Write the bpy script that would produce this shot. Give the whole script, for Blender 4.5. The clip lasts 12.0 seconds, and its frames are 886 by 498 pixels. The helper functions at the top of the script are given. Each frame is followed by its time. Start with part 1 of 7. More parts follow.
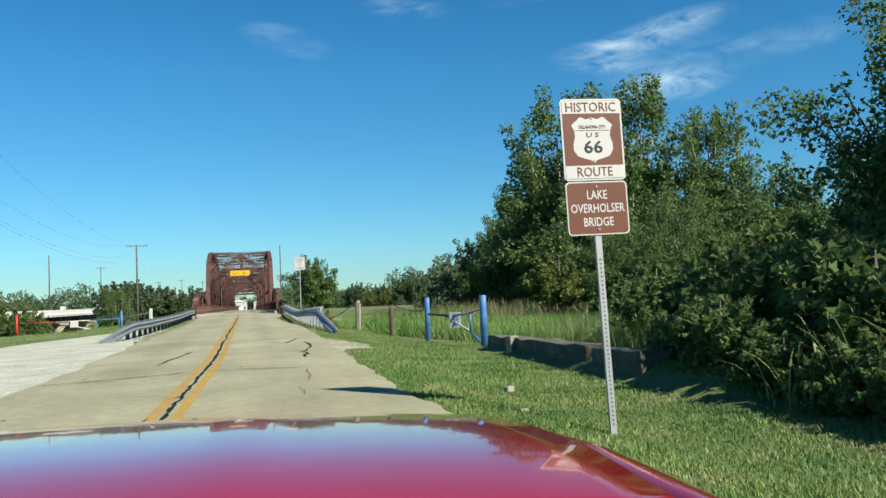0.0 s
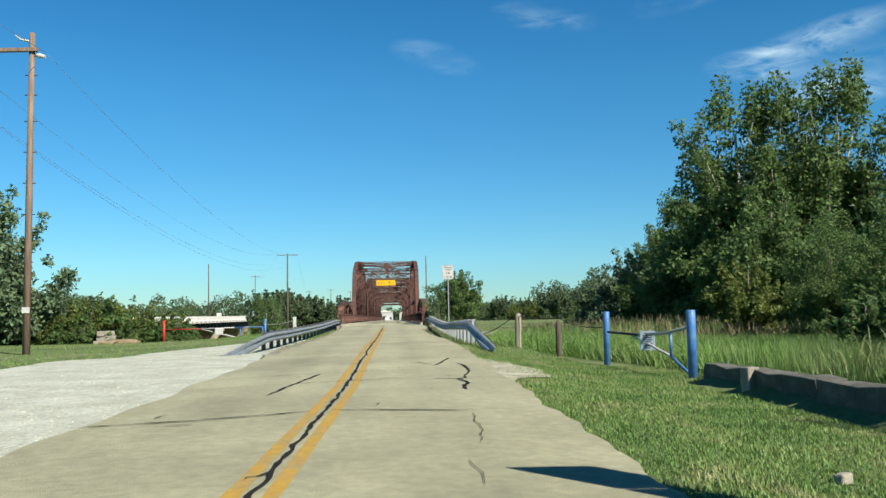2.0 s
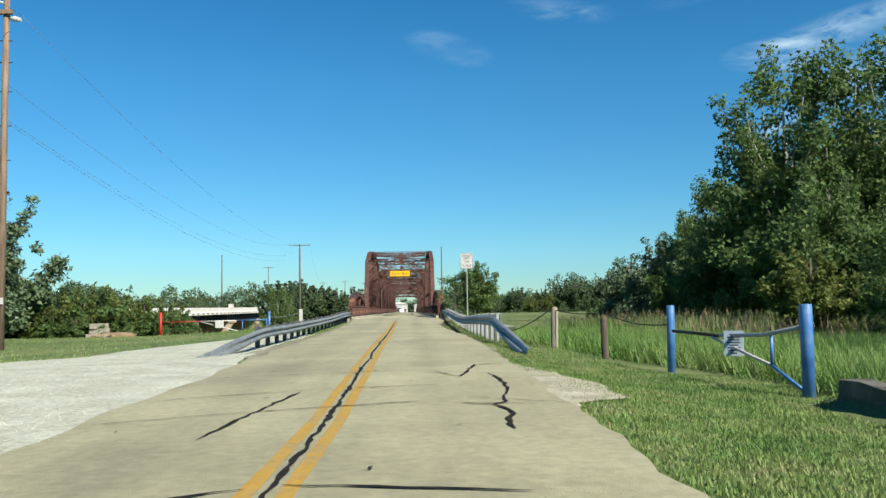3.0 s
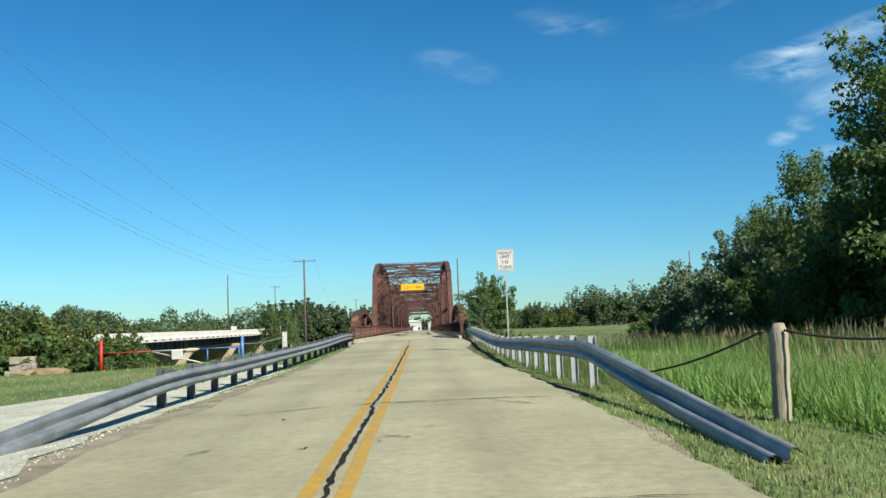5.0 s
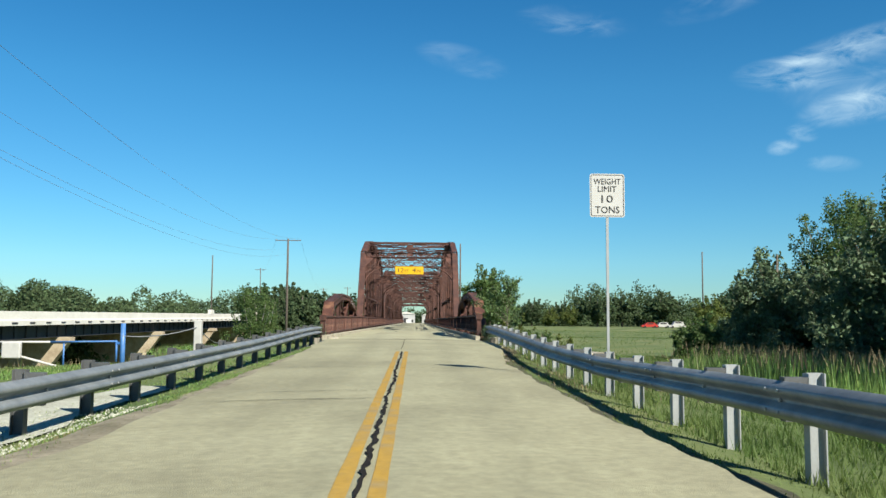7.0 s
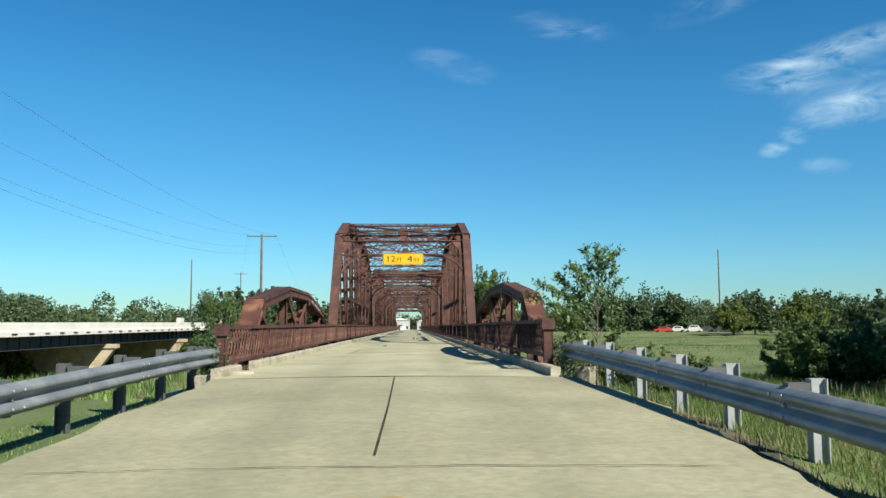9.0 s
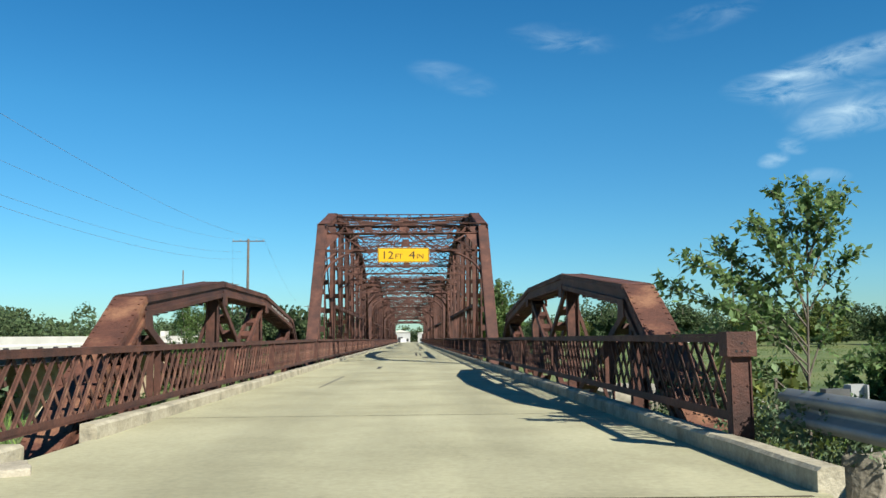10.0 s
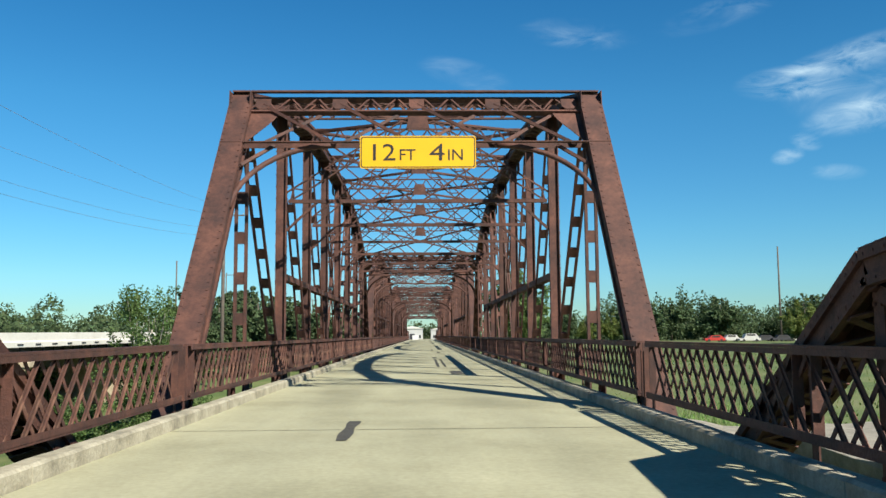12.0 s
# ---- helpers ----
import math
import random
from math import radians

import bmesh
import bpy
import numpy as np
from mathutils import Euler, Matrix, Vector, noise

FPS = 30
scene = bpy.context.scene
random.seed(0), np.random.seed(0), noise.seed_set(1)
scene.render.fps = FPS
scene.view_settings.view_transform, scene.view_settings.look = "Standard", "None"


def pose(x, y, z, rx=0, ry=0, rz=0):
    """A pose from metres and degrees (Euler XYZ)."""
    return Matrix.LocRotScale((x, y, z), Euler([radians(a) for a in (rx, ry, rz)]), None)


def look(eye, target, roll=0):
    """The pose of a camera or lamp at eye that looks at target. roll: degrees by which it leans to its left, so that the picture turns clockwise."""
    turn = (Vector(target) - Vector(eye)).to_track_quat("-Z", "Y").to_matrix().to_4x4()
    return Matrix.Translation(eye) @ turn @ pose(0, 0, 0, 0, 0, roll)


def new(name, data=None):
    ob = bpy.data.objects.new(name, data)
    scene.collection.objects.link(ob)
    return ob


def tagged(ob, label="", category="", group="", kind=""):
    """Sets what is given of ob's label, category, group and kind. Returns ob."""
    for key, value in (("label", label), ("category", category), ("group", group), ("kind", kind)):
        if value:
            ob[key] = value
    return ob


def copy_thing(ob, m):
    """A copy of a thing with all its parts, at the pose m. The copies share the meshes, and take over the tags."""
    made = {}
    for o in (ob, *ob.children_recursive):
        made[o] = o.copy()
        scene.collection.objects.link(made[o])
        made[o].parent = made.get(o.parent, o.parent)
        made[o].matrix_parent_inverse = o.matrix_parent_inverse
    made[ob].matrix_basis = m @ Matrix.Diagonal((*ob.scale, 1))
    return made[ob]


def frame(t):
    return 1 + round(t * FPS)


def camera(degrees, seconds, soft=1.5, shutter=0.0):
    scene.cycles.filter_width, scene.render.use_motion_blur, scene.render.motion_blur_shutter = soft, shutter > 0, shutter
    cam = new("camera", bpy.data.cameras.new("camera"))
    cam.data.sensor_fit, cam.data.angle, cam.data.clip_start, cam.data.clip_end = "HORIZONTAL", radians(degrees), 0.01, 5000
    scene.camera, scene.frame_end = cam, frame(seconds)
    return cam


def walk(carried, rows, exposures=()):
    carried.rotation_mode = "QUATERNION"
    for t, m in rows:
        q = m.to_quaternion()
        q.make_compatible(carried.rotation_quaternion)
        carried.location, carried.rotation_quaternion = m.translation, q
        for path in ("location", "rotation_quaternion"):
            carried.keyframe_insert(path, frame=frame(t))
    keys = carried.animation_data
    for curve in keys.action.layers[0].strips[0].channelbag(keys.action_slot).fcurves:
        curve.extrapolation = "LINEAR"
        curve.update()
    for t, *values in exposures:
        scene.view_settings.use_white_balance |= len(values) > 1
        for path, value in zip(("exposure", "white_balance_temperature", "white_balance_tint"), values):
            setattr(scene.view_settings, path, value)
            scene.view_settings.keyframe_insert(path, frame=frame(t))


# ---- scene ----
cam = camera(54.6, 12.0)
PATH = [
    (0, (0.93, 1.845, 0.889), (1.374, 3.791, 1.008), -2.4),
    (0.5, (0.924, 2.423, 0.906), (1.191, 4.404, 0.987), -2.5),
    (1, (0.918, 3.32, 0.907), (0.997, 5.316, 0.998), -2.5),
    (1.5, (0.941, 4.647, 0.89), (0.997, 6.643, 1.012), -1.9),
    (2, (0.982, 6.232, 0.908), (1.096, 8.222, 1.068), -1.1),
    (2.5, (1.037, 8.078, 0.93), (1.139, 10.068, 1.101), -1.1),
    (3, (1.045, 10.283, 0.963), (1.124, 12.277, 1.105), -0.9),
    (3.2, (1.088, 11.283, 0.951), (1.162, 13.277, 1.09), -0.7),
    (4.8, (0.94, 20.893, 1.055), (1.005, 22.884, 1.233), -2.3),
    (5, (0.906, 22.231, 1.081), (0.958, 24.222, 1.263), -2.2),
    (5.5, (0.829, 25.814, 1.139), (0.87, 27.806, 1.318), -1.7),
    (6, (0.771, 29.598, 1.187), (0.812, 31.592, 1.338), -0.6),
    (6.5, (0.691, 33.537, 1.154), (0.741, 35.53, 1.315), -0.1),
    (7, (0.571, 37.65, 1.172), (0.632, 39.642, 1.339), 0.4),
    (7.5, (0.436, 42.002, 1.146), (0.498, 43.993, 1.327), 0.6),
    (7.7, (0.365, 43.825, 1.125), (0.431, 45.815, 1.313), 0.7),
    (9.5, (0.429, 60.854, 1.377), (0.506, 62.845, 1.556), -0.5),
    (10, (0.316, 65.803, 1.425), (0.392, 67.791, 1.633), -0.5),
    (10.5, (0.266, 70.821, 1.524), (0.314, 72.811, 1.722), -0.4),
    (11, (0.192, 75.776, 1.539), (0.245, 77.769, 1.7), 0.1),
    (11.5, (0.144, 80.752, 1.501), (0.201, 82.742, 1.687), -0.1),
    (12, (0.103, 85.858, 1.548), (0.151, 87.848, 1.748), -0.4),
]
walk(cam, [(t, look(eye, target, roll)) for t, eye, target, roll in PATH])

# ---------------------------------------------------------------- world and sun
SUN_AZ, SUN_EL = radians(141.0), radians(39.5)
TO_SUN = Vector((math.sin(SUN_AZ) * math.cos(SUN_EL), math.cos(SUN_AZ) * math.cos(SUN_EL), math.sin(SUN_EL)))
scene.view_settings.exposure = 0.84
world = bpy.data.worlds.new("sky")
scene.world = world
world.use_nodes = True


def build_sky():
    nt = world.node_tree
    nt.nodes.clear()
    N, L = nt.nodes.new, nt.links.new
    out, bg, sky = N("ShaderNodeOutputWorld"), N("ShaderNodeBackground"), N("ShaderNodeTexSky")
    sky.sky_type, sky.sun_disc = "NISHITA", False
    sky.sun_elevation, sky.sun_rotation = SUN_EL, SUN_AZ
    sky.air_density, sky.dust_density, sky.ozone_density, sky.altitude = 1.0, 0.0, 1.6, 300
    bg.inputs["Strength"].default_value = SKY
    tc = N("ShaderNodeTexCoord")
    # thin cirrus wisps: fibrous noise inside a few soft, slanting patches of the sky
    mapn = N("ShaderNodeMapping")
    mapn.inputs["Rotation"].default_value = (0.0, radians(-14), radians(10))
    mapn.inputs["Scale"].default_value = (6.0, 6.0, 16.0)
    L(tc.outputs["Generated"], mapn.inputs["Vector"])
    no = N("ShaderNodeTexNoise")
    no.inputs["Scale"].default_value, no.inputs["Detail"].default_value, no.inputs["Roughness"].default_value = 3.0, 8.0, 0.62
    no.inputs["Distortion"].default_value = 0.9
    L(mapn.outputs[0], no.inputs["Vector"])
    total = None
    for az, el, tilt, wa, we, amount in CLOUDS:
        d = Vector((math.sin(radians(az)) * math.cos(radians(el)), math.cos(radians(az)) * math.cos(radians(el)), math.sin(radians(el))))
        right = Vector((math.cos(radians(az)), -math.sin(radians(az)), 0))
        over = right.cross(d)
        side = right * math.cos(radians(tilt)) + over * math.sin(radians(tilt))
        up = over * math.cos(radians(tilt)) - right * math.sin(radians(tilt))
        sub = N("ShaderNodeVectorMath")
        sub.operation = "SUBTRACT"
        sub.inputs[1].default_value = d
        L(tc.outputs["Generated"], sub.inputs[0])
        acc = None
        for axis, wid in ((side, wa), (up, we)):
            dot = N("ShaderNodeVectorMath")
            dot.operation = "DOT_PRODUCT"
            dot.inputs[1].default_value = axis / math.sin(radians(wid))
            L(sub.outputs[0], dot.inputs[0])
            sq = N("ShaderNodeMath")
            sq.operation = "MULTIPLY"
            L(dot.outputs["Value"], sq.inputs[0])
            L(dot.outputs["Value"], sq.inputs[1])
            if acc is None:
                acc = sq
            else:
                ad = N("ShaderNodeMath")
                ad.operation = "ADD"
                L(acc.outputs[0], ad.inputs[0])
                L(sq.outputs[0], ad.inputs[1])
                acc = ad
        fall = N("ShaderNodeMapRange")
        fall.inputs["From Min"].default_value, fall.inputs["From Max"].default_value = 1.0, 0.0
        fall.inputs["To Min"].default_value, fall.inputs["To Max"].default_value = 0.0, amount
        fall.interpolation_type = "SMOOTHSTEP"
        L(acc.outputs[0], fall.inputs["Value"])
        if total is None:
            total = fall.outputs[0]
        else:
            ad = N("ShaderNodeMath")
            ad.operation = "ADD"
            ad.use_clamp = True
            L(total, ad.inputs[0])
            L(fall.outputs[0], ad.inputs[1])
            total = ad.outputs[0]
    # broad density and fine fibres, multiplied inside the patches
    broad = N("ShaderNodeTexNoise")
    broad.inputs["Scale"].default_value, broad.inputs["Detail"].default_value = 0.9, 3.0
    broad.inputs["Distortion"].default_value = 0.6
    L(mapn.outputs[0], broad.inputs["Vector"])
    fac = total
    for tex, lo, hi in ((no, 0.36, 0.74), (broad, 0.33, 0.62)):
        mr = N("ShaderNodeMapRange")
        mr.inputs["From Min"].default_value, mr.inputs["From Max"].default_value = lo, hi
        L(tex.outputs["Fac"], mr.inputs["Value"])
        mul = N("ShaderNodeMath")
        mul.operation, mul.use_clamp = "MULTIPLY", True
        L(mr.outputs[0], mul.inputs[0])
        L(fac, mul.inputs[1])
        fac = mul.outputs[0]
    mix = N("ShaderNodeMix")
    mix.data_type = "RGBA"
    L(mul.outputs[0], mix.inputs["Factor"])
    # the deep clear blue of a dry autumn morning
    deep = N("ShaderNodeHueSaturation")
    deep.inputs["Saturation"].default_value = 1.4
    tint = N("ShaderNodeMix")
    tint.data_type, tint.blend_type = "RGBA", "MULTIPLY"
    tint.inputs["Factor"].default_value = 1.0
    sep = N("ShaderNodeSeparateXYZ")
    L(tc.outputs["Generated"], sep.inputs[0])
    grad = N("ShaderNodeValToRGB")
    # the stops above 0.44 dim the unseen upper sky to weaken fill light
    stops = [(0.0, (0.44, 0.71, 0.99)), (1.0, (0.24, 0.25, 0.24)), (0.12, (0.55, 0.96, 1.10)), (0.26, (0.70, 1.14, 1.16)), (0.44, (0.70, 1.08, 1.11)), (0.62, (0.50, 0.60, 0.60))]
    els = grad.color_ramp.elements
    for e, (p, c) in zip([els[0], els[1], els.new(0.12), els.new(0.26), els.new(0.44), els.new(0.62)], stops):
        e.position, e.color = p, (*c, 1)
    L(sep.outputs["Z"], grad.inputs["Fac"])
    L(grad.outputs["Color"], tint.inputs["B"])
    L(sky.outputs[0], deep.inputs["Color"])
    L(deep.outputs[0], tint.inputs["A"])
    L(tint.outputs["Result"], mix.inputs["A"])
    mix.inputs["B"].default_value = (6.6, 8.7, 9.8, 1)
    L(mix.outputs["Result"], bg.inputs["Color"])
    L(bg.outputs[0], out.inputs["Surface"])


SKY = 0.060
# each patch of cirrus: azimuth, elevation, slant, half length, half breadth (degrees), amount
CLOUDS = [(19.6, 19.9, 10, 4.0, 1.0, 0.48), (24.2, 15.3, -2, 3.8, 1.2, 0.56), (27.6, 16.4, 12, 5.6, 1.2, 0.60), (28.0, 14.8, 4, 5.2, 2.4, 0.28), (28.6, 13.1, 8, 4.6, 1.3, 0.68), (34.8, 14.9, 8, 5.6, 1.2, 0.60),
          (23.6, 10.9, 8, 1.1, 0.6, 0.52), (24.7, 11.7, -20, 1.1, 0.6, 0.44), (26.4, 9.7, -5, 1.8, 0.6, 0.32), (3.0, 17.2, -14, 3.4, 1.1, 0.50), (10.7, 19.5, -8, 4.2, 1.1, 0.34),
          (60.0, 30.0, 10, 20.0, 6.0, 0.56), (-70.0, 35.0, -8, 18.0, 5.0, 0.40)]
build_sky()
sun = new("sun", bpy.data.lights.new("sun", "SUN"))
sun.data.energy, sun.data.angle, sun.data.color = 5.0, radians(0.53), (1.0, 0.94, 0.82)
sun.matrix_world = look(TO_SUN * 100, (0, 0, 0))


# ---------------------------------------------------------------- materials
def material(name, colours, scale=4.0, rough=0.7, metal=0.0, bump=0.0, bump_scale=40.0, random_by="", spread=0.25, fine=0.0, fine_scale=60.0,
             coat=0.0, spec=0.5, translucent=0.0, stretch=(1, 1, 1), hue=0.0):
    """A principled surface whose colour runs over a noise between the colours given, with grain, bump and a random shade for each piece."""
    m = bpy.data.materials.new(name)
    m.use_nodes = True
    nt = m.node_tree
    N, L = nt.nodes.new, nt.links.new
    b = nt.nodes["Principled BSDF"]
    tc = N("ShaderNodeTexCoord")
    mp = N("ShaderNodeMapping")
    mp.inputs["Scale"].default_value = stretch
    L(tc.outputs["Object"], mp.inputs["Vector"])
    no = N("ShaderNodeTexNoise")
    no.inputs["Scale"].default_value, no.inputs["Detail"].default_value, no.inputs["Roughness"].default_value = scale, 6.0, 0.6
    L(mp.outputs[0], no.inputs["Vector"])
    cr = N("ShaderNodeValToRGB")
    els = cr.color_ramp.elements
    while len(els) < len(colours):
        els.new(0.5)
    for i, c in enumerate(colours):
        els[i].position = 0.32 + 0.36 * i / max(1, len(colours) - 1)
        els[i].color = (*c, 1)
    L(no.outputs["Fac"], cr.inputs["Fac"])
    col = cr.outputs["Color"]
    if fine:
        n2 = N("ShaderNodeTexNoise")
        n2.inputs["Scale"].default_value, n2.inputs["Detail"].default_value, n2.inputs["Roughness"].default_value = fine_scale, 4.0, 0.7
        L(mp.outputs[0], n2.inputs["Vector"])
        mr = N("ShaderNodeMapRange")
        mr.inputs["From Min"].default_value, mr.inputs["From Max"].default_value = 0.25, 0.75
        mr.inputs["To Min"].default_value, mr.inputs["To Max"].default_value = 1 - fine, 1 + fine
        L(n2.outputs["Fac"], mr.inputs["Value"])
        hs = N("ShaderNodeHueSaturation")
        L(mr.outputs[0], hs.inputs["Value"])
        L(col, hs.inputs["Color"])
        col = hs.outputs["Color"]
    if random_by:
        if random_by == "island":
            rnd = N("ShaderNodeNewGeometry").outputs["Random Per Island"]
        else:
            rnd = N("ShaderNodeObjectInfo").outputs["Random"]
        mr = N("ShaderNodeMapRange")
        mr.inputs["To Min"].default_value, mr.inputs["To Max"].default_value = 1 - spread, 1 + spread
        L(rnd, mr.inputs["Value"])
        hs = N("ShaderNodeHueSaturation")
        L(mr.outputs[0], hs.inputs["Value"])
        if hue:
            mh = N("ShaderNodeMapRange")
            mh.inputs["To Min"].default_value, mh.inputs["To Max"].default_value = 0.5 - hue, 0.5 + hue
            mm = N("ShaderNodeMath")
            mm.operation = "FRACT"
            mu = N("ShaderNodeMath")
            mu.operation = "MULTIPLY"
            mu.inputs[1].default_value = 7.31
            L(rnd, mu.inputs[0])
            L(mu.outputs[0], mm.inputs[0])
            L(mm.outputs[0], mh.inputs["Value"])
            L(mh.outputs[0], hs.inputs["Hue"])
        L(col, hs.inputs["Color"])
        col = hs.outputs["Color"]
    L(col, b.inputs["Base Color"])
    b.inputs["Roughness"].default_value, b.inputs["Metallic"].default_value = rough, metal
    b.inputs["Specular IOR Level"].default_value = spec
    b.inputs["Coat Weight"].default_value = coat
    b.inputs["Coat Roughness"].default_value = 0.03
    if bump:
        n3 = N("ShaderNodeTexNoise")
        n3.inputs["Scale"].default_value, n3.inputs["Detail"].default_value = bump_scale, 5.0
        L(mp.outputs[0], n3.inputs["Vector"])
        bp = N("ShaderNodeBump")
        bp.inputs["Strength"].default_value, bp.inputs["Distance"].default_value = bump, 0.02
        L(n3.outputs["Fac"], bp.inputs["Height"])
        L(bp.outputs["Normal"], b.inputs["Normal"])
    if translucent:
        tr = N("ShaderNodeBsdfTranslucent")
        L(col, tr.inputs["Color"])
        mx = N("ShaderNodeMixShader")
        mx.inputs[0].default_value = translucent
        L(b.outputs[0], mx.inputs[1])
        L(tr.outputs[0], mx.inputs[2])
        L(mx.outputs[0], nt.nodes["Material Output"].inputs["Surface"])
    return m


RUST = material("rusty_painted_steel", [(0.036, 0.0155, 0.0125), (0.068, 0.0265, 0.0185), (0.108, 0.043, 0.028)], 1.9, 0.75, bump=0.35, bump_scale=50, fine=0.38, fine_scale=14, random_by="object", spread=0.2)
RUST_SLAT = material("rusty_worn_flat_bar", [(0.040, 0.018, 0.014), (0.078, 0.032, 0.022), (0.165, 0.092, 0.060)], 4.0, 0.78, bump=0.3, bump_scale=50, fine=0.3, fine_scale=20, random_by="object", spread=0.38)
RUST_PALE = material("sun_bleached_rusty_steel", [(0.050, 0.019, 0.013), (0.092, 0.035, 0.022), (0.20, 0.098, 0.055)], 2.2, 0.75, bump=0.3, fine=0.3, fine_scale=30)
CONCRETE_ROAD = material("worn_road_concrete", [(0.216, 0.208, 0.132), (0.268, 0.260, 0.166), (0.308, 0.300, 0.194)], 0.35, 0.9, bump=0.45, bump_scale=90, fine=0.22, fine_scale=9)
DECK = material("bridge_deck_concrete", [(0.256, 0.248, 0.158), (0.325, 0.316, 0.206), (0.368, 0.360, 0.240)], 0.5, 0.85, bump=0.3, bump_scale=70, fine=0.14, fine_scale=16)
CURB = material("weathered_curb_concrete", [(0.192, 0.176, 0.128), (0.32, 0.296, 0.22), (0.4, 0.372, 0.284)], 2.5, 0.9, bump=0.5, bump_scale=30, fine=0.2, fine_scale=20)
TAR = material("crack_sealing_tar", [(0.010, 0.0095, 0.009), (0.026, 0.023, 0.02)], 8, 0.95, fine=0.2, spec=0.1)
PATCH = material("asphalt_patch", [(0.032, 0.032, 0.028), (0.072, 0.068, 0.056)], 5, 0.85, bump=0.4, fine=0.25)
SEAM = material("dirt_filled_joint", [(0.028, 0.024, 0.0176), (0.08, 0.068, 0.048)], 4, 0.95, fine=0.2, spec=0.1)
YELLOW = material("worn_yellow_road_paint", [(0.264, 0.2, 0.088), (0.344, 0.216, 0.036), (0.368, 0.22, 0.0224)], 2.2, 0.75, bump=0.2, bump_scale=90, fine=0.2, fine_scale=12)
SOIL = material("grass_covered_soil", [(0.050, 0.082, 0.020), (0.080, 0.118, 0.030), (0.115, 0.142, 0.044), (0.155, 0.158, 0.066)], 0.16, 0.95, bump=0.8, bump_scale=18, fine=0.35, fine_scale=9)
GRAVEL = material("white_crushed_gravel", [(0.295, 0.302, 0.235), (0.355, 0.365, 0.295), (0.425, 0.440, 0.365)], 1.1, 0.95, bump=1.0, bump_scale=16, fine=0.42, fine_scale=16)
DRY = material("dry_sandy_dirt", [(0.128, 0.116, 0.072), (0.2, 0.18, 0.124), (0.28, 0.252, 0.184)], 2.2, 0.95, bump=0.8, bump_scale=24, fine=0.3, fine_scale=22)
DARKSOIL = material("dark_crumbly_soil", [(0.022, 0.022, 0.013), (0.050, 0.050, 0.026), (0.095, 0.092, 0.048)], 1.6, 0.95, bump=0.9, bump_scale=18, fine=0.4, fine_scale=14)
PALEDIRT = material("pale_limestone_dirt", [(0.20, 0.19, 0.13), (0.31, 0.295, 0.215), (0.39, 0.375, 0.285)], 2.0, 0.95, bump=0.9, bump_scale=20, fine=0.3, fine_scale=16)
STONE = material("pale_concrete_rubble", [(0.192, 0.176, 0.136), (0.32, 0.296, 0.236)], 3, 0.92, bump=0.7, bump_scale=20, fine=0.25, random_by="object", spread=0.15)
# mossy concrete, its colour lowered further for the shade on the blocks
DARKSTONE = material("shaded_mossy_concrete", [(0.042, 0.044, 0.034), (0.078, 0.077, 0.062), (0.135, 0.13, 0.108)], 2.2, 0.92, bump=0.8, bump_scale=16, fine=0.3)
GALV = material("galvanised_steel", [(0.1472, 0.1702, 0.1848), (0.2116, 0.2374, 0.252), (0.2852, 0.3091, 0.3192)], 1.6, 0.55, metal=0.4, bump=0.06, fine=0.12, fine_scale=8)
GALV_POST = material("galvanised_post_steel", [(0.272, 0.292, 0.296), (0.368, 0.384, 0.38)], 2, 0.55, metal=0.3, fine=0.1)
WOOD = material("weathered_grey_wood", [(0.192, 0.168, 0.124), (0.264, 0.232, 0.168), (0.336, 0.3, 0.224)], 2.5, 0.9, bump=0.6, bump_scale=20, fine=0.3, fine_scale=18, stretch=(4, 4, 0.35))
DARKWOOD = material("dark_weathered_wood", [(0.06, 0.044, 0.032), (0.104, 0.08, 0.06)], 5, 0.9, bump=0.6, bump_scale=20, fine=0.3, stretch=(4, 4, 0.35))
POLEWOOD = material("creosoted_pole_wood", [(0.105, 0.070, 0.048), (0.175, 0.120, 0.083), (0.235, 0.172, 0.125)], 3, 0.85, bump=0.4, bump_scale=20, fine=0.25, stretch=(5, 5, 0.3))
FARPOLE = material("grey_pole_wood", [(0.072, 0.06, 0.048), (0.12, 0.1, 0.08)], 3, 0.9, fine=0.2)
BLUE = material("faded_blue_paint", [(0.028, 0.104, 0.288), (0.048, 0.16, 0.4), (0.128, 0.24, 0.44)], 3, 0.45, bump=0.15, fine=0.15)
RED = material("chipped_red_paint", [(0.32, 0.016, 0.0096), (0.464, 0.028, 0.016)], 3, 0.5, bump=0.15, fine=0.2)
WHITE = material("chalky_white_paint", [(0.384, 0.384, 0.36), (0.48, 0.48, 0.456)], 3, 0.6, bump=0.1, fine=0.1)
SIGNWHITE = material("white_sign_sheeting", [(0.448, 0.444, 0.416), (0.488, 0.484, 0.456)], 2, 0.4, fine=0.05)
BROWN = material("brown_sign_sheeting", [(0.116, 0.04, 0.0192), (0.14, 0.048, 0.0224)], 2, 0.4, fine=0.08)
SIGNYELLOW = material("yellow_sign_sheeting", [(0.66, 0.37, 0.003), (0.72, 0.405, 0.004)], 2, 0.4, fine=0.06)
BLACK = material("black_sign_paint", [(0.0096, 0.0096, 0.0096), (0.016, 0.016, 0.016)], 3, 0.5)
WIRE = material("weathered_grey_wire", [(0.13, 0.145, 0.16), (0.19, 0.205, 0.22)], 6, 0.6, fine=0.1)
CABLE = material("black_rusty_cable", [(0.0144, 0.0128, 0.0112), (0.032, 0.024, 0.0176)], 6, 0.7, fine=0.2)
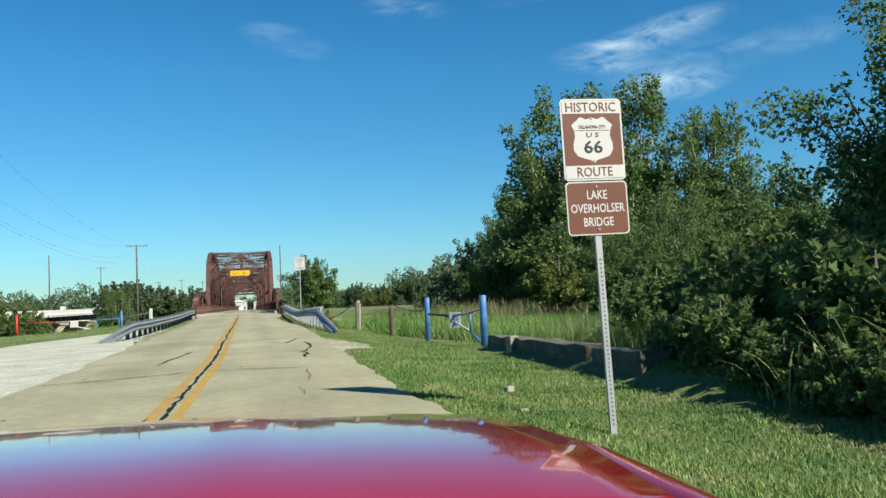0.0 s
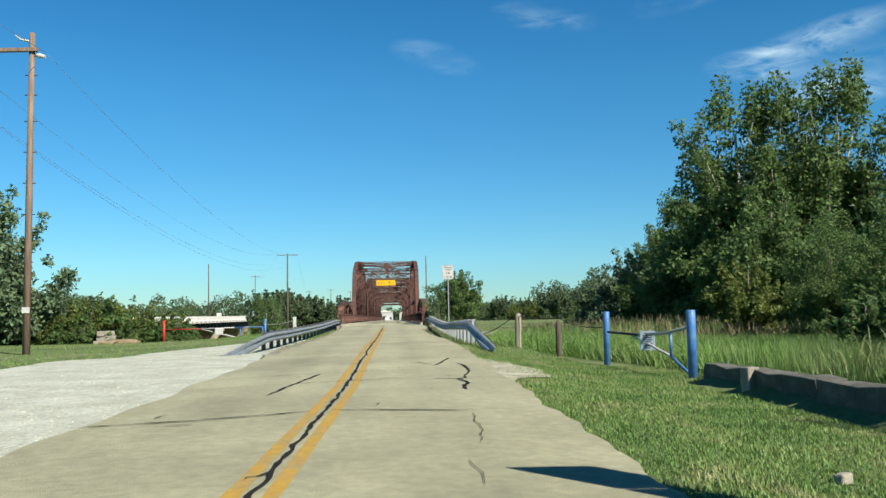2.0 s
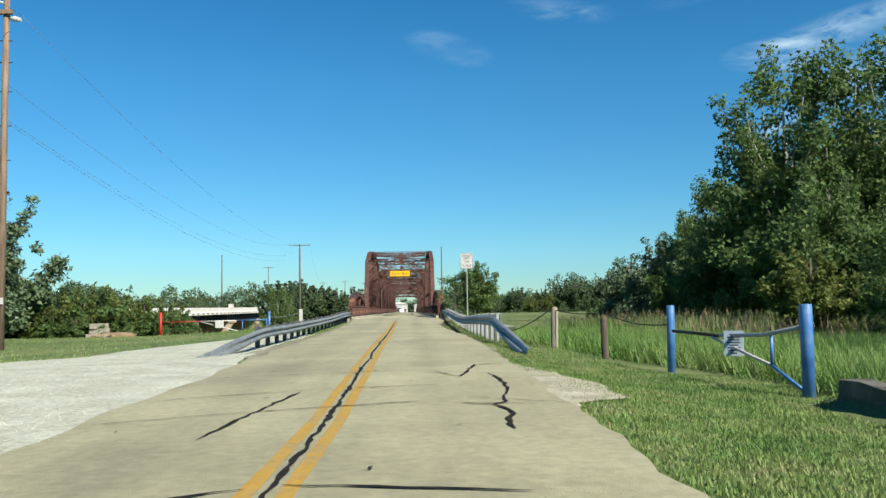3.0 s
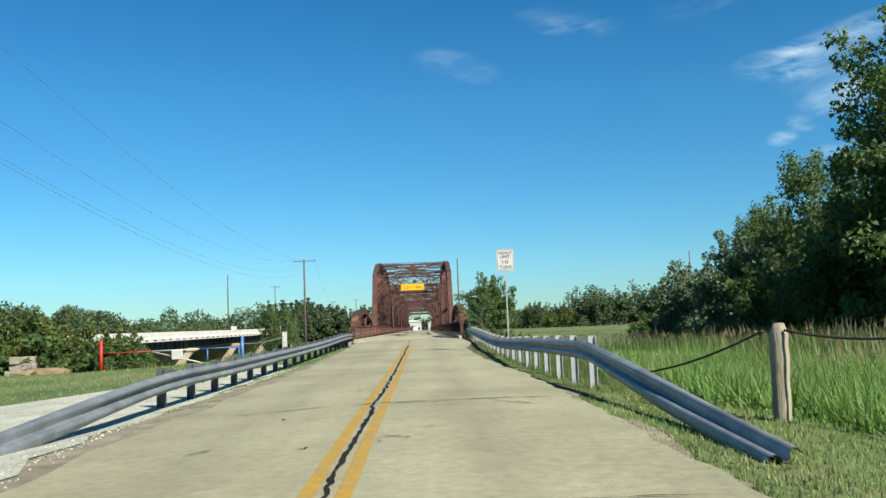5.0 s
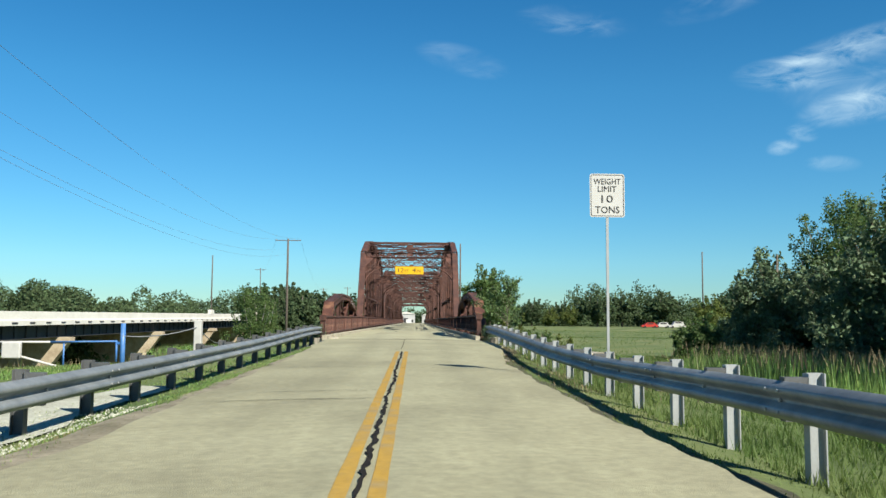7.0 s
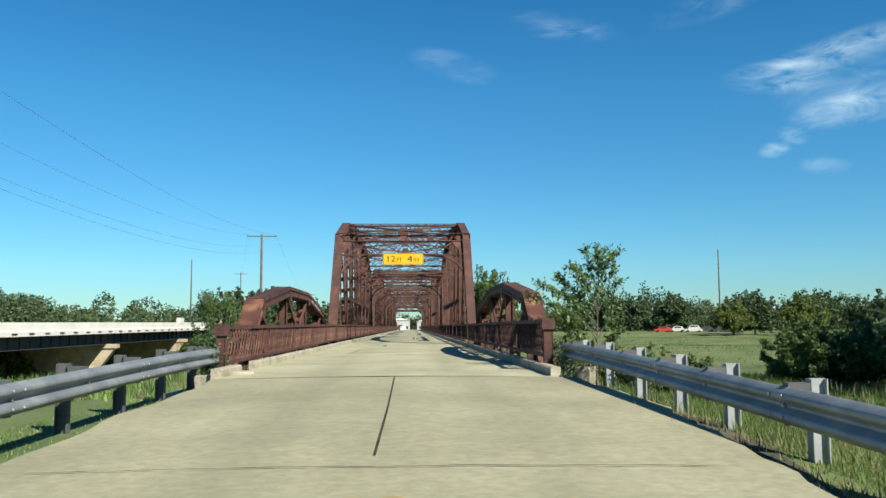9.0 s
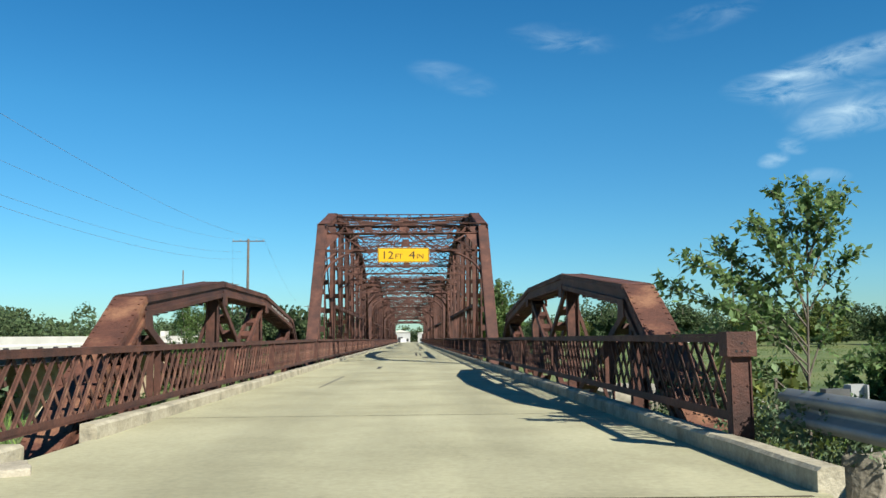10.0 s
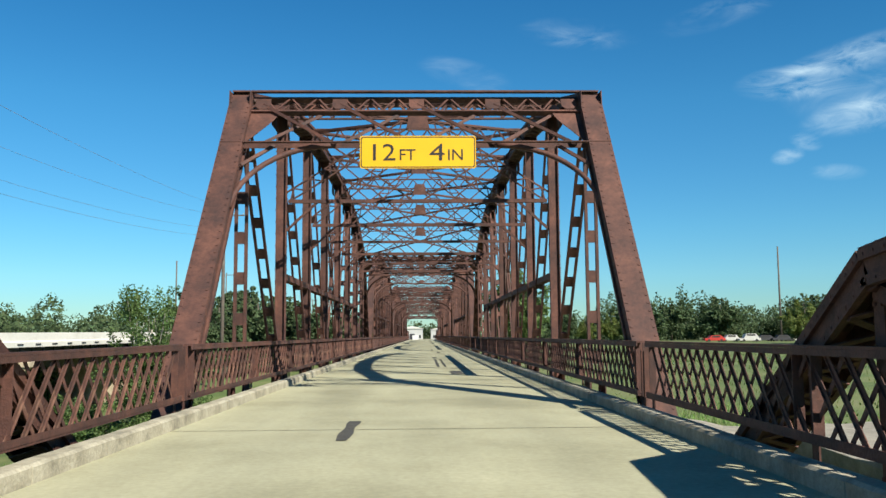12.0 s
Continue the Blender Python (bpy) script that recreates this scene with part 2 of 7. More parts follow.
LEAF_A = material("cottonwood_leaves", [(0.0975, 0.1572, 0.0489), (0.1336, 0.2056, 0.0681)], 0.6, 0.6, spec=0.25, random_by="island", spread=0.5, hue=0.02, translucent=0.5)
LEAF_B = material("dark_green_leaves", [(0.0867, 0.1452, 0.0454), (0.1192, 0.1919, 0.0629)], 0.6, 0.6, spec=0.25, random_by="island", spread=0.5, hue=0.02, translucent=0.5)
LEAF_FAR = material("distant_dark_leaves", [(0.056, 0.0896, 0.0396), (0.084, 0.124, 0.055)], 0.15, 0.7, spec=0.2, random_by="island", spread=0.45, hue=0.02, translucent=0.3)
LEAF_C = material("yellowing_green_leaves", [(0.1204, 0.168, 0.0437), (0.172, 0.2064, 0.0582)], 0.6, 0.6, spec=0.25, random_by="island", spread=0.45, hue=0.025, translucent=0.5)
LEAF_D = material("grey_green_leaves", [(0.0851, 0.1321, 0.0671), (0.1146, 0.1692, 0.0876)], 0.6, 0.6, spec=0.25, random_by="island", spread=0.4, hue=0.02, translucent=0.2)
LEAF_YOUNG = material("young_green_leaves", [(0.125, 0.205, 0.075), (0.185, 0.280, 0.110)], 0.6, 0.5, spec=0.3, random_by="island", spread=0.4, hue=0.015, translucent=0.5)
PALEBARK = material("pale_cottonwood_bark", [(0.24, 0.22, 0.18), (0.40, 0.38, 0.32)], 4, 0.9, bump=0.6, bump_scale=12, fine=0.25, stretch=(3, 3, 0.5))
BARK = material("grey_brown_bark", [(0.08, 0.068, 0.052), (0.16, 0.14, 0.112)], 4, 0.95, bump=0.8, bump_scale=12, fine=0.3, stretch=(3, 3, 0.5))
TURF = material("mown_grass_blades", [(0.080, 0.158, 0.034), (0.122, 0.220, 0.050), (0.182, 0.256, 0.074), (0.290, 0.290, 0.135)], 1.1, 0.65, random_by="island", spread=0.4, hue=0.02, translucent=0.3)
TALLGRASS = material("tall_grass_blades", [(0.1035, 0.2058, 0.04), (0.1485, 0.2646, 0.058), (0.225, 0.2744, 0.105)], 0.3, 0.6, random_by="island", spread=0.4, hue=0.02, translucent=0.35)
FIELDGRASS = material("meadow_grass_blades", [(0.085, 0.150, 0.034), (0.130, 0.195, 0.048), (0.205, 0.232, 0.092)], 0.3, 0.7, random_by="island", spread=0.15, hue=0.01, translucent=0.5)
REED = material("pale_reed_blades", [(0.16, 0.21, 0.07), (0.26, 0.29, 0.13)], 1.0, 0.6, random_by="island", spread=0.3, translucent=0.3)
BLOCKOUT = material("dull_dark_blockout_steel", [(0.056, 0.06, 0.06), (0.096, 0.1, 0.1)], 3, 0.6, fine=0.15)
SEEDHEAD = material("dry_grass_seed_heads", [(0.16, 0.13, 0.072), (0.25, 0.21, 0.122)], 1.0, 0.85, random_by="island", spread=0.35, translucent=0.3)
CARRED = material("glossy_red_car_paint", [(0.28, 0.006, 0.010), (0.31, 0.007, 0.012)], 2, 0.2, coat=1.0, spec=0.6)
CARBLACK = material("black_car_trim", [(0.0096, 0.0096, 0.0104), (0.016, 0.016, 0.016)], 6, 0.55)
STAIN = material("oily_deck_stain", [(0.1296, 0.1242, 0.0918), (0.2052, 0.1944, 0.1404)], 3, 0.85, fine=0.2)
RUBBER = material("tyre_rubber", [(0.012, 0.012, 0.012), (0.024, 0.024, 0.024)], 8, 0.85, bump=0.2)
RIM = material("alloy_rim_metal", [(0.5, 0.5, 0.52), (0.62, 0.62, 0.63)], 4, 0.3, metal=1.0)
GLASS = material("clear_lamp_glass", [(0.65, 0.68, 0.7), (0.75, 0.77, 0.78)], 4, 0.08, spec=0.8)
FASCIA = material("painted_parapet_concrete", [(0.552, 0.5428, 0.4876), (0.644, 0.6348, 0.5796)], 0.4, 0.8, bump=0.1, fine=0.08, fine_scale=4)
# on the inner girders this near black is the shade under the deck
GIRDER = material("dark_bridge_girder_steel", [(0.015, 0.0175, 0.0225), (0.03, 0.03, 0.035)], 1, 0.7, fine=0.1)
# lighter copy of the steel, with the light on the outer girder in it
GIRDER_LIT = material("lit_outer_girder_steel", [(0.030, 0.034, 0.042), (0.052, 0.056, 0.064)], 0.6, 0.7, fine=0.12)
PIER = material("tan_pier_concrete", [(0.27, 0.215, 0.145), (0.36, 0.30, 0.21), (0.44, 0.38, 0.28)], 0.8, 0.9, bump=0.3, fine=0.2, fine_scale=6)
BUILDING = material("pale_metal_siding", [(0.368, 0.376, 0.372), (0.448, 0.448, 0.44)], 0.5, 0.6, fine=0.06)


def add_lane_wear(mat, stops, amount):
    """Traffic wear along the lanes: oil-darkened middles, polished wheel tracks, dirty edges, broken up by noise and blotches."""
    nt = mat.node_tree
    N, L = nt.nodes.new, nt.links.new
    base = nt.nodes["Principled BSDF"].inputs["Base Color"]
    src = base.links[0].from_socket
    tc, sep, wob, mr, ramp = N("ShaderNodeTexCoord"), N("ShaderNodeSeparateXYZ"), N("ShaderNodeTexNoise"), N("ShaderNodeMapRange"), N("ShaderNodeValToRGB")
    L(tc.outputs["Object"], sep.inputs[0])
    mp = N("ShaderNodeMapping")
    mp.inputs["Scale"].default_value = (1.3, 0.22, 1.0)
    L(tc.outputs["Object"], mp.inputs["Vector"])
    L(mp.outputs[0], wob.inputs["Vector"])
    wob.inputs["Scale"].default_value, wob.inputs["Detail"].default_value = 1.2, 5.0
    ad = N("ShaderNodeMath")
    ad.operation = "MULTIPLY_ADD"
    ad.inputs[1].default_value = 1.1
    L(wob.outputs["Fac"], ad.inputs[0])
    L(sep.outputs["X"], ad.inputs[2])
    mr.inputs["From Min"].default_value, mr.inputs["From Max"].default_value = -2.45, 3.55
    L(ad.outputs[0], mr.inputs["Value"])
    L(mr.outputs[0], ramp.inputs["Fac"])
    els = ramp.color_ramp.elements
    while len(els) < len(stops):
        els.new(0.5)
    for e, (x, v) in zip(els, stops):
        e.position, e.color = (x + 3.0) / 6.0, (v, v, v * 0.99, 1)
    blot = N("ShaderNodeTexNoise")
    blot.inputs["Scale"].default_value, blot.inputs["Detail"].default_value, blot.inputs["Roughness"].default_value = 0.9, 7.0, 0.65
    L(mp.outputs[0], blot.inputs["Vector"])
    bm = N("ShaderNodeMapRange")
    bm.inputs["From Min"].default_value, bm.inputs["From Max"].default_value = 0.3, 0.7
    bm.inputs["To Min"].default_value, bm.inputs["To Max"].default_value = 1 - amount, 1 + amount
    L(blot.outputs["Fac"], bm.inputs["Value"])
    hs = N("ShaderNodeHueSaturation")
    L(bm.outputs[0], hs.inputs["Value"])
    mix = N("ShaderNodeMix")
    mix.data_type, mix.blend_type = "RGBA", "MULTIPLY"
    mix.inputs["Factor"].default_value = 1.0
    L(src, hs.inputs["Color"])
    L(hs.outputs["Color"], mix.inputs["A"])
    L(ramp.outputs["Color"], mix.inputs["B"])
    L(mix.outputs["Result"], base)


add_lane_wear(CONCRETE_ROAD, [(-2.2, 0.97), (-1.6, 1.03), (-0.95, 0.90), (-0.4, 1.05), (0.2, 0.97), (0.85, 1.05), (1.4, 0.90), (1.95, 1.05), (2.7, 1.0)], 0.08)
add_lane_wear(DECK, [(-2.7, 1.05), (-1.9, 1.0), (-1.3, 0.90), (-0.6, 1.03), (0.1, 0.98), (0.7, 1.04), (1.3, 0.90), (1.9, 1.02), (2.7, 1.05)], 0.10)


# ---------------------------------------------------------------- mesh helpers
class Shape:
    """Collects vertices and faces of one mesh."""

    def __init__(self):
        self.v, self.f, self.smooth = [], [], []

    def add(self, verts, faces, smooth=False):
        n = len(self.v)
        self.v += [tuple(p) for p in verts]
        self.f += [tuple(n + i for i in q) for q in faces]
        self.smooth += [smooth] * len(faces)
        return self

    def box(self, x0, x1, y0, y1, z0, z1):
        return self.add([(x, y, z) for z in (z0, z1) for y in (y0, y1) for x in (x0, x1)],
                        [(0, 2, 3, 1), (4, 5, 7, 6), (0, 1, 5, 4), (2, 6, 7, 3), (0, 4, 6, 2), (1, 3, 7, 5)])

    def bar(self, p, q, w, h, side=(1, 0, 0)):
        """A box from p to q; w is its width along side, h its height across."""
        p, q, s = Vector(p), Vector(q), Vector(side)
        d = (q - p).normalized()
        s = (s - d * s.dot(d)).normalized()
        u = s.cross(d)
        return self.add([c + s * a * w / 2 + u * b * h / 2 for c in (p, q) for b in (-1, 1) for a in (-1, 1)],
                        [(0, 1, 3, 2), (4, 6, 7, 5), (0, 4, 5, 1), (2, 3, 7, 6), (0, 2, 6, 4), (1, 5, 7, 3)])

    def tube(self, points, radii, n=8, caps=True):
        pts = [Vector(p) for p in points]
        radii = radii if hasattr(radii, "__len__") else [radii] * len(pts)
        base = len(self.v)
        ref = None
        for i, p in enumerate(pts):
            d = (pts[min(i + 1, len(pts) - 1)] - pts[max(i - 1, 0)]).normalized()
            if ref is None:
                ref = d.orthogonal().normalized()
            ref = (ref - d * ref.dot(d)).normalized()
            o = d.cross(ref)
            for k in range(n):
                a = 2 * math.pi * k / n
                self.v.append(tuple(p + (ref * math.cos(a) + o * math.sin(a)) * radii[i]))
        for i in range(len(pts) - 1):
            for k in range(n):
                k2 = (k + 1) % n
                a = base + i * n
                self.f.append((a + k, a + k2, a + n + k2, a + n + k))
                self.smooth.append(True)
        if caps:
            self.f.append(tuple(base + k for k in reversed(range(n))))
            self.f.append(tuple(base + (len(pts) - 1) * n + k for k in range(n)))
            self.smooth += [False, False]
        return self

    def prism(self, outline, axis_from, axis_to, place):
        """Extrudes a closed 2D outline; place(a, b, t) gives the point."""
        n = len(outline)
        self.add([place(a, b, t) for t in (axis_from, axis_to) for a, b in outline],
                 [tuple(reversed(range(n))), tuple(range(n, 2 * n))] + [(i, (i + 1) % n, n + (i + 1) % n, n + i) for i in range(n)])
        return self

    def mesh(self, name, mat=None):
        me = bpy.data.meshes.new(name)
        me.from_pydata(self.v, [], self.f)
        me.polygons.foreach_set("use_smooth", self.smooth)
        if mat:
            me.materials.append(mat)
        me.update()
        return me


def fast_mesh(name, verts, k, mat):
    """A mesh of separate faces with k corners each, from an array of corners."""
    verts = np.asarray(verts, dtype=np.float32).reshape(-1, 3)
    n = len(verts) // k
    me = bpy.data.meshes.new(name)
    me.vertices.add(n * k)
    me.vertices.foreach_set("co", verts.ravel())
    me.loops.add(n * k)
    me.loops.foreach_set("vertex_index", np.arange(n * k, dtype=np.int32))
    me.polygons.add(n)
    me.polygons.foreach_set("loop_start", np.arange(0, n * k, k, dtype=np.int32))
    me.materials.append(mat)
    me.update(calc_edges=True)
    return me


def part(name, shape, mat, parent, label="", at=None):
    me = shape.mesh(name, mat) if isinstance(shape, Shape) else shape
    ob = new(name, me)
    ob.parent = parent
    if at is not None:
        ob.matrix_basis = at
    if label:
        ob["label"] = label
    return ob


def thing(name, label, category, at=None, group="", kind=""):
    ob = new(name)
    ob.empty_display_size = 0.2
    if at is not None:
        ob.matrix_basis = at
    return tagged(ob, label, category, group, kind)


def solid(name, shape, mat, label, category, at=None, group="", kind=""):
    ob = new(name, shape.mesh(name, mat) if isinstance(shape, Shape) else shape)
    if at is not None:
        ob.matrix_basis = at
    return tagged(ob, label, category, group, kind)


def bevel(ob, width, segments=2):
    b = ob.modifiers.new("bevel", "BEVEL")
    b.width, b.segments, b.limit_method = width, segments, "ANGLE"
    return ob


def lettering(name, text, size, mat, parent, m, width=None, label="", bold=0.0):
    """Flat letters in the built-in font, centred on the pose m (facing its own +z), squeezed to the width given."""
    cu = bpy.data.curves.new(name, "FONT")
    cu.body, cu.size, cu.align_x, cu.align_y = text, size, "CENTER", "CENTER"
    cu.extrude, cu.offset, cu.resolution_u = 0.0015, bold, 2
    tmp = new("tmp", cu)
    me = bpy.data.meshes.new_from_object(tmp.evaluated_get(bpy.context.evaluated_depsgraph_get()))
    bpy.data.objects.remove(tmp)
    xs = [v.co.x for v in me.vertices]
    ys = [v.co.y for v in me.vertices]
    cx, cy = (min(xs) + max(xs)) / 2, (min(ys) + max(ys)) / 2
    k = width / (max(xs) - min(xs)) if width else 1.0
    me.transform(Matrix.Diagonal((k, 1, 1, 1)) @ Matrix.Translation((-cx, -cy, 0)))
    me.materials.clear()
    me.materials.append(mat)
    me.name = name
    return part(name, me, None, parent, label, m)


def rounded(w, h, r, n=5):
    """Outline of a rounded rectangle about the origin."""
    pts = []
    for cx, cy, a0 in ((w / 2 - r, h / 2 - r, 0), (-w / 2 + r, h / 2 - r, 90), (-w / 2 + r, -h / 2 + r, 180), (w / 2 - r, -h / 2 + r, 270)):
        for i in range(n + 1):
            a = radians(a0 + 90 * i / n)
            pts.append((cx + r * math.cos(a), cy + r * math.sin(a)))
    return pts


def plate(outline, z0, z1):
    """A flat plate in the xy plane of its own."""
    return Shape().prism(outline, z0, z1, lambda a, b, t: (a, b, t))


# ---------------------------------------------------------------- the lie of the land
ROAD_Y = [-60, 6, 10, 21, 30, 42, 52, 61, 71, 800]
ROAD_Z = [-0.17, -0.16, -0.11, 0.0, 0.09, 0.11, 0.2, 0.31, 0.42, 0.43]
DECK_Z = 0.43


def road_z(y):
    return float(np.interp(y, ROAD_Y, ROAD_Z))


def soft(a, b, v):
    t = np.clip((v - a) / (b - a), 0, 1)
    return t * t * (3 - 2 * t)


def ground_z(x, y):
    """Height of the ground, for arrays."""
    x, y = np.asarray(x, float), np.asarray(y, float)
    r = np.interp(y, ROAD_Y, ROAD_Z)
    bench = soft(2.75, 7.5, x)
    right = r - 0.035 - 0.12 * soft(2.8, 4.6, x) - bench * (0.12 + 0.20 * soft(16, 34, y)) - 0.5 * soft(7, 26, x) * soft(25, 70, y) - 0.7 * soft(4.2, 9, x) * soft(40, 66, y)
    # the verge has sunk below the slab beside the guard rail
    right = right - 0.12 * soft(2.5, 3.0, x) * (1 - soft(3.9, 5.2, x)) * soft(33, 44, y) * (1 - soft(58, 65, y))
    right = np.where(x > 8, np.maximum(right, -1.25), right)
    left = r - 0.035 - 0.24 * soft(2.4, 3.5, -x) * soft(26, 36, y) - soft(5, 16, -x) * 0.22 - 0.9 * soft(4.5, 14, -x) * soft(56, 75, y) - 0.5 * soft(14, 30, -x) * soft(55, 90, y) - 1.8 * soft(8, 16, -x) * soft(61.6, 66, y)
    z = np.where(x > 0, right, left) + 0.17 * np.exp(-((x - 4.6) / 0.8) ** 2 - ((y - 31.3) / 2.4) ** 2) - 0.15 * np.exp(-((x - 4.5) / 1.1) ** 2 - ((y - 9.0) / 2.8) ** 2)
    flood = -1.9 - 1.6 * soft(6, 14, -x) * (1 - soft(150, 200, y)) + 0.6 * soft(8, 40, x) + 0.35 * np.sin(x * 0.11 + y * 0.07) * soft(70, 110, y)
    w = soft(70.5, 78, y)
    z = z * (1 - w) + flood * w
    # the bank falls away behind the gate, down to the river bed under the highway bridge
    bed = soft(64.5, 78, y) * soft(0.0, 4.5, -x - np.interp(y, [64, 70, 80, 90], [9.5, 8.8, 6.0, 5.0])) * (1 - soft(0, 22, y - np.interp(-x, [27, 32], [150, 262]))) * (1 - soft(85, 120, -x))
    z = z * (1 - bed) - 7.6 * bed
    # the bank's edge beside the old bridge
    ledge = soft(10.6, 9.5, -x) * soft(5.2, 6.4, -x) * (1 - soft(84, 89, y)) * soft(60, 64, y)
    z = z * (1 - ledge) - 0.30 * ledge
    # a weedy shelf further along it
    shelf = soft(14.2, 12.6, -x) * soft(8.6, 9.4, -x) * soft(74, 79, y) * (1 - soft(86, 90, y))
    z = z * (1 - shelf) - 0.45 * shelf
    # a low terrace held by the row of concrete blocks
    z = z + 0.27 * soft(5.85, 6.35, x) * soft(9.5, 11.5, y) * (1 - soft(20.2, 21.2, y)) * (1 - soft(11, 18, x))
    far = soft(250, 290, y)
    z = z * (1 - far) + (-0.4) * far
    lie = soft(12, 30, np.abs(x))
    return z + 0.05 * lie * np.sin(x * 0.9 + 1.3) * np.sin(y * 0.7)


def spread(edges):
    """Grid lines: (from, to, step) runs put end to end."""
    out = []
    for a, b, s in edges:
        out += list(np.arange(a, b, s))
    return np.array(out + [edges[-1][1]])


def build_ground():
    xs = spread([(-2500, -400, 300), (-400, -80, 40), (-80, -20, 5), (-20, -9, 1.0), (-9, 2.2, 0.4), (2.2, 4.2, 0.16), (4.2, 9, 0.4), (9, 20, 1.0), (20, 80, 5), (80, 400, 40), (400, 2500, 300)])
    ys = spread([(-600, -60, 60), (-60, -4, 4), (-4, 80, 0.8), (80, 150, 4), (150, 320, 8), (320, 800, 60), (800, 3200, 400)])
    X, Y = np.meshgrid(xs, ys)
    Z = ground_z(X, Y)
    Z = np.where((np.abs(X - 0.25) < 1.8) & (Y < 71), Z - 0.06, Z)
    nx, ny = len(xs), len(ys)
    v = np.stack([X, Y, Z], -1).reshape(-1, 3)
    f = [(j * nx + i, j * nx + i + 1, (j + 1) * nx + i + 1, (j + 1) * nx + i) for j in range(ny - 1) for i in range(nx - 1)]
    s = Shape()
    s.add(v.tolist(), f, True)
    return solid("ground", s, SOIL, "green grass-covered ground reaching the horizon", "ground", kind="structure")


build_ground()


def sheet(name, rows, mat, label, lift, category="ground", ragged=0.12):
    """A thin sheet that follows the ground: rows of (y, x_left, x_right), ragged at its borders."""
    s = Shape()
    rng = random.Random(5)
    n = 14
    pts = []
    for y, a, b in rows:
        a, b = a + rng.uniform(-0.12, 0.12), b + rng.uniform(-ragged, ragged)
        for i in range(n + 1):
            x = a + (b - a) * i / n
            pts.append((x, y + rng.uniform(-0.05, 0.05), float(ground_z(x, y)) + lift))
    fs = [(j * (n + 1) + i, j * (n + 1) + i + 1, (j + 1) * (n + 1) + i + 1, (j + 1) * (n + 1) + i) for j in range(len(rows) - 1) for i in range(n)]
    s.add(pts, fs, True)
    return solid(name, s, mat, label, category, kind="structure")


RIGHT_EDGE = [-60, 8, 12, 21, 33, 39.5, 48, 57, 61.5, 66, 71.5], [2.72, 2.70, 2.58, 2.72, 2.88, 2.92, 2.60, 2.55, 2.95, 3.40, 3.28]


def edge_right(y):
    return float(np.interp(y, *RIGHT_EDGE)) + 0.05 * math.sin(y * 2.1) * math.sin(y * 0.7) + 0.025 * math.sin(y * 6.3 + 1)


PATCH_EDGE = [19.0, 19.6, 20.2, 21.0, 22.6, 23.8, 25.2], [2.70, 3.05, 3.45, 3.62, 3.45, 3.05, 2.70]


def edge_left(y):
    return float(np.interp(y, [-60, 10, 21, 36, 48, 60, 66, 71.5], [-2.1, -2.0, -2.0, -2.15, -2.25, -2.45, -2.75, -2.95])) + 0.08 * math.sin(y * 1.7) * math.sin(y * 0.6)


def centre(y):
    return float(np.interp(y, [-60, 10, 18, 40, 60], [0.12, 0.14, 0.3, 0.24, 0.2]))


def build_road():
    s = Shape()
    ys = np.arange(-60, 71.3, 0.3)
    n = 8
    for y in ys:
        a, b = edge_left(y), edge_right(y)
        for i in range(n + 1):
            t = i / n
            s.v.append((a + (b - a) * t, y, road_z(y) + 0.03 * (1 - (2 * t - 1) ** 2)))
    for j in range(len(ys) - 1):
        for i in range(n):
            k = j * (n + 1) + i
            s.f.append((k, k + 1, k + n + 2, k + n + 1))
            s.smooth.append(True)
    for i in (0, n):
        # the broken side of the slab, with corners of its own
        base = len(s.v)
        for j in range(len(ys)):
            x, y, z = s.v[j * (n + 1) + i]
            s.v += [(x, y, z), (x + (0.02 if i else -0.02), y, z - 0.3)]
        for j in range(len(ys) - 1):
            a = base + 2 * j
            s.f.append((a, a + 2, a + 3, a + 1) if i else (a + 2, a, a + 1, a + 3))
            s.smooth.append(False)
    return solid("road", s, CONCRETE_ROAD, "pale tan worn concrete two-lane road with sealed cracks", "road", kind="structure")


build_road()


def on_road(x, y, lift=0.006):
    a, b = edge_left(y), edge_right(y)
    t = (x - a) / (b - a)
    return (x, y, (road_z(y) + 0.03 * (1 - (2 * t - 1) ** 2) if y < 71.2 else DECK_Z) + lift)


def ribbon(points, widths, lift=0.007):
    """A flat strip laid on the road along a line of (x, y)."""
    s = Shape()
    P = [Vector(p) for p in points]
    for i, p in enumerate(P):
        d = (P[min(i + 1, len(P) - 1)] - P[max(i - 1, 0)]).normalized()
        w = widths[i] if hasattr(widths, "__len__") else widths
        nrm = Vector((d.y, -d.x)) * w / 2
        for sgn in (-1, 1):
            q = p + nrm * sgn
            s.v.append(on_road(q.x, q.y, lift))
    for i in range(len(P) - 1):
        s.f.append((2 * i, 2 * i + 1, 2 * i + 3, 2 * i + 2))
        s.smooth.append(False)
    return s


# double yellow line, worn into pieces
for side in (-0.115, 0.115):
    ys = np.arange(-50, 61.2, 0.6)
    solid("yellow_line", ribbon([(centre(y) + side, y) for y in ys], [0.105 + 0.006 * math.sin(y * 3.1 + side * 9) for y in ys], 0.004), YELLOW,
          "worn yellow centre line painted on the road", "road marking", kind="structure")


def wander(x0, y0, x1, y1, n, amp, seed):
    rng = random.Random(seed)
    out, off = [], 0.0
    for i in range(n + 1):
        t = i / n
        off = off * 0.75 + rng.uniform(-amp, amp)
        k = off if 0 < i < n else 0
        d = Vector((x1 - x0, y1 - y0)).normalized()
        out.append((x0 + (x1 - x0) * t + d.y * k, y0 + (y1 - y0) * t - d.x * k))
    return out


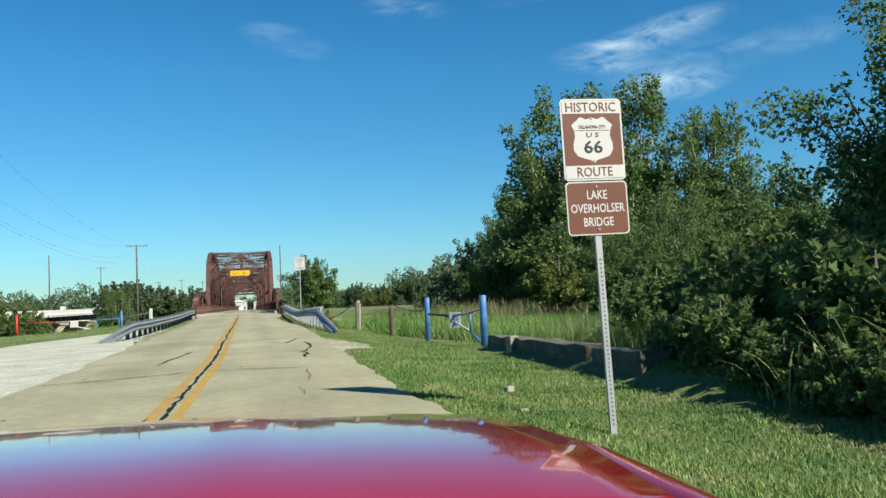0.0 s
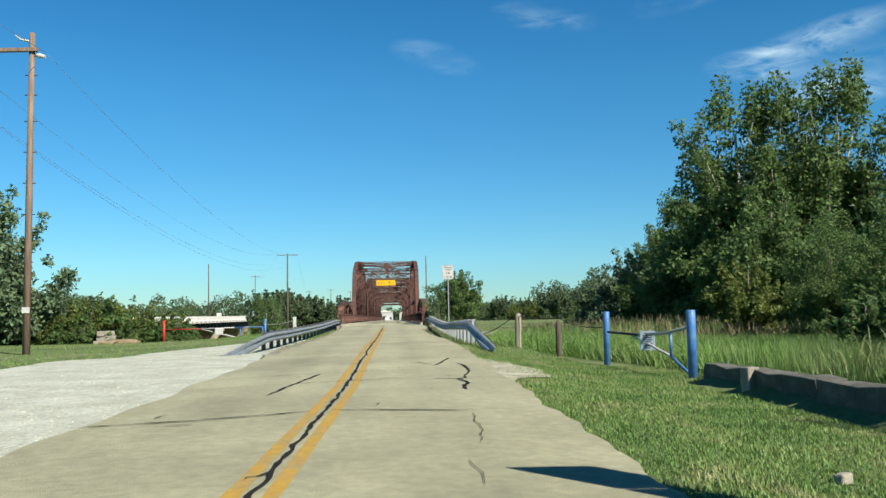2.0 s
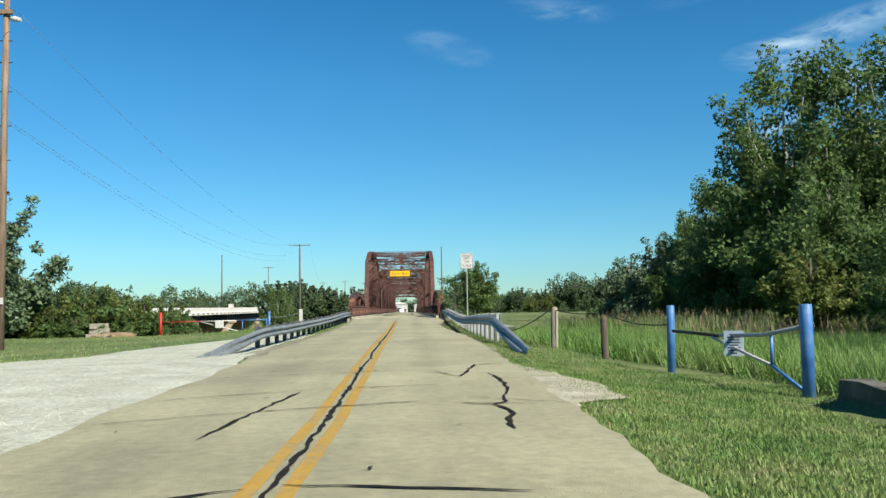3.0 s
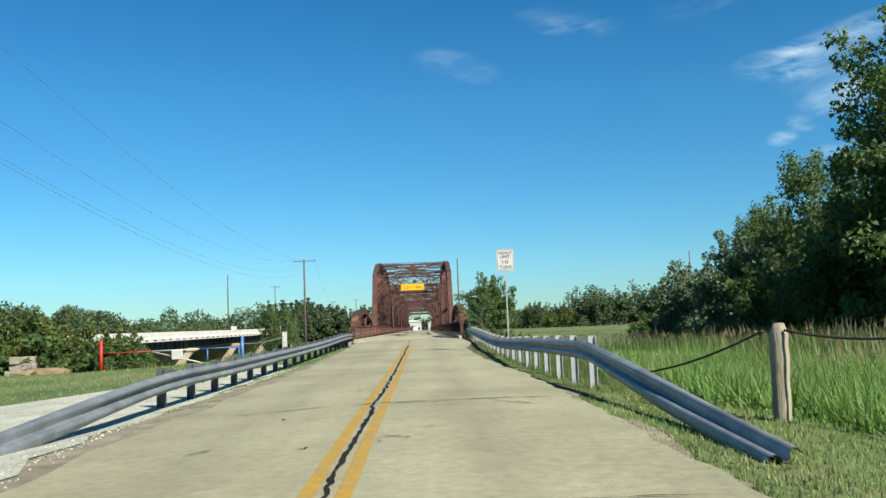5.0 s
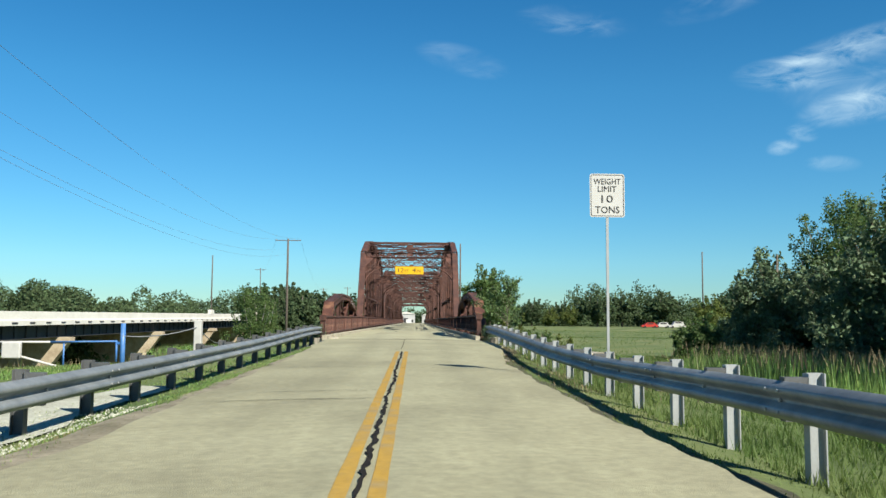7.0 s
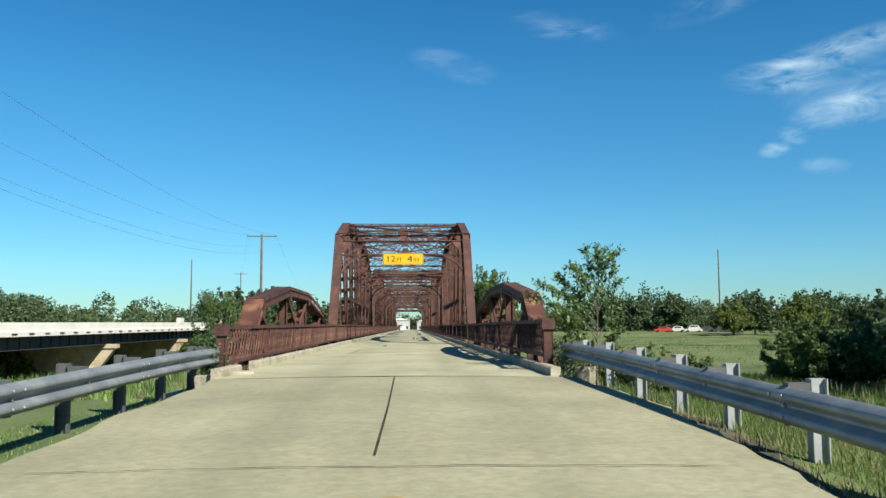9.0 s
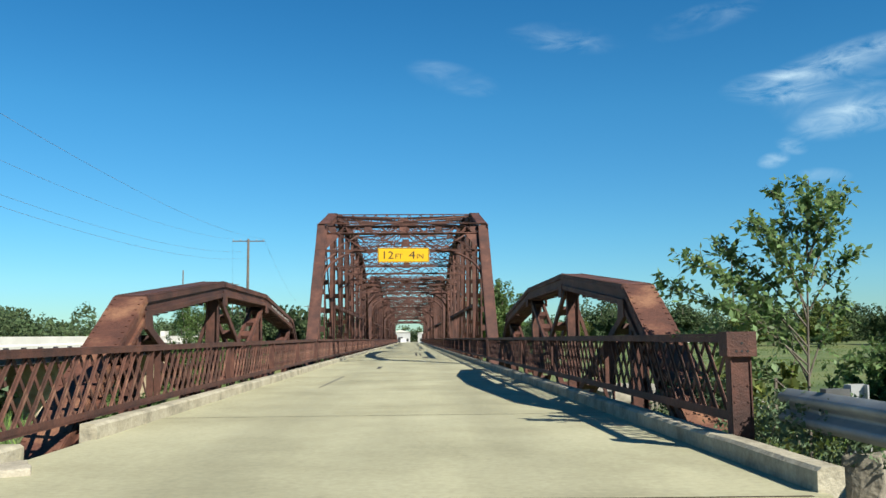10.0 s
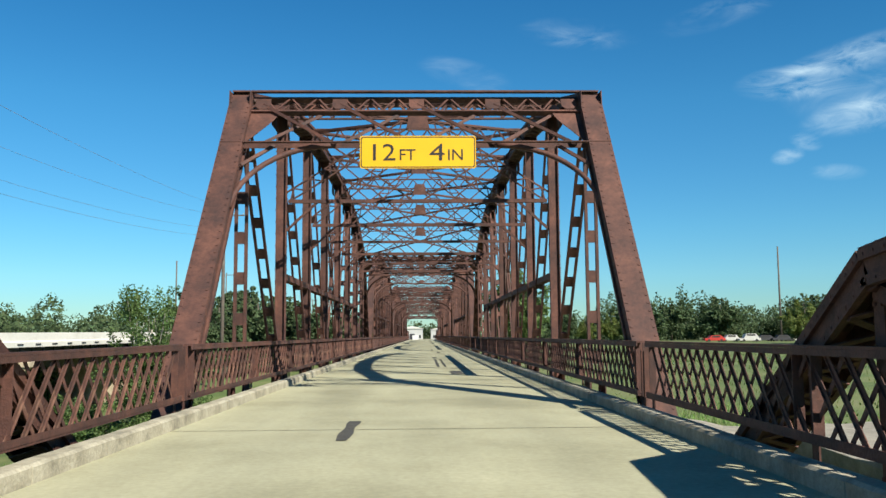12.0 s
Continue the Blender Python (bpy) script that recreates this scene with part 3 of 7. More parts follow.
def crack(points, width, seed, mat=TAR, name="road_crack", label="dark tar-sealed crack across the road"):
    rng = random.Random(seed)
    ws = [width * rng.uniform(0.35, 1.25) for _ in points]
    ws[0] = ws[-1] = width * 0.2
    return solid(name, ribbon(points, ws, 0.011), mat, label, "crack", kind="structure")


def crack_line(points, width, seed, mat=TAR, step=0.16, amp=0.022, label="dark tar-sealed crack across the road"):
    """A broken crack through a few corner points, jagged between them."""
    r = random.Random(seed)
    out = [points[0]]
    for (x0, y0), (x1, y1) in zip(points, points[1:]):
        n = max(1, int(math.hypot(x1 - x0, y1 - y0) / step))
        for i in range(1, n + 1):
            f = i / n
            k = amp if i < n else 0.0
            out.append((x0 + (x1 - x0) * f + r.uniform(-k, k), y0 + (y1 - y0) * f + r.uniform(-k, k)))
    return crack(out, width, seed, mat, label=label)


rng = random.Random(12)
crack([(centre(y) + 0.04 * noise.noise((0.0, y * 0.4, 3.0)) + 0.03 * noise.noise((5.0, y * 2.1, 0.0)) + rng.uniform(-0.016, 0.016), y) for y in np.arange(-6, 61, 0.13)], 0.05, 3,
      label="long dark tar-sealed crack between the yellow lines")
for k, (w, mat, pts) in enumerate([
        (0.05, TAR, [(-2.0, 14.6), (-0.95, 14.75), (0.1, 15.2)]), (0.05, TAR, [(0.3, 15.3), (1.71, 15.05)]), (0.05, TAR, [(-0.62, 17.1), (-0.55, 17.75), (-0.42, 19.1), (-0.25, 20.5)]),
        (0.03, TAR, [(-1.7, 20.1), (-0.8, 20.45), (-0.19, 20.7)]), (0.034, TAR, [(0.25, 20.85), (1.4, 21.15)]), (0.034, TAR, [(-1.8, 18.2), (-0.67, 18.65), (0.19, 18.95), (1.15, 19.35)]),
        (0.03, TAR, [(1.51, 19.2), (2.33, 19.08)]), (0.025, TAR, [(1.64, 19.74), (2.7, 19.2)]), (0.022, TAR, [(-2.0, 22.9), (-0.04, 23.15), (1.44, 23.5)]), (0.02, TAR, [(0.56, 33.3), (2.06, 33.9)]),
        (0.05, TAR, [(2.64, 24.95), (2.12, 24.6), (1.93, 23.5), (1.75, 22.35), (1.6, 22.6)]), (0.03, TAR, [(1.42, 23.25), (1.65, 22.4)]),
        (0.05, TAR, [(2.19, 22.7), (2.25, 21.3), (2.2, 20.6), (2.06, 19.7), (2.05, 19.3), (1.88, 19.03), (1.54, 19.2)]), (0.05, TAR, [(1.88, 19.03), (1.99, 18.6), (2.0, 18.3), (1.91, 18.0), (1.88, 17.65), (1.9, 17.35)]),
        (0.03, TAR, [(2.17, 21.95), (2.52, 22.1)]), (0.03, TAR, [(-1.42, 32.7), (-0.74, 33.1), (-0.21, 33.4)]), (0.045, TAR, [(-0.1, 33.42), (0.43, 33.6), (1.7, 33.76), (2.66, 33.84)]), (0.028, TAR, [(1.73, 33.6), (2.27, 32.7)]),
        (0.02, TAR, [(-1.75, 27.0), (2.5, 27.2)]), (0.024, TAR, [(-1.9, 41.2), (2.5, 41.5)]), (0.034, TAR, [(-1.9, 48.2), (0.1, 48.5)]), (0.026, TAR, [(-1.6, 49.3), (0.1, 49.7)]), (0.022, TAR, [(-2.1, 54.6), (2.5, 54.4)]),
        (0.018, TAR, [(-2.2, 62.0), (2.7, 62.0)]), (0.012, SEAM, [(-1.9, 9.0), (2.4, 9.1)]),
        (0.010, SEAM, [(1.75, 14.9), (1.70, 14.2), (1.72, 13.6), (1.62, 12.9)]), (0.010, SEAM, [(1.48, 12.2), (1.52, 11.7), (1.49, 11.3)])]):
    crack_line(pts, w, 40 + k, mat)
rng = random.Random(8)
for k in range(26):
    x, y = rng.uniform(-1.5, 2.4), rng.uniform(6, 40)
    crack(wander(x, y, x + rng.uniform(-0.1, 0.3), y + rng.uniform(-0.15, 0.25), 5, 0.03, 200 + k), 0.03, 300 + k, SEAM, "road_pit", "small dark pit in the road surface")

sheet("gravel_lot", [(y, np.interp(y, [4, 12, 19, 26, 31, 37, 42, 46, 52, 60], [-4.2, -5.6, -6.5, -7.3, -7.8, -8.0, -7.4, -6.2, -4.6, -4.2]),
                      np.interp(y, [4, 12, 20, 26, 31, 36, 60], [-1.9, -1.85, -1.85, -2.0, -2.6, -3.35, -3.9])) for y in np.arange(3, 53.5, 0.9)],
      GRAVEL, "white crushed gravel pull-off beside the road", 0.03)
sheet("dirt_patch", [(y, edge_right(y) - 0.1 + 0.12 * math.sin(y * 2), np.interp(y, *PATCH_EDGE)) for y in np.arange(19.0, 25.2, 0.3)],
      PALEDIRT, "pale dry limestone dirt at the road edge", 0.025, ragged=0.14)
sheet("dirt_shoulder", [(y, edge_right(y) - 0.10, edge_right(y) + 0.06 + 0.05 * math.sin(y * 1.3) + 0.04 * math.sin(y * 3.7)) for y in np.arange(27.5, 72, 0.7)],
      DRY, "dry sandy shoulder along the road", 0.02)
sheet("bare_soil", [(y, edge_right(y) + 0.02, edge_right(y) + 0.40 + 0.10 * math.sin(y * 0.9) + 0.07 * math.sin(y * 2.9) - 0.3 * float(1 - soft(33, 36, y))) for y in np.arange(33, 71.5, 0.5)],
      DARKSOIL, "dark bare soil between the road's edge and the guard rail", 0.008)
sheet("dirt_shoulder", [(y, edge_left(y) - 0.22 - 0.4 * float(1 - soft(40, 52, y)) - 0.1 * math.sin(y) - 0.06 * math.sin(y * 2.7), edge_left(y) + 0.08) for y in np.arange(28, 72.5, 0.8)],
      DRY, "dry sandy shoulder along the road", 0.02)

# ---------------------------------------------------------------- the old steel bridge
PANEL = 4.77
PONY_Y, SPAN_Y, SPAN_LENGTH, SPAN_STEP = 73.3, 97.95, 9 * 4.77, 9 * 4.77 + 0.7
BRIDGE_END = SPAN_Y + 4 * SPAN_STEP + 5 * PANEL + 0.3
TRUSS_X = 3.46


def laced(s, p, q, width, depth, side, pitch=0.45, bar=0.05, flange=0.06):
    """Two channels joined by zigzag lacing on both faces; width along side."""
    p, q, sd = Vector(p), Vector(q), Vector(side)
    d = q - p
    n = max(2, int(d.length / pitch))
    sd = (sd - d.normalized() * sd.dot(d.normalized())).normalized()
    up = sd.cross(d.normalized())
    for k in (-1, 1):
        s.bar(p + sd * k * (width / 2 - flange / 2), q + sd * k * (width / 2 - flange / 2), flange, depth, sd)
    for face in (-1, 1):
        for i in range(n):
            a, b = p + d * (i / n), p + d * ((i + 1) / n)
            k = 1 if i % 2 else -1
            s.bar(a + sd * k * (width / 2 - 0.03) + up * face * depth / 2, b - sd * k * (width / 2 - 0.03) + up * face * depth / 2, bar, 0.014, sd)


def ladder(s, p, q, width, depth, side, pitch=0.95):
    """Two flat bars joined by batten plates."""
    p, q, sd = Vector(p), Vector(q), Vector(side)
    d = q - p
    sd = (sd - d.normalized() * sd.dot(d.normalized())).normalized()
    for k in (-1, 1):
        s.bar(p + sd * k * (width / 2 - 0.03), q + sd * k * (width / 2 - 0.03), 0.055, depth, sd)
    n = max(2, int(d.length / pitch))
    for i in range(n + 1):
        c = p + d * ((i + 0.3) / (n + 0.6))
        e = d.normalized() * 0.12
        s.bar(c - e, c + e, width, depth * 0.7, sd)


def column(s, p, q, width, depth, side, rivets=True):
    """A built-up column: web plate and flange angles, with rivet heads along its edges."""
    p, q, sd = Vector(p), Vector(q), Vector(side)
    d = (q - p).normalized()
    sd = (sd - d * sd.dot(d)).normalized()
    up = sd.cross(d)
    s.bar(p, q, width - 0.02, 0.02, sd)
    for k in (-1, 1):
        s.bar(p + sd * k * (width / 2 - 0.012), q + sd * k * (width / 2 - 0.012), 0.024, depth, sd)
    if rivets:
        n = int((q - p).length / 0.3)
        for i in range(n):
            c = p + (q - p) * ((i + 0.5) / n)
            for k in (-1, 1):
                for j in (-1, 1):
                    e = c + sd * k * (width / 2 + 0.006) + up * j * depth * 0.32
                    s.bar(e - d * 0.014, e + d * 0.014, 0.018, 0.028, sd)


def chord(s, p, q, width, depth, rivet_pitch=0.0, lace=0.34):
    """A closed chord: cover plate above, two side plates, lacing below. The side axis is x."""
    p, q = Vector(p), Vector(q)
    d = (q - p).normalized()
    sd = Vector((1, 0, 0))
    up = sd.cross(d)
    if up.z < 0:
        up = -up
    for k in (-1, 1):
        s.bar(p + sd * k * (width / 2 - 0.03), q + sd * k * (width / 2 - 0.03), 0.022, depth - 0.02, sd)
        for j in (-1, 1):
            s.bar(p + sd * k * (width / 2 - 0.012) + up * j * (depth / 2 - 0.05), q + sd * k * (width / 2 - 0.012) + up * j * (depth / 2 - 0.05), 0.06, 0.075, sd)
    s.bar(p + up * depth / 2, q + up * depth / 2, width + 0.02, 0.016, sd)
    L = (q - p).length
    if lace:
        n = max(2, int(L / lace))
        for i in range(n):
            a, b = p + (q - p) * (i / n), p + (q - p) * ((i + 1) / n)
            k = 1 if i % 2 else -1
            s.bar(a + sd * k * (width / 2 - 0.02) - up * (depth / 2 + 0.012), b - sd * k * (width / 2 - 0.02) - up * (depth / 2 + 0.012), 0.06, 0.016, sd)
    if rivet_pitch:
        n = int(L / rivet_pitch)
        for i in range(n):
            c = p + (q - p) * ((i + 0.5) / n)
            for k in (-1, 1):
                e = c + sd * k * (width / 2 - 0.03) + up * (depth / 2 + 0.012)
                s.bar(e - d * 0.016, e + d * 0.016, 0.032, 0.014, sd)
                for j in (-1, 1):
                    e = c + sd * k * (width / 2 + 0.019) + up * j * (depth / 2 - 0.05)
                    s.bar(e - d * 0.011, e + d * 0.011, 0.010, 0.022, sd)


def gusset(s, c, w, h, x_off, slope=0.0):
    x, y, z = c
    for k in (-1, 1):
        xx = x + k * x_off
        s.prism([(-w / 2, -h * 0.6), (w / 2, -h * 0.6), (w / 2 * 0.8, h * 0.4), (-w / 2 * 0.8, h * 0.4)], xx - 0.008, xx + 0.008, lambda a, b, t: (t, y + a, z + b + a * slope))


TOP = {1: 6.2, 2: 7.38, 3: 7.86, 4: 8.02, 5: 8.02, 6: 7.86, 7: 7.38, 8: 6.2}
LOW = 0.06


def build_through_span():
    t = thing("through_truss", "rust-brown riveted steel through truss span over the deck", "bridge truss", pose(0, SPAN_Y, 0), "through truss spans of the bridge")
    y = lambda i: i * PANEL
    for sx in (-1, 1):
        X = sx * TRUSS_X
        for a, b in ((0, 1), (9, 8)):
            s = Shape()
            chord(s, (X, y(a), LOW), (X, y(b), TOP[b]), 0.40, 0.36, 0.16)
            part("end_post", s, RUST, t)
        for i in range(1, 8):
            s = Shape()
            chord(s, (X, y(i) - 0.03, TOP[i]), (X, y(i + 1) + 0.03, TOP[i + 1]), 0.40, 0.34, 0.32 if i < 3 else 0)
            gusset(s, (X, y(i), TOP[i] - 0.12), 0.8, 0.7, 0.20)
            part("top_chord", s, RUST, t)
        s = Shape()
        for k in (-1, 1):
            s.bar((X + k * 0.13, 0.0, LOW), (X + k * 0.13, y(9), LOW), 0.03, 0.26)
        part("bottom_chord", s, RUST, t)
        for i in range(1, 9):
            s = Shape()
            if i in (1, 8):
                ladder(s, (X, y(i), LOW), (X, y(i), TOP[i] - 0.1), 0.26, 0.09, (1, 0, 0), 0.85)
            else:
                column(s, (X, y(i), LOW), (X, y(i), TOP[i] - 0.1), 0.26, 0.16, (1, 0, 0))
            gusset(s, (X, y(i), 0.35), 0.7, 0.8, 0.15)
            part("vertical_post", s, RUST, t)
        for a, b in ((1, 2), (2, 3), (3, 4), (8, 7), (7, 6), (6, 5), (4, 5), (5, 4)):
            s = Shape()
            ladder(s, (X, y(a), TOP[a] - 0.15), (X, y(b), LOW), 0.26 if a not in (4, 5) else 0.14, 0.075, (1, 0, 0), 0.85)
            part("diagonal", s, RUST, t)
        s = Shape()
        for i in range(2, 7):
            laced(s, (X, y(i) + 0.1, 3.05), (X, y(i + 1) - 0.1, 3.05), 0.2, 0.16, (1, 0, 0), 0.5, 0.04)
        part("middle_strut", s, RUST, t)
    W = TRUSS_X - 0.17
    inward = {0: 1, 9: -1}
    for a, b in ((0, 1), (9, 8)):
        slope = (y(b) - y(a)) / (TOP[b] - LOW)
        py = lambda z, a=a, slope=slope: y(a) + (z - LOW) * slope
        s = Shape()
        zt, zl = TOP[b] + 0.02, 5.14
        laced(s, (-W, py(zt - 0.12), zt - 0.12), (W, py(zt - 0.12), zt - 0.12), 0.46, 0.12, (0, slope, 1), 0.26, 0.035, 0.045)
        s.bar((-W - 0.35, py(zt) - 0.1 * inward[a], zt + 0.175), (W + 0.35, py(zt) - 0.1 * inward[a], zt + 0.175), 0.14, 0.03, (0, 1, 0))
        part("portal_strut", s, RUST, t)
        s = Shape()
        s.bar((-W - 0.38, py(zl) - 0.17 * inward[a], zl + 0.03), (W + 0.38, py(zl) - 0.17 * inward[a], zl + 0.03), 0.12, 0.02, (0, 1, 0))
        s.bar((-W, py(zl), zl), (W, py(zl), zl), 0.02, 0.10, (0, 1, 0))
        part("portal_strut", s, RUST, t)
        n = 4
        B = W - 0.25
        for i in range(n):
            x0, x1 = -B + 2 * B * i / n, -B + 2 * B * (i + 1) / n
            s = Shape()
            s.bar((x0, py(zt - 0.1) - 0.09 * inward[a], zt - 0.1), (x1, py(zl) - 0.09 * inward[a], zl), 0.014, 0.06, (0, 1, 0))
            s.bar((x0, py(zt - 0.1) - 0.06 * inward[a], zt - 0.125), (x1, py(zl) - 0.06 * inward[a], zl - 0.025), 0.06, 0.012, (0, 1, 0))
            part("portal_brace", s, RUST, t)
            s = Shape()
            s.bar((x0, py(zl) + 0.05 * inward[a], zl), (x1, py(zt - 0.1) + 0.05 * inward[a], zt - 0.1), 0.014, 0.06, (0, 1, 0))
            part("portal_brace", s, RUST, t)
        for i in range(n + 1):
            c = -B + 2 * B * i / n
            s = Shape()
            s.prism([(-0.15, 0.12), (0.15, 0.12), (0.15, -0.06), (0.08, -0.13), (-0.08, -0.13), (-0.15, -0.06)], -0.012, 0.012, lambda p, q, r, c=c: (c + p, py(zt - 0.08 + q) + r - 0.085 * inward[a], zt - 0.08 + q))
            part("gusset_plate", s, RUST, t)
        for k in (-1, 1):
            s = Shape()
            pts = []
            for i in range(13):
                ang = radians(90 * i / 12)
                xx, zz = W - 1.75 + 1.75 * math.sin(ang), zl - 1.35 + 1.35 * math.cos(ang)
                pts.append((k * xx, py(zz), zz))
            s.tube(pts, 0.062, 4)
            part("curved_knee_brace", s, RUST, t)
            s = Shape().bar((k * (W - 0.05), py(4.7), 4.7), (k * (W - 0.6), py(zl), zl), 0.06, 0.06, (0, 1, 0))
            part("knee_strut", s, RUST, t)
            s = Shape()
            s.prism([(0, 0), (-0.6, 0), (-0.5, -0.18), (0, -0.75)], -0.01, 0.01, lambda p, q, r, k=k: (k * (W + p), py(zt - 0.3 + q) + r, zt - 0.3 + q))
            part("gusset_plate", s, RUST, t)
    for i in range(2, 8):
        s = Shape()
        zt, zl = TOP[i] - 0.05, 4.95
        laced(s, (-W, y(i), zt - 0.04), (W, y(i), zt - 0.04), 0.44, 0.10, (0, 0, 1), 0.27, 0.032, 0.04)
        part("sway_strut", s, RUST, t)
        s = Shape()
        s.bar((-W, y(i), zl), (W, y(i), zl), 0.09, 0.09, (0, 1, 0))
        part("sway_strut", s, RUST, t)
        for k in (-1, 1):
            s = Shape()
            laced(s, (k * W, y(i), zl + 0.12), (k * 0.16, y(i), zt - 0.28), 0.27, 0.06, (0, 0, 1), 0.22, 0.028, 0.035)
            part("sway_brace", s, RUST, t)
            s = Shape()
            s.bar((k * W, y(i), zt - 0.2), (k * 0.1, y(i), zl), 0.05, 0.04, (0, 1, 0))
            part("sway_brace", s, RUST, t)
            s = Shape()
            s.bar((k * (W + 0.05), y(i), zl - 0.75), (k * (W - 0.75), y(i), zl), 0.06, 0.06, (0, 1, 0))
            part("sway_knee", s, RUST, t)
        s = Shape()
        s.prism([(-0.3, -0.26), (0.3, -0.26), (0.2, 0.2), (-0.2, 0.2)], -0.01, 0.01, lambda a, b, c, i=i: (a, y(i) + c - 0.06, zt - 0.25 + b))
        part("gusset_plate", s, RUST, t)
    for i in range(1, 8):
        for k in (-1, 1):
            s = Shape()
            laced(s, (-k * W, y(i), TOP[i] + 0.02), (k * W, y(i + 1), TOP[i + 1] + 0.02), 0.20, 0.06, (0, 1, 0), 0.34, 0.03, 0.035)
            part("lateral_brace", s, RUST, t)
    for i in range(0, 10):
        s = Shape()
        s.bar((-TRUSS_X, y(i), 0.0), (TRUSS_X, y(i), 0.0), 0.22, 0.5, (0, 1, 0))
        part("floor_beam", s, RUST, t)
    return t


span = build_through_span()
for k in range(1, 4):
    copy_thing(span, pose(0, SPAN_Y + k * SPAN_STEP, 0))

PONY_TOP = {1: 2.0, 2: 2.505, 3: 2.505, 4: 2.0}


def build_pony(sx):
    t = thing("pony_truss", "low rust-brown steel pony truss with a bent top chord", "bridge truss", pose(sx * 3.45, PONY_Y, -0.11 if sx < 0 else 0), "pony trusses of the bridge")
    node = [1.12, 4.27, 4.27 + PANEL, 4.27 + 2 * PANEL, 4.27 + 3 * PANEL, 7.42 + 3 * PANEL]
    y = lambda i: node[i]
    for a, b in ((0, 1), (5, 4)):
        s = Shape()
        p, q = Vector((0, y(a), LOW)), Vector((0, y(b), PONY_TOP[b]))
        chord(s, p, q, 0.42, 0.30, 0.14, 0.2)
        part("end_post", s, RUST_PALE if a == 0 else RUST, t, "steel end post with pale worn paint" if a == 0 else "")
    for i in range(1, 4):
        s = Shape()
        chord(s, (0, y(i) - 0.03, PONY_TOP[i]), (0, y(i + 1) + 0.03, PONY_TOP[i + 1]), 0.42, 0.29, 0.14, 0.2)
        gusset(s, (0, y(i), PONY_TOP[i] - 0.16), 0.36, 0.24, 0.235)
        part("top_chord", s, RUST, t)
    if sx < 0:
        # scratchy chalk marks on the inner side of the last top chord, plain bars
        p, q = Vector((0.205, y(3), PONY_TOP[3])), Vector((0.205, y(4), PONY_TOP[4]))
        d = (q - p).normalized()
        up = Vector((1, 0, 0)).cross(d)
        r = random.Random(8)
        u = 0.95
        while u < 4.0:
            s = Shape()
            a, b = r.uniform(0.02, 0.05), r.uniform(-0.03, 0.05)
            s.bar(p + d * u - up * 0.05, p + d * (u + b) + up * a, 0.005, 0.009, d.cross(up))
            if r.random() < 0.6:
                s.bar(p + d * (u + b) + up * a, p + d * (u + b + r.uniform(0.05, 0.11)) + up * r.uniform(-0.05, 0.03), 0.005, 0.007, d.cross(up))
            part("chalk_mark", s, WHITE, t, "pale scratchy chalk mark")
            u += r.uniform(0.10, 0.22)
    s = Shape()
    for k in (-1, 1):
        s.bar((k * 0.14, y(0), LOW), (k * 0.14, y(5), LOW), 0.03, 0.3)
    part("bottom_chord", s, RUST, t)
    for i in range(1, 5):
        s = Shape()
        column(s, (0, y(i), LOW), (0, y(i), PONY_TOP[i] - 0.1), 0.23, 0.14, (1, 0, 0))
        s.bar((sx * 0.75, y(i), -0.1), (sx * 0.07, y(i), PONY_TOP[i] - 0.45), 0.06, 0.06, (0, 1, 0))
        part("vertical_post", s, RUST, t)
    for a, b in ((1, 2), (2, 3), (4, 3), (3, 2)):
        s = Shape()
        ladder(s, (0, y(a), PONY_TOP[a] - 0.15), (0, y(b), LOW), 0.30, 0.12, (1, 0, 0), 0.7)
        part("diagonal", s, RUST, t)
    return t


ponies = [build_pony(-1), build_pony(1)]
for p, sx in zip(ponies, (-1, 1)):
    copy_thing(p, pose(sx * 3.45, BRIDGE_END - 5 * PANEL, 0))

# deck and curbs
s = Shape().box(-2.95, 2.95, 71.2, BRIDGE_END, 0.17, DECK_Z)
solid("bridge_deck", s, DECK, "grey-green concrete bridge deck with patches and joints", "bridge deck", kind="structure")
for k, y0 in enumerate(np.arange(77.2, 240, PANEL)):
    s = Shape().add([(-2.93, y0, DECK_Z + 0.004), (2.93, y0 + 0.03, DECK_Z + 0.004), (2.93, y0 + 0.055, DECK_Z + 0.004), (-2.93, y0 + 0.022, DECK_Z + 0.004)], [(0, 1, 2, 3)])
    if k % 2 == 0:
        solid("deck_joint", s, SEAM, "dark joint across the bridge deck", "joint", kind="structure")
for x0, x1, y0, y1 in ((-0.86, -0.70, 95.2, 97.3), (0.92, 1.30, 110.8, 113.0), (0.60, 0.72, 116.5, 126), (0.86, 0.96, 116.5, 126), (0.55, 0.8, 128, 130), (1.0, 1.2, 140, 143), (0.7, 0.9, 150, 153)):
    s = ribbon([((x0 + x1) / 2 + 0.006 * math.sin(y * 2), y) for y in np.linspace(y0, y1, 7)], [(x1 - x0) * (0.9 + 0.2 * math.sin(y * 5)) for y in np.linspace(y0, y1, 7)], 0.008)
    solid("deck_patch", s, PATCH, "dark asphalt patch on the bridge deck", "patch", kind="structure")
s = ribbon([(-1.6 + 0.02 * (y - 84), y) for y in np.linspace(84.0, 89.6, 9)], [0.03, 0.07, 0.06, 0.09, 0.07, 0.10, 0.07, 0.08, 0.03], 0.005)
solid("deck_stain", s, STAIN, "faint dark streak on the bridge deck", "stain", kind="structure")
s = ribbon([(0.15, 62.5), (0.16, 66), (0.14, 71.15)], 0.02, 0.009)
solid("slab_joint", s, SEAM, "dark joint between the approach slabs", "joint", kind="structure")
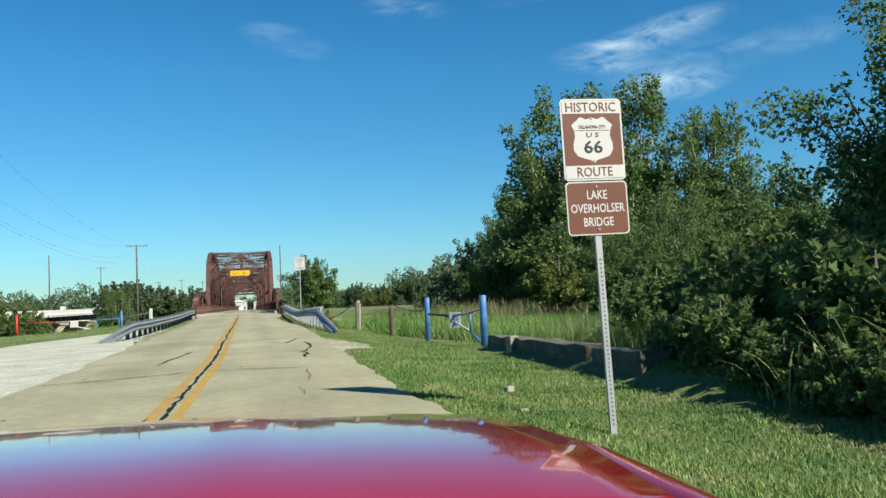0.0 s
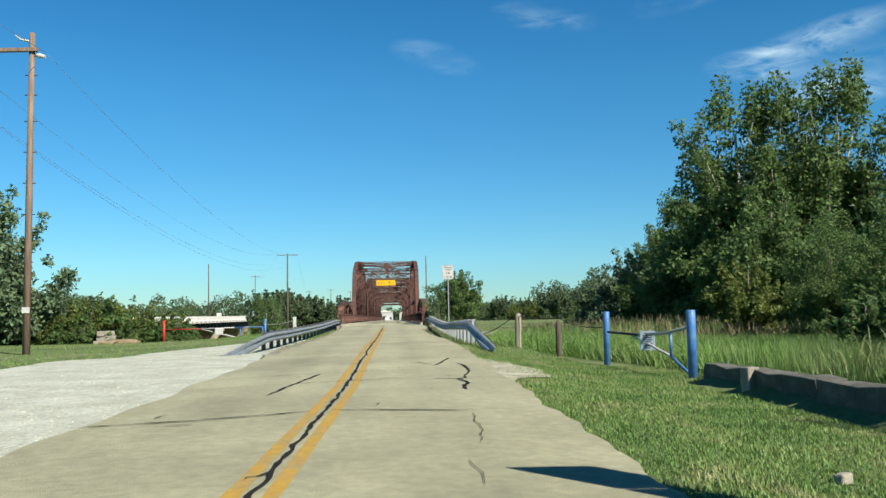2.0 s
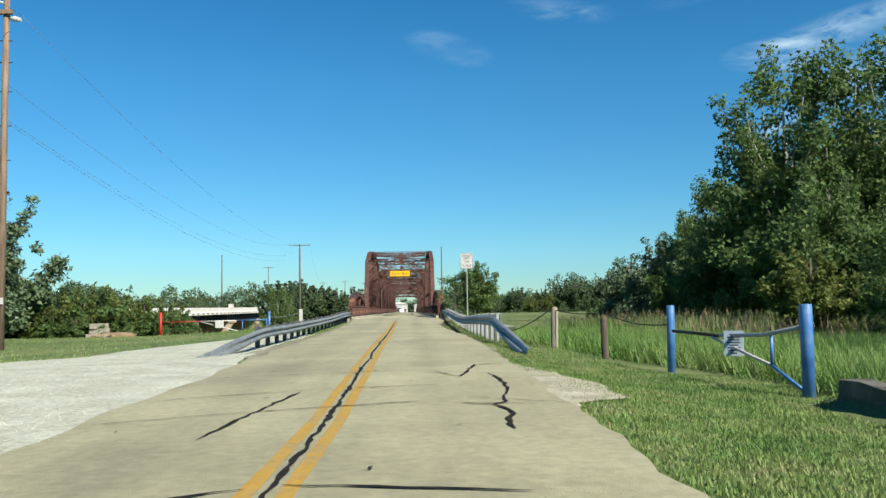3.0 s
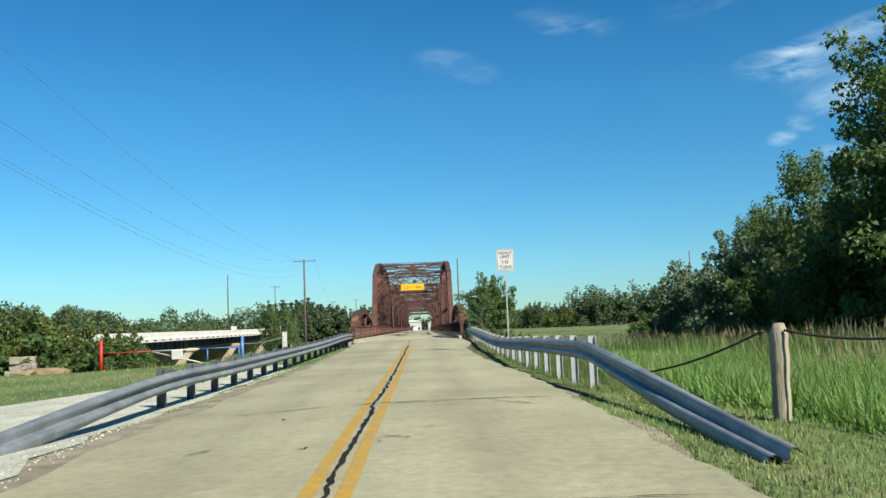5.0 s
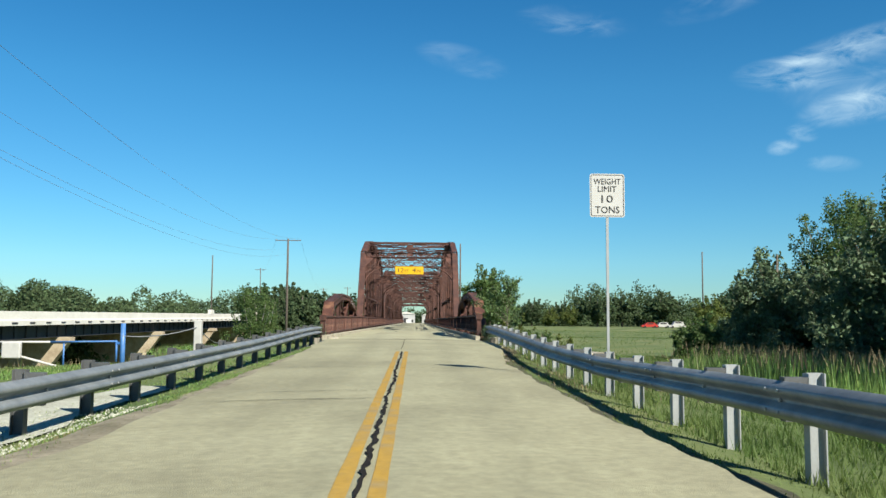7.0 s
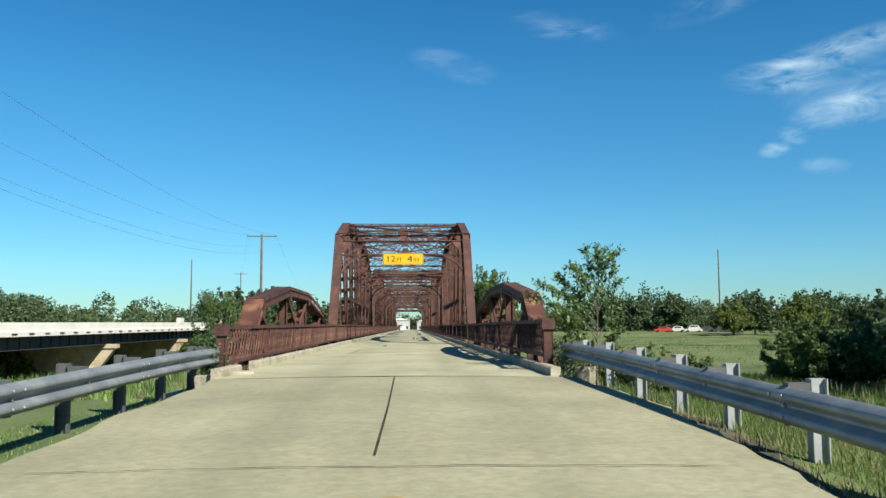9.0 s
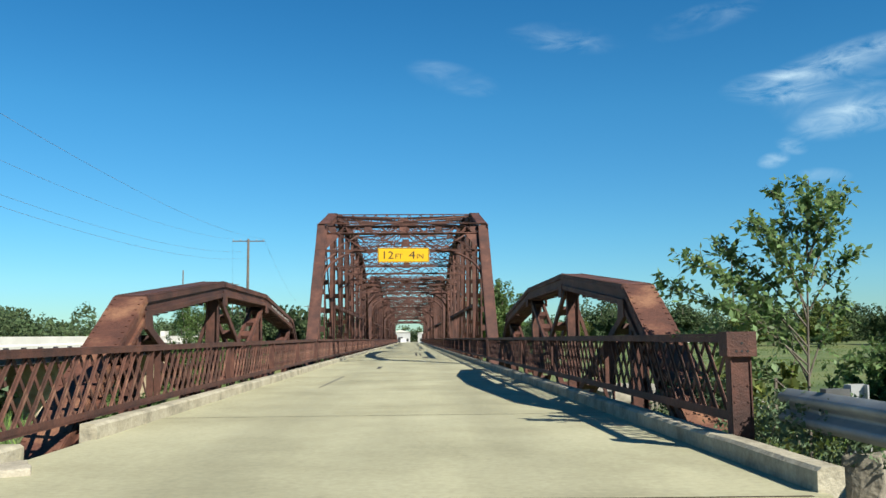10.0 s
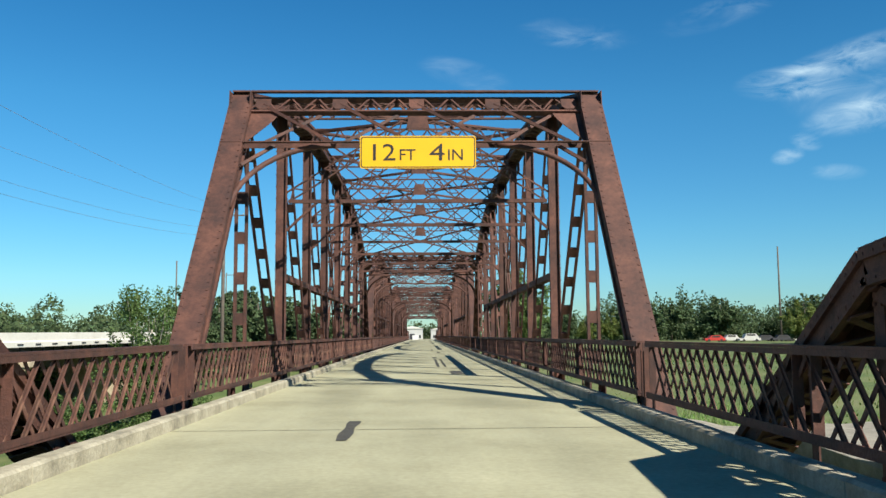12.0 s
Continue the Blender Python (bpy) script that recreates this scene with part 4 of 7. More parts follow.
s = ribbon([(-2.6, 71.05), (0, 71.2), (2.8, 71.15)], 0.05, 0.009)
solid("slab_joint", s, SEAM, "dark joint between the approach slabs", "joint", kind="structure")
rng = random.Random(11)
for sx in (-1, 1):
    y0 = 71.3
    while y0 < BRIDGE_END:
        ln = rng.uniform(1.5, 2.4) if y0 < 130 else 9.5
        s = Shape()
        n = 4
        prof = [(0.0, 0.0), (0.0, 0.13), (0.03, 0.155), (0.18, 0.155), (0.18, -0.25), (0.0, -0.25)]
        ring = []
        for i in range(n + 1):
            yy = y0 + (ln - 0.012) * i / n
            j = rng.uniform(-0.004, 0.004)
            ring.append([(sx * (2.90 + a + (j if b > 0.05 and a < 0.1 else 0)), yy, DECK_Z + b + (j if b > 0.05 else 0)) for a, b in prof])
        m = len(prof)
        s.v = [p for r in ring for p in r]
        for i in range(n):
            for q in range(m):
                s.f.append((i * m + q, i * m + (q + 1) % m, (i + 1) * m + (q + 1) % m, (i + 1) * m + q))
        s.f += [tuple(range(m)), tuple(n * m + q for q in reversed(range(m)))]
        s.smooth = [False] * len(s.f)
        if not (sx == -1 and 72.7 < y0 < 73.6):
            solid("curb_block", s, CURB, "chipped pale concrete curb along the bridge deck", "curb", kind="structure")
        y0 += ln
# abutment under the deck end, with wing walls
s = Shape().box(-3.9, 3.9, 71.0, 73.9, -2.2, 0.15)
solid("abutment", s, STONE, "pale concrete bridge abutment", "abutment", kind="structure")
for k in range(4):
    s = Shape().box(-4.2, 4.2, -0.6, 0.6, -3.0, -0.25)
    bevel(solid("bridge_pier", s, STONE, "concrete pier under the steel bridge", "pier", pose(0, SPAN_Y - 0.4 + k * SPAN_STEP, 0), "bridge piers", "structure"), 0.06)

# lattice railing, a run of panels on each side
RAIL_TOP, RAIL_LOW = 1.44, 0.70
SLAT_LENGTH = math.hypot(0.60, RAIL_TOP - RAIL_LOW - 0.03)
SLATS = {}
for k in (-1, 1):
    # an angle bar: one leg lies in the railing's plane, the other stands off it
    SLATS[k] = Shape().box(-0.004, 0.004, -0.024, 0.024, -SLAT_LENGTH / 2, SLAT_LENGTH / 2).box(min(k * 0.004, k * 0.020), max(k * 0.004, k * 0.020), 0.017, 0.024, -SLAT_LENGTH / 2, SLAT_LENGTH / 2).mesh("slat", RUST_SLAT)


def build_railing(sx, y0, y1, single):
    t = thing("bridge_railing", "rust-brown riveted lattice railing along the bridge deck", "railing", pose(sx * 3.19, y0, 0), "lattice railings of the bridge")
    L = y1 - y0
    s = Shape()
    s.box(-0.055, 0.055, 0, L, RAIL_TOP - 0.015, RAIL_TOP + 0.01)
    s.box(-sx * 0.05 - 0.006, -sx * 0.05 + 0.006, 0, L, RAIL_TOP - 0.07, RAIL_TOP - 0.017)
    part("top_rail", s, RUST, t)
    s = Shape()
    s.box(-0.05, 0.05, 0, L, RAIL_LOW - 0.02, RAIL_LOW + 0.005)
    s.box(-sx * 0.05 - 0.006, -sx * 0.05 + 0.006, 0, L, RAIL_LOW + 0.006, RAIL_LOW + 0.065)
    part("bottom_rail", s, RUST, t)
    n = max(1, round(L / PANEL))
    for i in range(n + 1):
        yy = L * i / n
        if i == 0 and y0 < 75:
            s = Shape()
            s.box(-0.14, 0.12, -0.22, -0.02, RAIL_TOP - 0.19, RAIL_TOP + 0.025)
            s.box(-0.10, 0.08, -0.17, -0.16, 0.2, RAIL_TOP - 0.19)
            for xx in (-0.10, 0.07):
                s.box(xx, xx + 0.012, -0.185, -0.05, 0.2, RAIL_TOP - 0.19)
            for zz in np.arange(0.3, 1.05, 0.14):
                for xx in (-0.07, 0.05):
                    s.tube([(xx, -0.17, zz), (xx, -0.178, zz)], 0.011, 6)
            post = part("end_post", s, RUST, t)
            for zz, n_holes in ((RAIL_TOP - 0.075, 1), (RAIL_TOP - 0.145, 3)):
                for k in range(n_holes):
                    part("bolt_hole", Shape().tube([(-0.01 + (k - (n_holes - 1) / 2) * 0.05, -0.2205, zz), (-0.01 + (k - (n_holes - 1) / 2) * 0.05, -0.222, zz)], 0.012, 8), BLACK, post)
        else:
            s = Shape()
            for dy in (-0.17, 0.17):
                s.box(-0.045, 0.045, yy + dy - 0.006, yy + dy + 0.006, RAIL_LOW - 0.02, RAIL_TOP - 0.02)
            s.box(sx * 0.05 - 0.008, sx * 0.05 + 0.008, yy - 0.06, yy + 0.06, 0.2, RAIL_TOP - 0.02)
            part("rail_post", s, RUST, t)
    step = 0.31
    rest = Shape()
    count = int(L / step)
    zc = (RAIL_TOP + RAIL_LOW) / 2
    lean = math.degrees(math.atan2(0.60, RAIL_TOP - RAIL_LOW - 0.04))
    for i in range(count):
        yy = 0.42 + i * step
        if yy > L - 0.3:
            break
        if min(yy % (L / n), L / n - yy % (L / n)) < 0.27:
            continue
        for k in (-1, 1):
            if single:
                part("slat", SLATS[k], None, t).matrix_basis = Matrix.Translation((k * 0.010, yy, zc)) @ Matrix.Rotation(radians(k * sx * lean + rng.uniform(-1.2, 1.2)), 4, "X")
            else:
                rest.bar((k * 0.016, yy - k * 0.30, RAIL_LOW), (k * 0.016, yy + k * 0.30, RAIL_TOP - 0.02), 0.02, 0.05, (1, 0, 0))
    if rest.v:
        tagged(part("lattice", rest, RUST, t), kind="stuff")
    return t


for sx in (-1, 1):
    start = PONY_Y + (0.1 if sx > 0 else -0.5)
    ob = build_railing(sx, start, SPAN_Y - 0.35, True)
    if sx < 0:
        # the old railing has sunk a little at its free end
        ob.matrix_basis = pose(sx * 3.19, start, -0.09, 0.21, 0, 0)
    build_railing(sx, SPAN_Y + 0.1, SPAN_Y + 0.1 + 9 * PANEL, True)
    for k in range(1, 4):
        build_railing(sx, SPAN_Y + 0.1 + k * SPAN_STEP, SPAN_Y + k * SPAN_STEP + 9 * PANEL, False)
    build_railing(sx, BRIDGE_END - 5 * PANEL, BRIDGE_END - 0.2, False)

# clearance sign on the portal: the yellow plate hangs in front of the lower strut
def build_clearance_sign():
    t = thing("clearance_sign", "yellow clearance sign with black letters on the bridge portal", "road sign", pose(0.03, 101.40, 4.905, 90, 0, 0))
    part("sign_plate", plate(rounded(2.134, 0.61, 0.05), -0.006, 0.0), SIGNYELLOW, t)
    o = Shape()
    a, b = rounded(2.10, 0.576, 0.045), rounded(2.065, 0.541, 0.04)
    o.add([(x, y, 0.0025) for x, y in a] + [(x, y, 0.0025) for x, y in b], [(i, (i + 1) % len(a), len(a) + (i + 1) % len(a), len(a) + i) for i in range(len(a))])
    part("border", o, BLACK, t, "black border line")
    for txt, size, x, y, w in (("12", 0.45, -0.62, 0.0, 0.41), ("FT", 0.30, -0.19, -0.05, 0.29), ("4", 0.45, 0.35, 0.0, 0.28), ("IN", 0.30, 0.69, -0.05, 0.27)):
        lettering("lettering", txt, size, BLACK, t, pose(x, y, 0.004), w, "black letters")
    s = Shape()
    for x in (-0.8, 0.8):
        s.bar((x, 0.25, -0.012), (x, 0.18, -0.5), 0.05, 0.02)
        s.bar((x, -0.2, -0.012), (x, 0.16, -0.45), 0.05, 0.02)
    part("bracket", s, GALV_POST, t)
    return t


build_clearance_sign()

# ---------------------------------------------------------------- guard rails
WPROF = [(0.0, 0.155), (0.018, 0.135), (0.075, 0.112), (0.083, 0.095), (0.083, 0.07), (0.07, 0.05), (0.012, 0.02), (0.0, 0.0),
         (0.012, -0.02), (0.07, -0.05), (0.083, -0.07), (0.083, -0.095), (0.075, -0.112), (0.018, -0.135), (0.0, -0.155)]


def build_guard_rail(sx, path, post_ys, label):
    """path: rows of (y, x, z of the beam's middle, twist in degrees)."""
    t = thing("guard_rail", label, "guard rail", group="guard rails of the bridge approach")
    s = Shape()
    loop = WPROF + [(a - 0.005, b) for a, b in reversed(WPROF)]
    m = len(loop)
    for y, x, z, tw in path:
        c, q = math.cos(radians(tw)), math.sin(radians(tw))
        for a, b in loop:
            a2, b2 = a * c - b * q, a * q + b * c
            s.v.append((x - sx * a2, y, z + b2))
    for i in range(len(path) - 1):
        for k in range(m):
            s.f.append((i * m + k, i * m + (k + 1) % m, (i + 1) * m + (k + 1) % m, (i + 1) * m + k))
            s.smooth.append(k not in (len(WPROF) - 1, m - 1))
    part("beam", s, GALV, t)
    bolt = Shape().tube([(-0.008, 0, 0), (0.008, 0, 0)], 0.014, 6).mesh("splice_bolt", GALV_POST)
    ys = [p[0] for p in path]
    for y in post_ys:
        x = float(np.interp(y, ys, [p[1] for p in path]))
        z = float(np.interp(y, ys, [p[2] for p in path]))
        g = float(ground_z(x + sx * 0.25, y)) - 0.15
        xo = x + sx * 0.27
        s = Shape()
        for dx in (-0.065, 0.065):
            s.box(xo + dx - 0.006, xo + dx + 0.006, y - 0.055, y + 0.055, g, z + 0.215)
        s.box(xo - 0.065, xo + 0.065, y - 0.004, y + 0.004, g, z + 0.220)
        part("post", s, GALV_POST if sx > 0 else BLOCKOUT, t)
        s = Shape()
        xb = x + sx * 0.103
        s.box(xb - 0.098, xb + 0.098, y - 0.05, y + 0.05, z - 0.17, z + 0.185)
        part("blockout", s, BLOCKOUT, t)
        s = Shape().tube([(x - sx * 0.004, y, z), (x - sx * 0.03, y, z)], 0.018, 6)
        part("bolt", s, GALV_POST, t)
    for y in post_ys[::2]:
        x = float(np.interp(y, ys, [p[1] for p in path]))
        z = float(np.interp(y, ys, [p[2] for p in path]))
        for b in (0.085, -0.085):
            for dy in (-0.12, 0.12):
                part("splice_bolt", bolt, None, t, at=pose(x - sx * 0.09, y + dy, z + b))
    return t


def rail_path(sx, xs):
    rows = []
    for y in list(np.arange(28.5, 37, 0.5)) + list(np.arange(37, 73.0, 1.2)) + [73.05]:
        u = soft(28.5, 36.4, y)
        x = float(np.interp(y, [28.5, 36, 60, 73], xs))
        g = road_z(y) - 0.13 * float(1 - soft(29, 37, y))
        g += float(np.interp(y, [37, 41, 44.6, 48, 51, 54, 57, 62, 68.5, 72.4], [0.02, -0.01, -0.08, -0.16, -0.235, -0.25, -0.26, -0.20, -0.12, -0.09])) if sx > 0 else 0.0
        rows.append((y, x, g + (0.05 if sx > 0 else -0.03) + (0.45 if sx > 0 else 0.27 + 0.10 * float(soft(58, 70, y))) * float(np.clip((y - 28.5) / (7.8 if sx > 0 else 9.2), 0, 1)), 78 * float(1 - soft(27.0, 36.5, y))))
    return rows


right_posts = [37.2 + k * 1.85 for k in range(15)] + [65.0, 66.7, 68.55, 70.5, 72.42]
left_posts = [43.4 + k * 1.905 for k in range(-3, 16)]
build_guard_rail(1, rail_path(1, [3.5, 3.55, 3.53, 3.50]), right_posts, "galvanised w-beam guard rail on steel posts with a turned-down end")
build_guard_rail(-1, rail_path(-1, [-3.45, -3.5, -3.4, -3.30]), left_posts, "galvanised w-beam guard rail beside the gravel pull-off")


# ---------------------------------------------------------------- road signs
def build_historic_sign():
    g = float(ground_z(3.95, 9.28))
    t = thing("route_sign", "brown and white historic highway route sign on a perforated post", "road sign", pose(4.17, 9.30, g))
    s = Shape()
    H = 2.64 - g
    lean = 0.09
    s.box(-0.03, 0.03, -0.03, 0.006, -0.2, H)
    post = part("post", s, GALV_POST, t, "perforated galvanised sign post")
    post.matrix_basis = pose(0, 0.02, 0, 0, -math.degrees(lean / H), 0)
    s = Shape()
    for i in range(62):
        z = 0.06 + i * 0.04
        if z < 1.62:
            s.tube([(0, -0.031, z), (0, -0.0335, z)], 0.008, 6)
    tagged(part("post_holes", s, BLACK, post, "dark round holes along the post"), "dark round holes along the post", kind="stuff")
    up = new("sign_plate", plate(rounded(0.61, 0.77, 0.04), -0.003, 0.0).mesh("sign_plate", SIGNWHITE))
    up.parent = t
    up.matrix_basis = pose(-0.065, -0.02, 2.33 - g, 90, 0, 0) @ pose(0, 0, 0, 0, 0, 1.3)
    a = 0.0012
    part("brown_field", plate(rounded(0.575, 0.735, 0.03), a, a + 0.001), BROWN, up, "brown sign field")
    for cy, h in ((0.305, 0.12), (-0.305, 0.12)):
        part("white_band", plate([(-0.287, cy - h / 2), (0.287, cy - h / 2), (0.287, cy + h / 2), (-0.287, cy + h / 2)], 2.5 * a, 3 * a), SIGNWHITE, up)
    lettering("lettering", "HISTORIC", 0.125, BROWN, up, pose(0, 0.307, 0.0055), 0.50, "brown letters")
    lettering("lettering", "ROUTE", 0.125, BROWN, up, pose(0, -0.303, 0.0055), 0.35, "brown letters")
    half = [(0.0, 0.205), (0.055, 0.19), (0.11, 0.212), (0.125, 0.205), (0.205, 0.135), (0.18, 0.085), (0.175, 0.03), (0.195, -0.04), (0.195, -0.10), (0.16, -0.155), (0.09, -0.18), (0.03, -0.195), (0.0, -0.225)]
    shield = [(x, y) for x, y in half] + [(-x, y) for x, y in reversed(half[1:-1])]
    part("route_shield", plate(list(reversed(shield)), 2.5 * a, 3 * a), SIGNWHITE, up, "white route shield")
    part("shield_line", plate([(-0.17, 0.082), (0.17, 0.082), (0.17, 0.088), (-0.17, 0.088)], 3.5 * a, 4 * a), BROWN, up)
    lettering("lettering", "OKLAHOMA CITY", 0.045, BROWN, up, pose(0, 0.118, 0.0055), 0.27, "brown letters")
    lettering("lettering", "U S", 0.062, BLACK, up, pose(0, 0.043, 0.0055), 0.12, "black letters")
    lettering("lettering", "66", 0.16, BLACK, up, pose(0, -0.07, 0.0055), 0.185, "black numerals", 0.003)
    low = new("sign_plate", plate(rounded(0.61, 0.50, 0.04), -0.003, 0.0).mesh("sign_plate", SIGNWHITE))
    low.parent = t
    low.matrix_basis = pose(-0.05, -0.02, 1.685 - g, 90, 0, 0) @ pose(0, 0, 0, 0, 0, 1.3)
    part("brown_field", plate(rounded(0.585, 0.475, 0.033), a, a + 0.001), BROWN, low, "brown sign field")
    for txt, y, w in (("LAKE", 0.125, 0.20), ("OVERHOLSER", 0.0, 0.535), ("BRIDGE", -0.128, 0.295)):
        lettering("lettering", txt, 0.115, SIGNWHITE, low, pose(0, y, 0.004), w, "white letters", 0.0015)
    for ob in (up, low):
        for yy in (0.2, -0.2):
            s = Shape().tube([(0, yy, 0.003), (0, yy, 0.010)], 0.01, 6)
            part("bolt", s, GALV_POST, ob)
    return t


build_historic_sign()


def build_weight_sign():
    x, y = 3.87, 52.35
    g = float(ground_z(x, y))
    t = thing("weight_limit_sign", "white weight limit sign on a thin steel post", "road sign", pose(x, y, g))
    s = Shape().box(-0.022, 0.022, 0.0, 0.03, -0.1, 3.55 - g)
    part("post", s, GALV_POST, t)
    p = new("sign_plate", plate(rounded(0.61, 0.762, 0.045), -0.003, 0.0).mesh("sign_plate", SIGNWHITE))
    p.parent = t
    p.matrix_basis = pose(0, -0.006, 3.365 - g, 90, 0, 0)
    a, b = rounded(0.575, 0.727, 0.035), rounded(0.553, 0.705, 0.03)
    o = Shape().add([(x, y, 0.002) for x, y in a] + [(x, y, 0.002) for x, y in b], [(i, (i + 1) % len(a), len(a) + (i + 1) % len(a), len(a) + i) for i in range(len(a))])
    part("border", o, BLACK, p, "black border line")
    for txt, y, size, w in (("WEIGHT", 0.245, 0.145, 0.47), ("LIMIT", 0.115, 0.145, 0.325), ("10", -0.06, 0.185, 0.20), ("TONS", -0.25, 0.17, 0.42)):
        lettering("lettering", txt, size, BLACK, p, pose(0, y, 0.004), w, "black letters")
    return t


build_weight_sign()


# ---------------------------------------------------------------- blue gate, fence posts and cable at the road's right
def build_post(name, x, y, h, r, mat, label, cat, lean=0.0, square=False, group=""):
    g = float(ground_z(x, y))
    s = Shape()
    if square:
        rr = random.Random(int(x * 100))
        n = 10
        for i in range(n + 1):
            z = -0.2 + (h + 0.2) * i / n
            k = r * (1 + rr.uniform(-0.06, 0.06)) * (0.55 if i == n else 1)
            wob = rr.uniform(-0.006, 0.006)
            s.v += [(math.cos(q * math.pi / 4 + 0.2) * k + wob, math.sin(q * math.pi / 4 + 0.2) * k, z) for q in range(8)]
        for i in range(n):
            for k in range(8):
                s.f.append((i * 8 + k, i * 8 + (k + 1) % 8, (i + 1) * 8 + (k + 1) % 8, (i + 1) * 8 + k))
        s.f.append(tuple(n * 8 + k for k in range(8)))
        s.smooth = [True] * (len(s.f) - 1) + [False]
    else:
        s.tube([(0, 0, -0.2), (0, 0, h), (0, 0, h + 0.01)], [r, r, r * 0.93], 20)
    return solid(name, s, mat, label, cat, pose(x, y, g, 0, lean, 0), group)


build_post("fence_post", 4.52, 31.0, 0.99, 0.095, WOOD, "pale weathered round-topped wooden fence post", "fence post", 1.5, True, "wooden fence posts")
build_post("fence_post", 5.51, 29.95, 1.0, 0.085, DARKWOOD, "dark weathered wooden fence post holding a cable", "fence post", -0.6, True, "wooden fence posts")
build_post("gate_post", 6.0, 26.54, 1.26, 0.075, BLUE, "faded blue painted steel pipe gate post", "gate post", 0.8, False, "blue gate posts")
build_post("gate_post", 6.38, 21.7, 1.25, 0.085, BLUE, "thick faded blue painted steel pipe gate post", "gate post", 0.0, False, "blue gate posts")


def sag(p, q, drop, n=10):
    p, q = Vector(p), Vector(q)
    return [p.lerp(q, i / n) - Vector((0, 0, drop * 4 * (i / n) * (1 - i / n))) for i in range(n + 1)]


for p, q, d in (((3.75, 34.0, 0.35), (4.42, 31.1, 0.92), 0.08), ((4.56, 30.9, 0.92), (5.36, 29.9, 0.84), 0.05), ((5.5, 29.8, 0.84), (5.97, 26.6, 0.62), 0.1)):
    solid("fence_cable", Shape().tube(sag(p, q, d), 0.013, 6), CABLE, "dark sagging steel cable strung between fence posts", "cable", group="fence cables")


def build_blue_gate():
    a, b = Vector((6.0, 26.54, -0.03)), Vector((6.38, 21.7, -0.03))
    t = thing("pipe_gate", "low pipe gate in faded blue and white hanging between blue posts", "gate")
    P = lambda u, z: (a.x + (b.x - a.x) * u, a.y + (b.y - a.y) * u, z)
    part("top_bar", Shape().tube([P(0.03, 0.50), P(0.45, 0.47)], 0.03, 8), CABLE, t, "rust-dark pipe")
    part("top_bar", Shape().tube([P(0.45, 0.47), P(0.75, 0.52), P(0.98, 0.66)], 0.03, 8), GALV_POST, t, "bare grey pipe")
    part("diagonal_bar", Shape().tube([P(0.38, 0.44), P(0.80, 0.08)], 0.026, 8), WHITE, t, "white painted pipe")
    part("diagonal_bar", Shape().tube([P(0.80, 0.08), P(0.97, -0.2)], 0.026, 8), BLUE, t)
    part("upright_bar", Shape().tube([P(0.80, 0.08), P(0.80, 0.55)], 0.026, 8), BLUE, t)
    m = Matrix.Translation(P(0.55, 0.36)) @ pose(0, 0, 0, 90, 0, -32)
    brd = part("notice_board", plate(rounded(0.30, 0.40, 0.01), -0.01, 0.01), material("faded_blue_grey_notice", [(0.34, 0.42, 0.52), (0.46, 0.53, 0.60)], 4, 0.6, fine=0.1), t, "pale blue-grey notice board", m)
    for i, w in enumerate((0.13, 0.2, 0.17, 0.2, 0.14, 0.2, 0.18, 0.1)):
        part("text_bar", plate([(-w / 2, 0.13 - i * 0.042), (w / 2, 0.13 - i * 0.042), (w / 2, 0.15 - i * 0.042), (-w / 2, 0.15 - i * 0.042)], 0.0105, 0.012), GIRDER, brd)
    return t


build_blue_gate()

# row of broken concrete blocks beside the grass
rng = random.Random(21)


def rough_block(lx, ly, lz, seed, amp=0.05):
    r = random.Random(seed)
    bm = bmesh.new()
    bmesh.ops.create_cube(bm, size=1)
    bmesh.ops.subdivide_edges(bm, edges=bm.edges[:], cuts=3, use_grid_fill=True)
    for v in bm.verts:
        v.co = Vector((v.co.x * lx, v.co.y * ly, v.co.z * lz))
        n = noise.noise_vector(v.co * 3.1 + Vector((seed, 0, 0)))
        v.co += n * amp
    me = bpy.data.meshes.new("block")
    bm.to_mesh(me)
    bm.free()
    return me


def block(name, x, y, z, lx, ly, lz, turn, seed, mat, label, cat, amp=0.05, group="", tilt=0.0):
    me = rough_block(lx, ly, lz, seed, amp)
    me.name = name
    me.materials.append(mat)
    ob = new(name, me)
    ob.matrix_basis = pose(x, y, z + lz / 2, tilt, 0, turn)
    bevel(ob, 0.015, 2)
    return tagged(ob, label, cat, group)


for k, (x, y, ln, h, turn) in enumerate([(6.30, 19.35, 1.9, 0.44, 2), (6.28, 17.38, 1.8, 0.46, 1), (6.26, 15.5, 1.75, 0.48, 2), (6.25, 13.4, 1.7, 0.50, 0)]):
    block("concrete_block", x, y, float(ground_z(5.6, y)) - 0.11, 0.42, ln, h, turn, 3 + k, DARKSTONE, "long broken mossy concrete block, shade in its dark colour, beside the grass", "concrete block", 0.05, "row of concrete blocks")
block("stone", 6.02, 18.33, float(ground_z(5.6, 18.4)), 0.22, 0.16, 0.40, 20, 40, STONE, "pale broken stone standing between concrete blocks", "stone", 0.05)
block("stone", 4.01, 12.0, float(ground_z(4.0, 12)), 0.12, 0.08, 0.07, 30, 41, STONE, "small pale stone lying in the mown grass", "stone", 0.02, "loose stones")
block("stone", 3.6, 10.2, float(ground_z(3.6, 10.2)), 0.10, 0.06, 0.03, 10, 42, STONE, "small pale stone lying in the mown grass", "stone", 0.012, "loose stones")
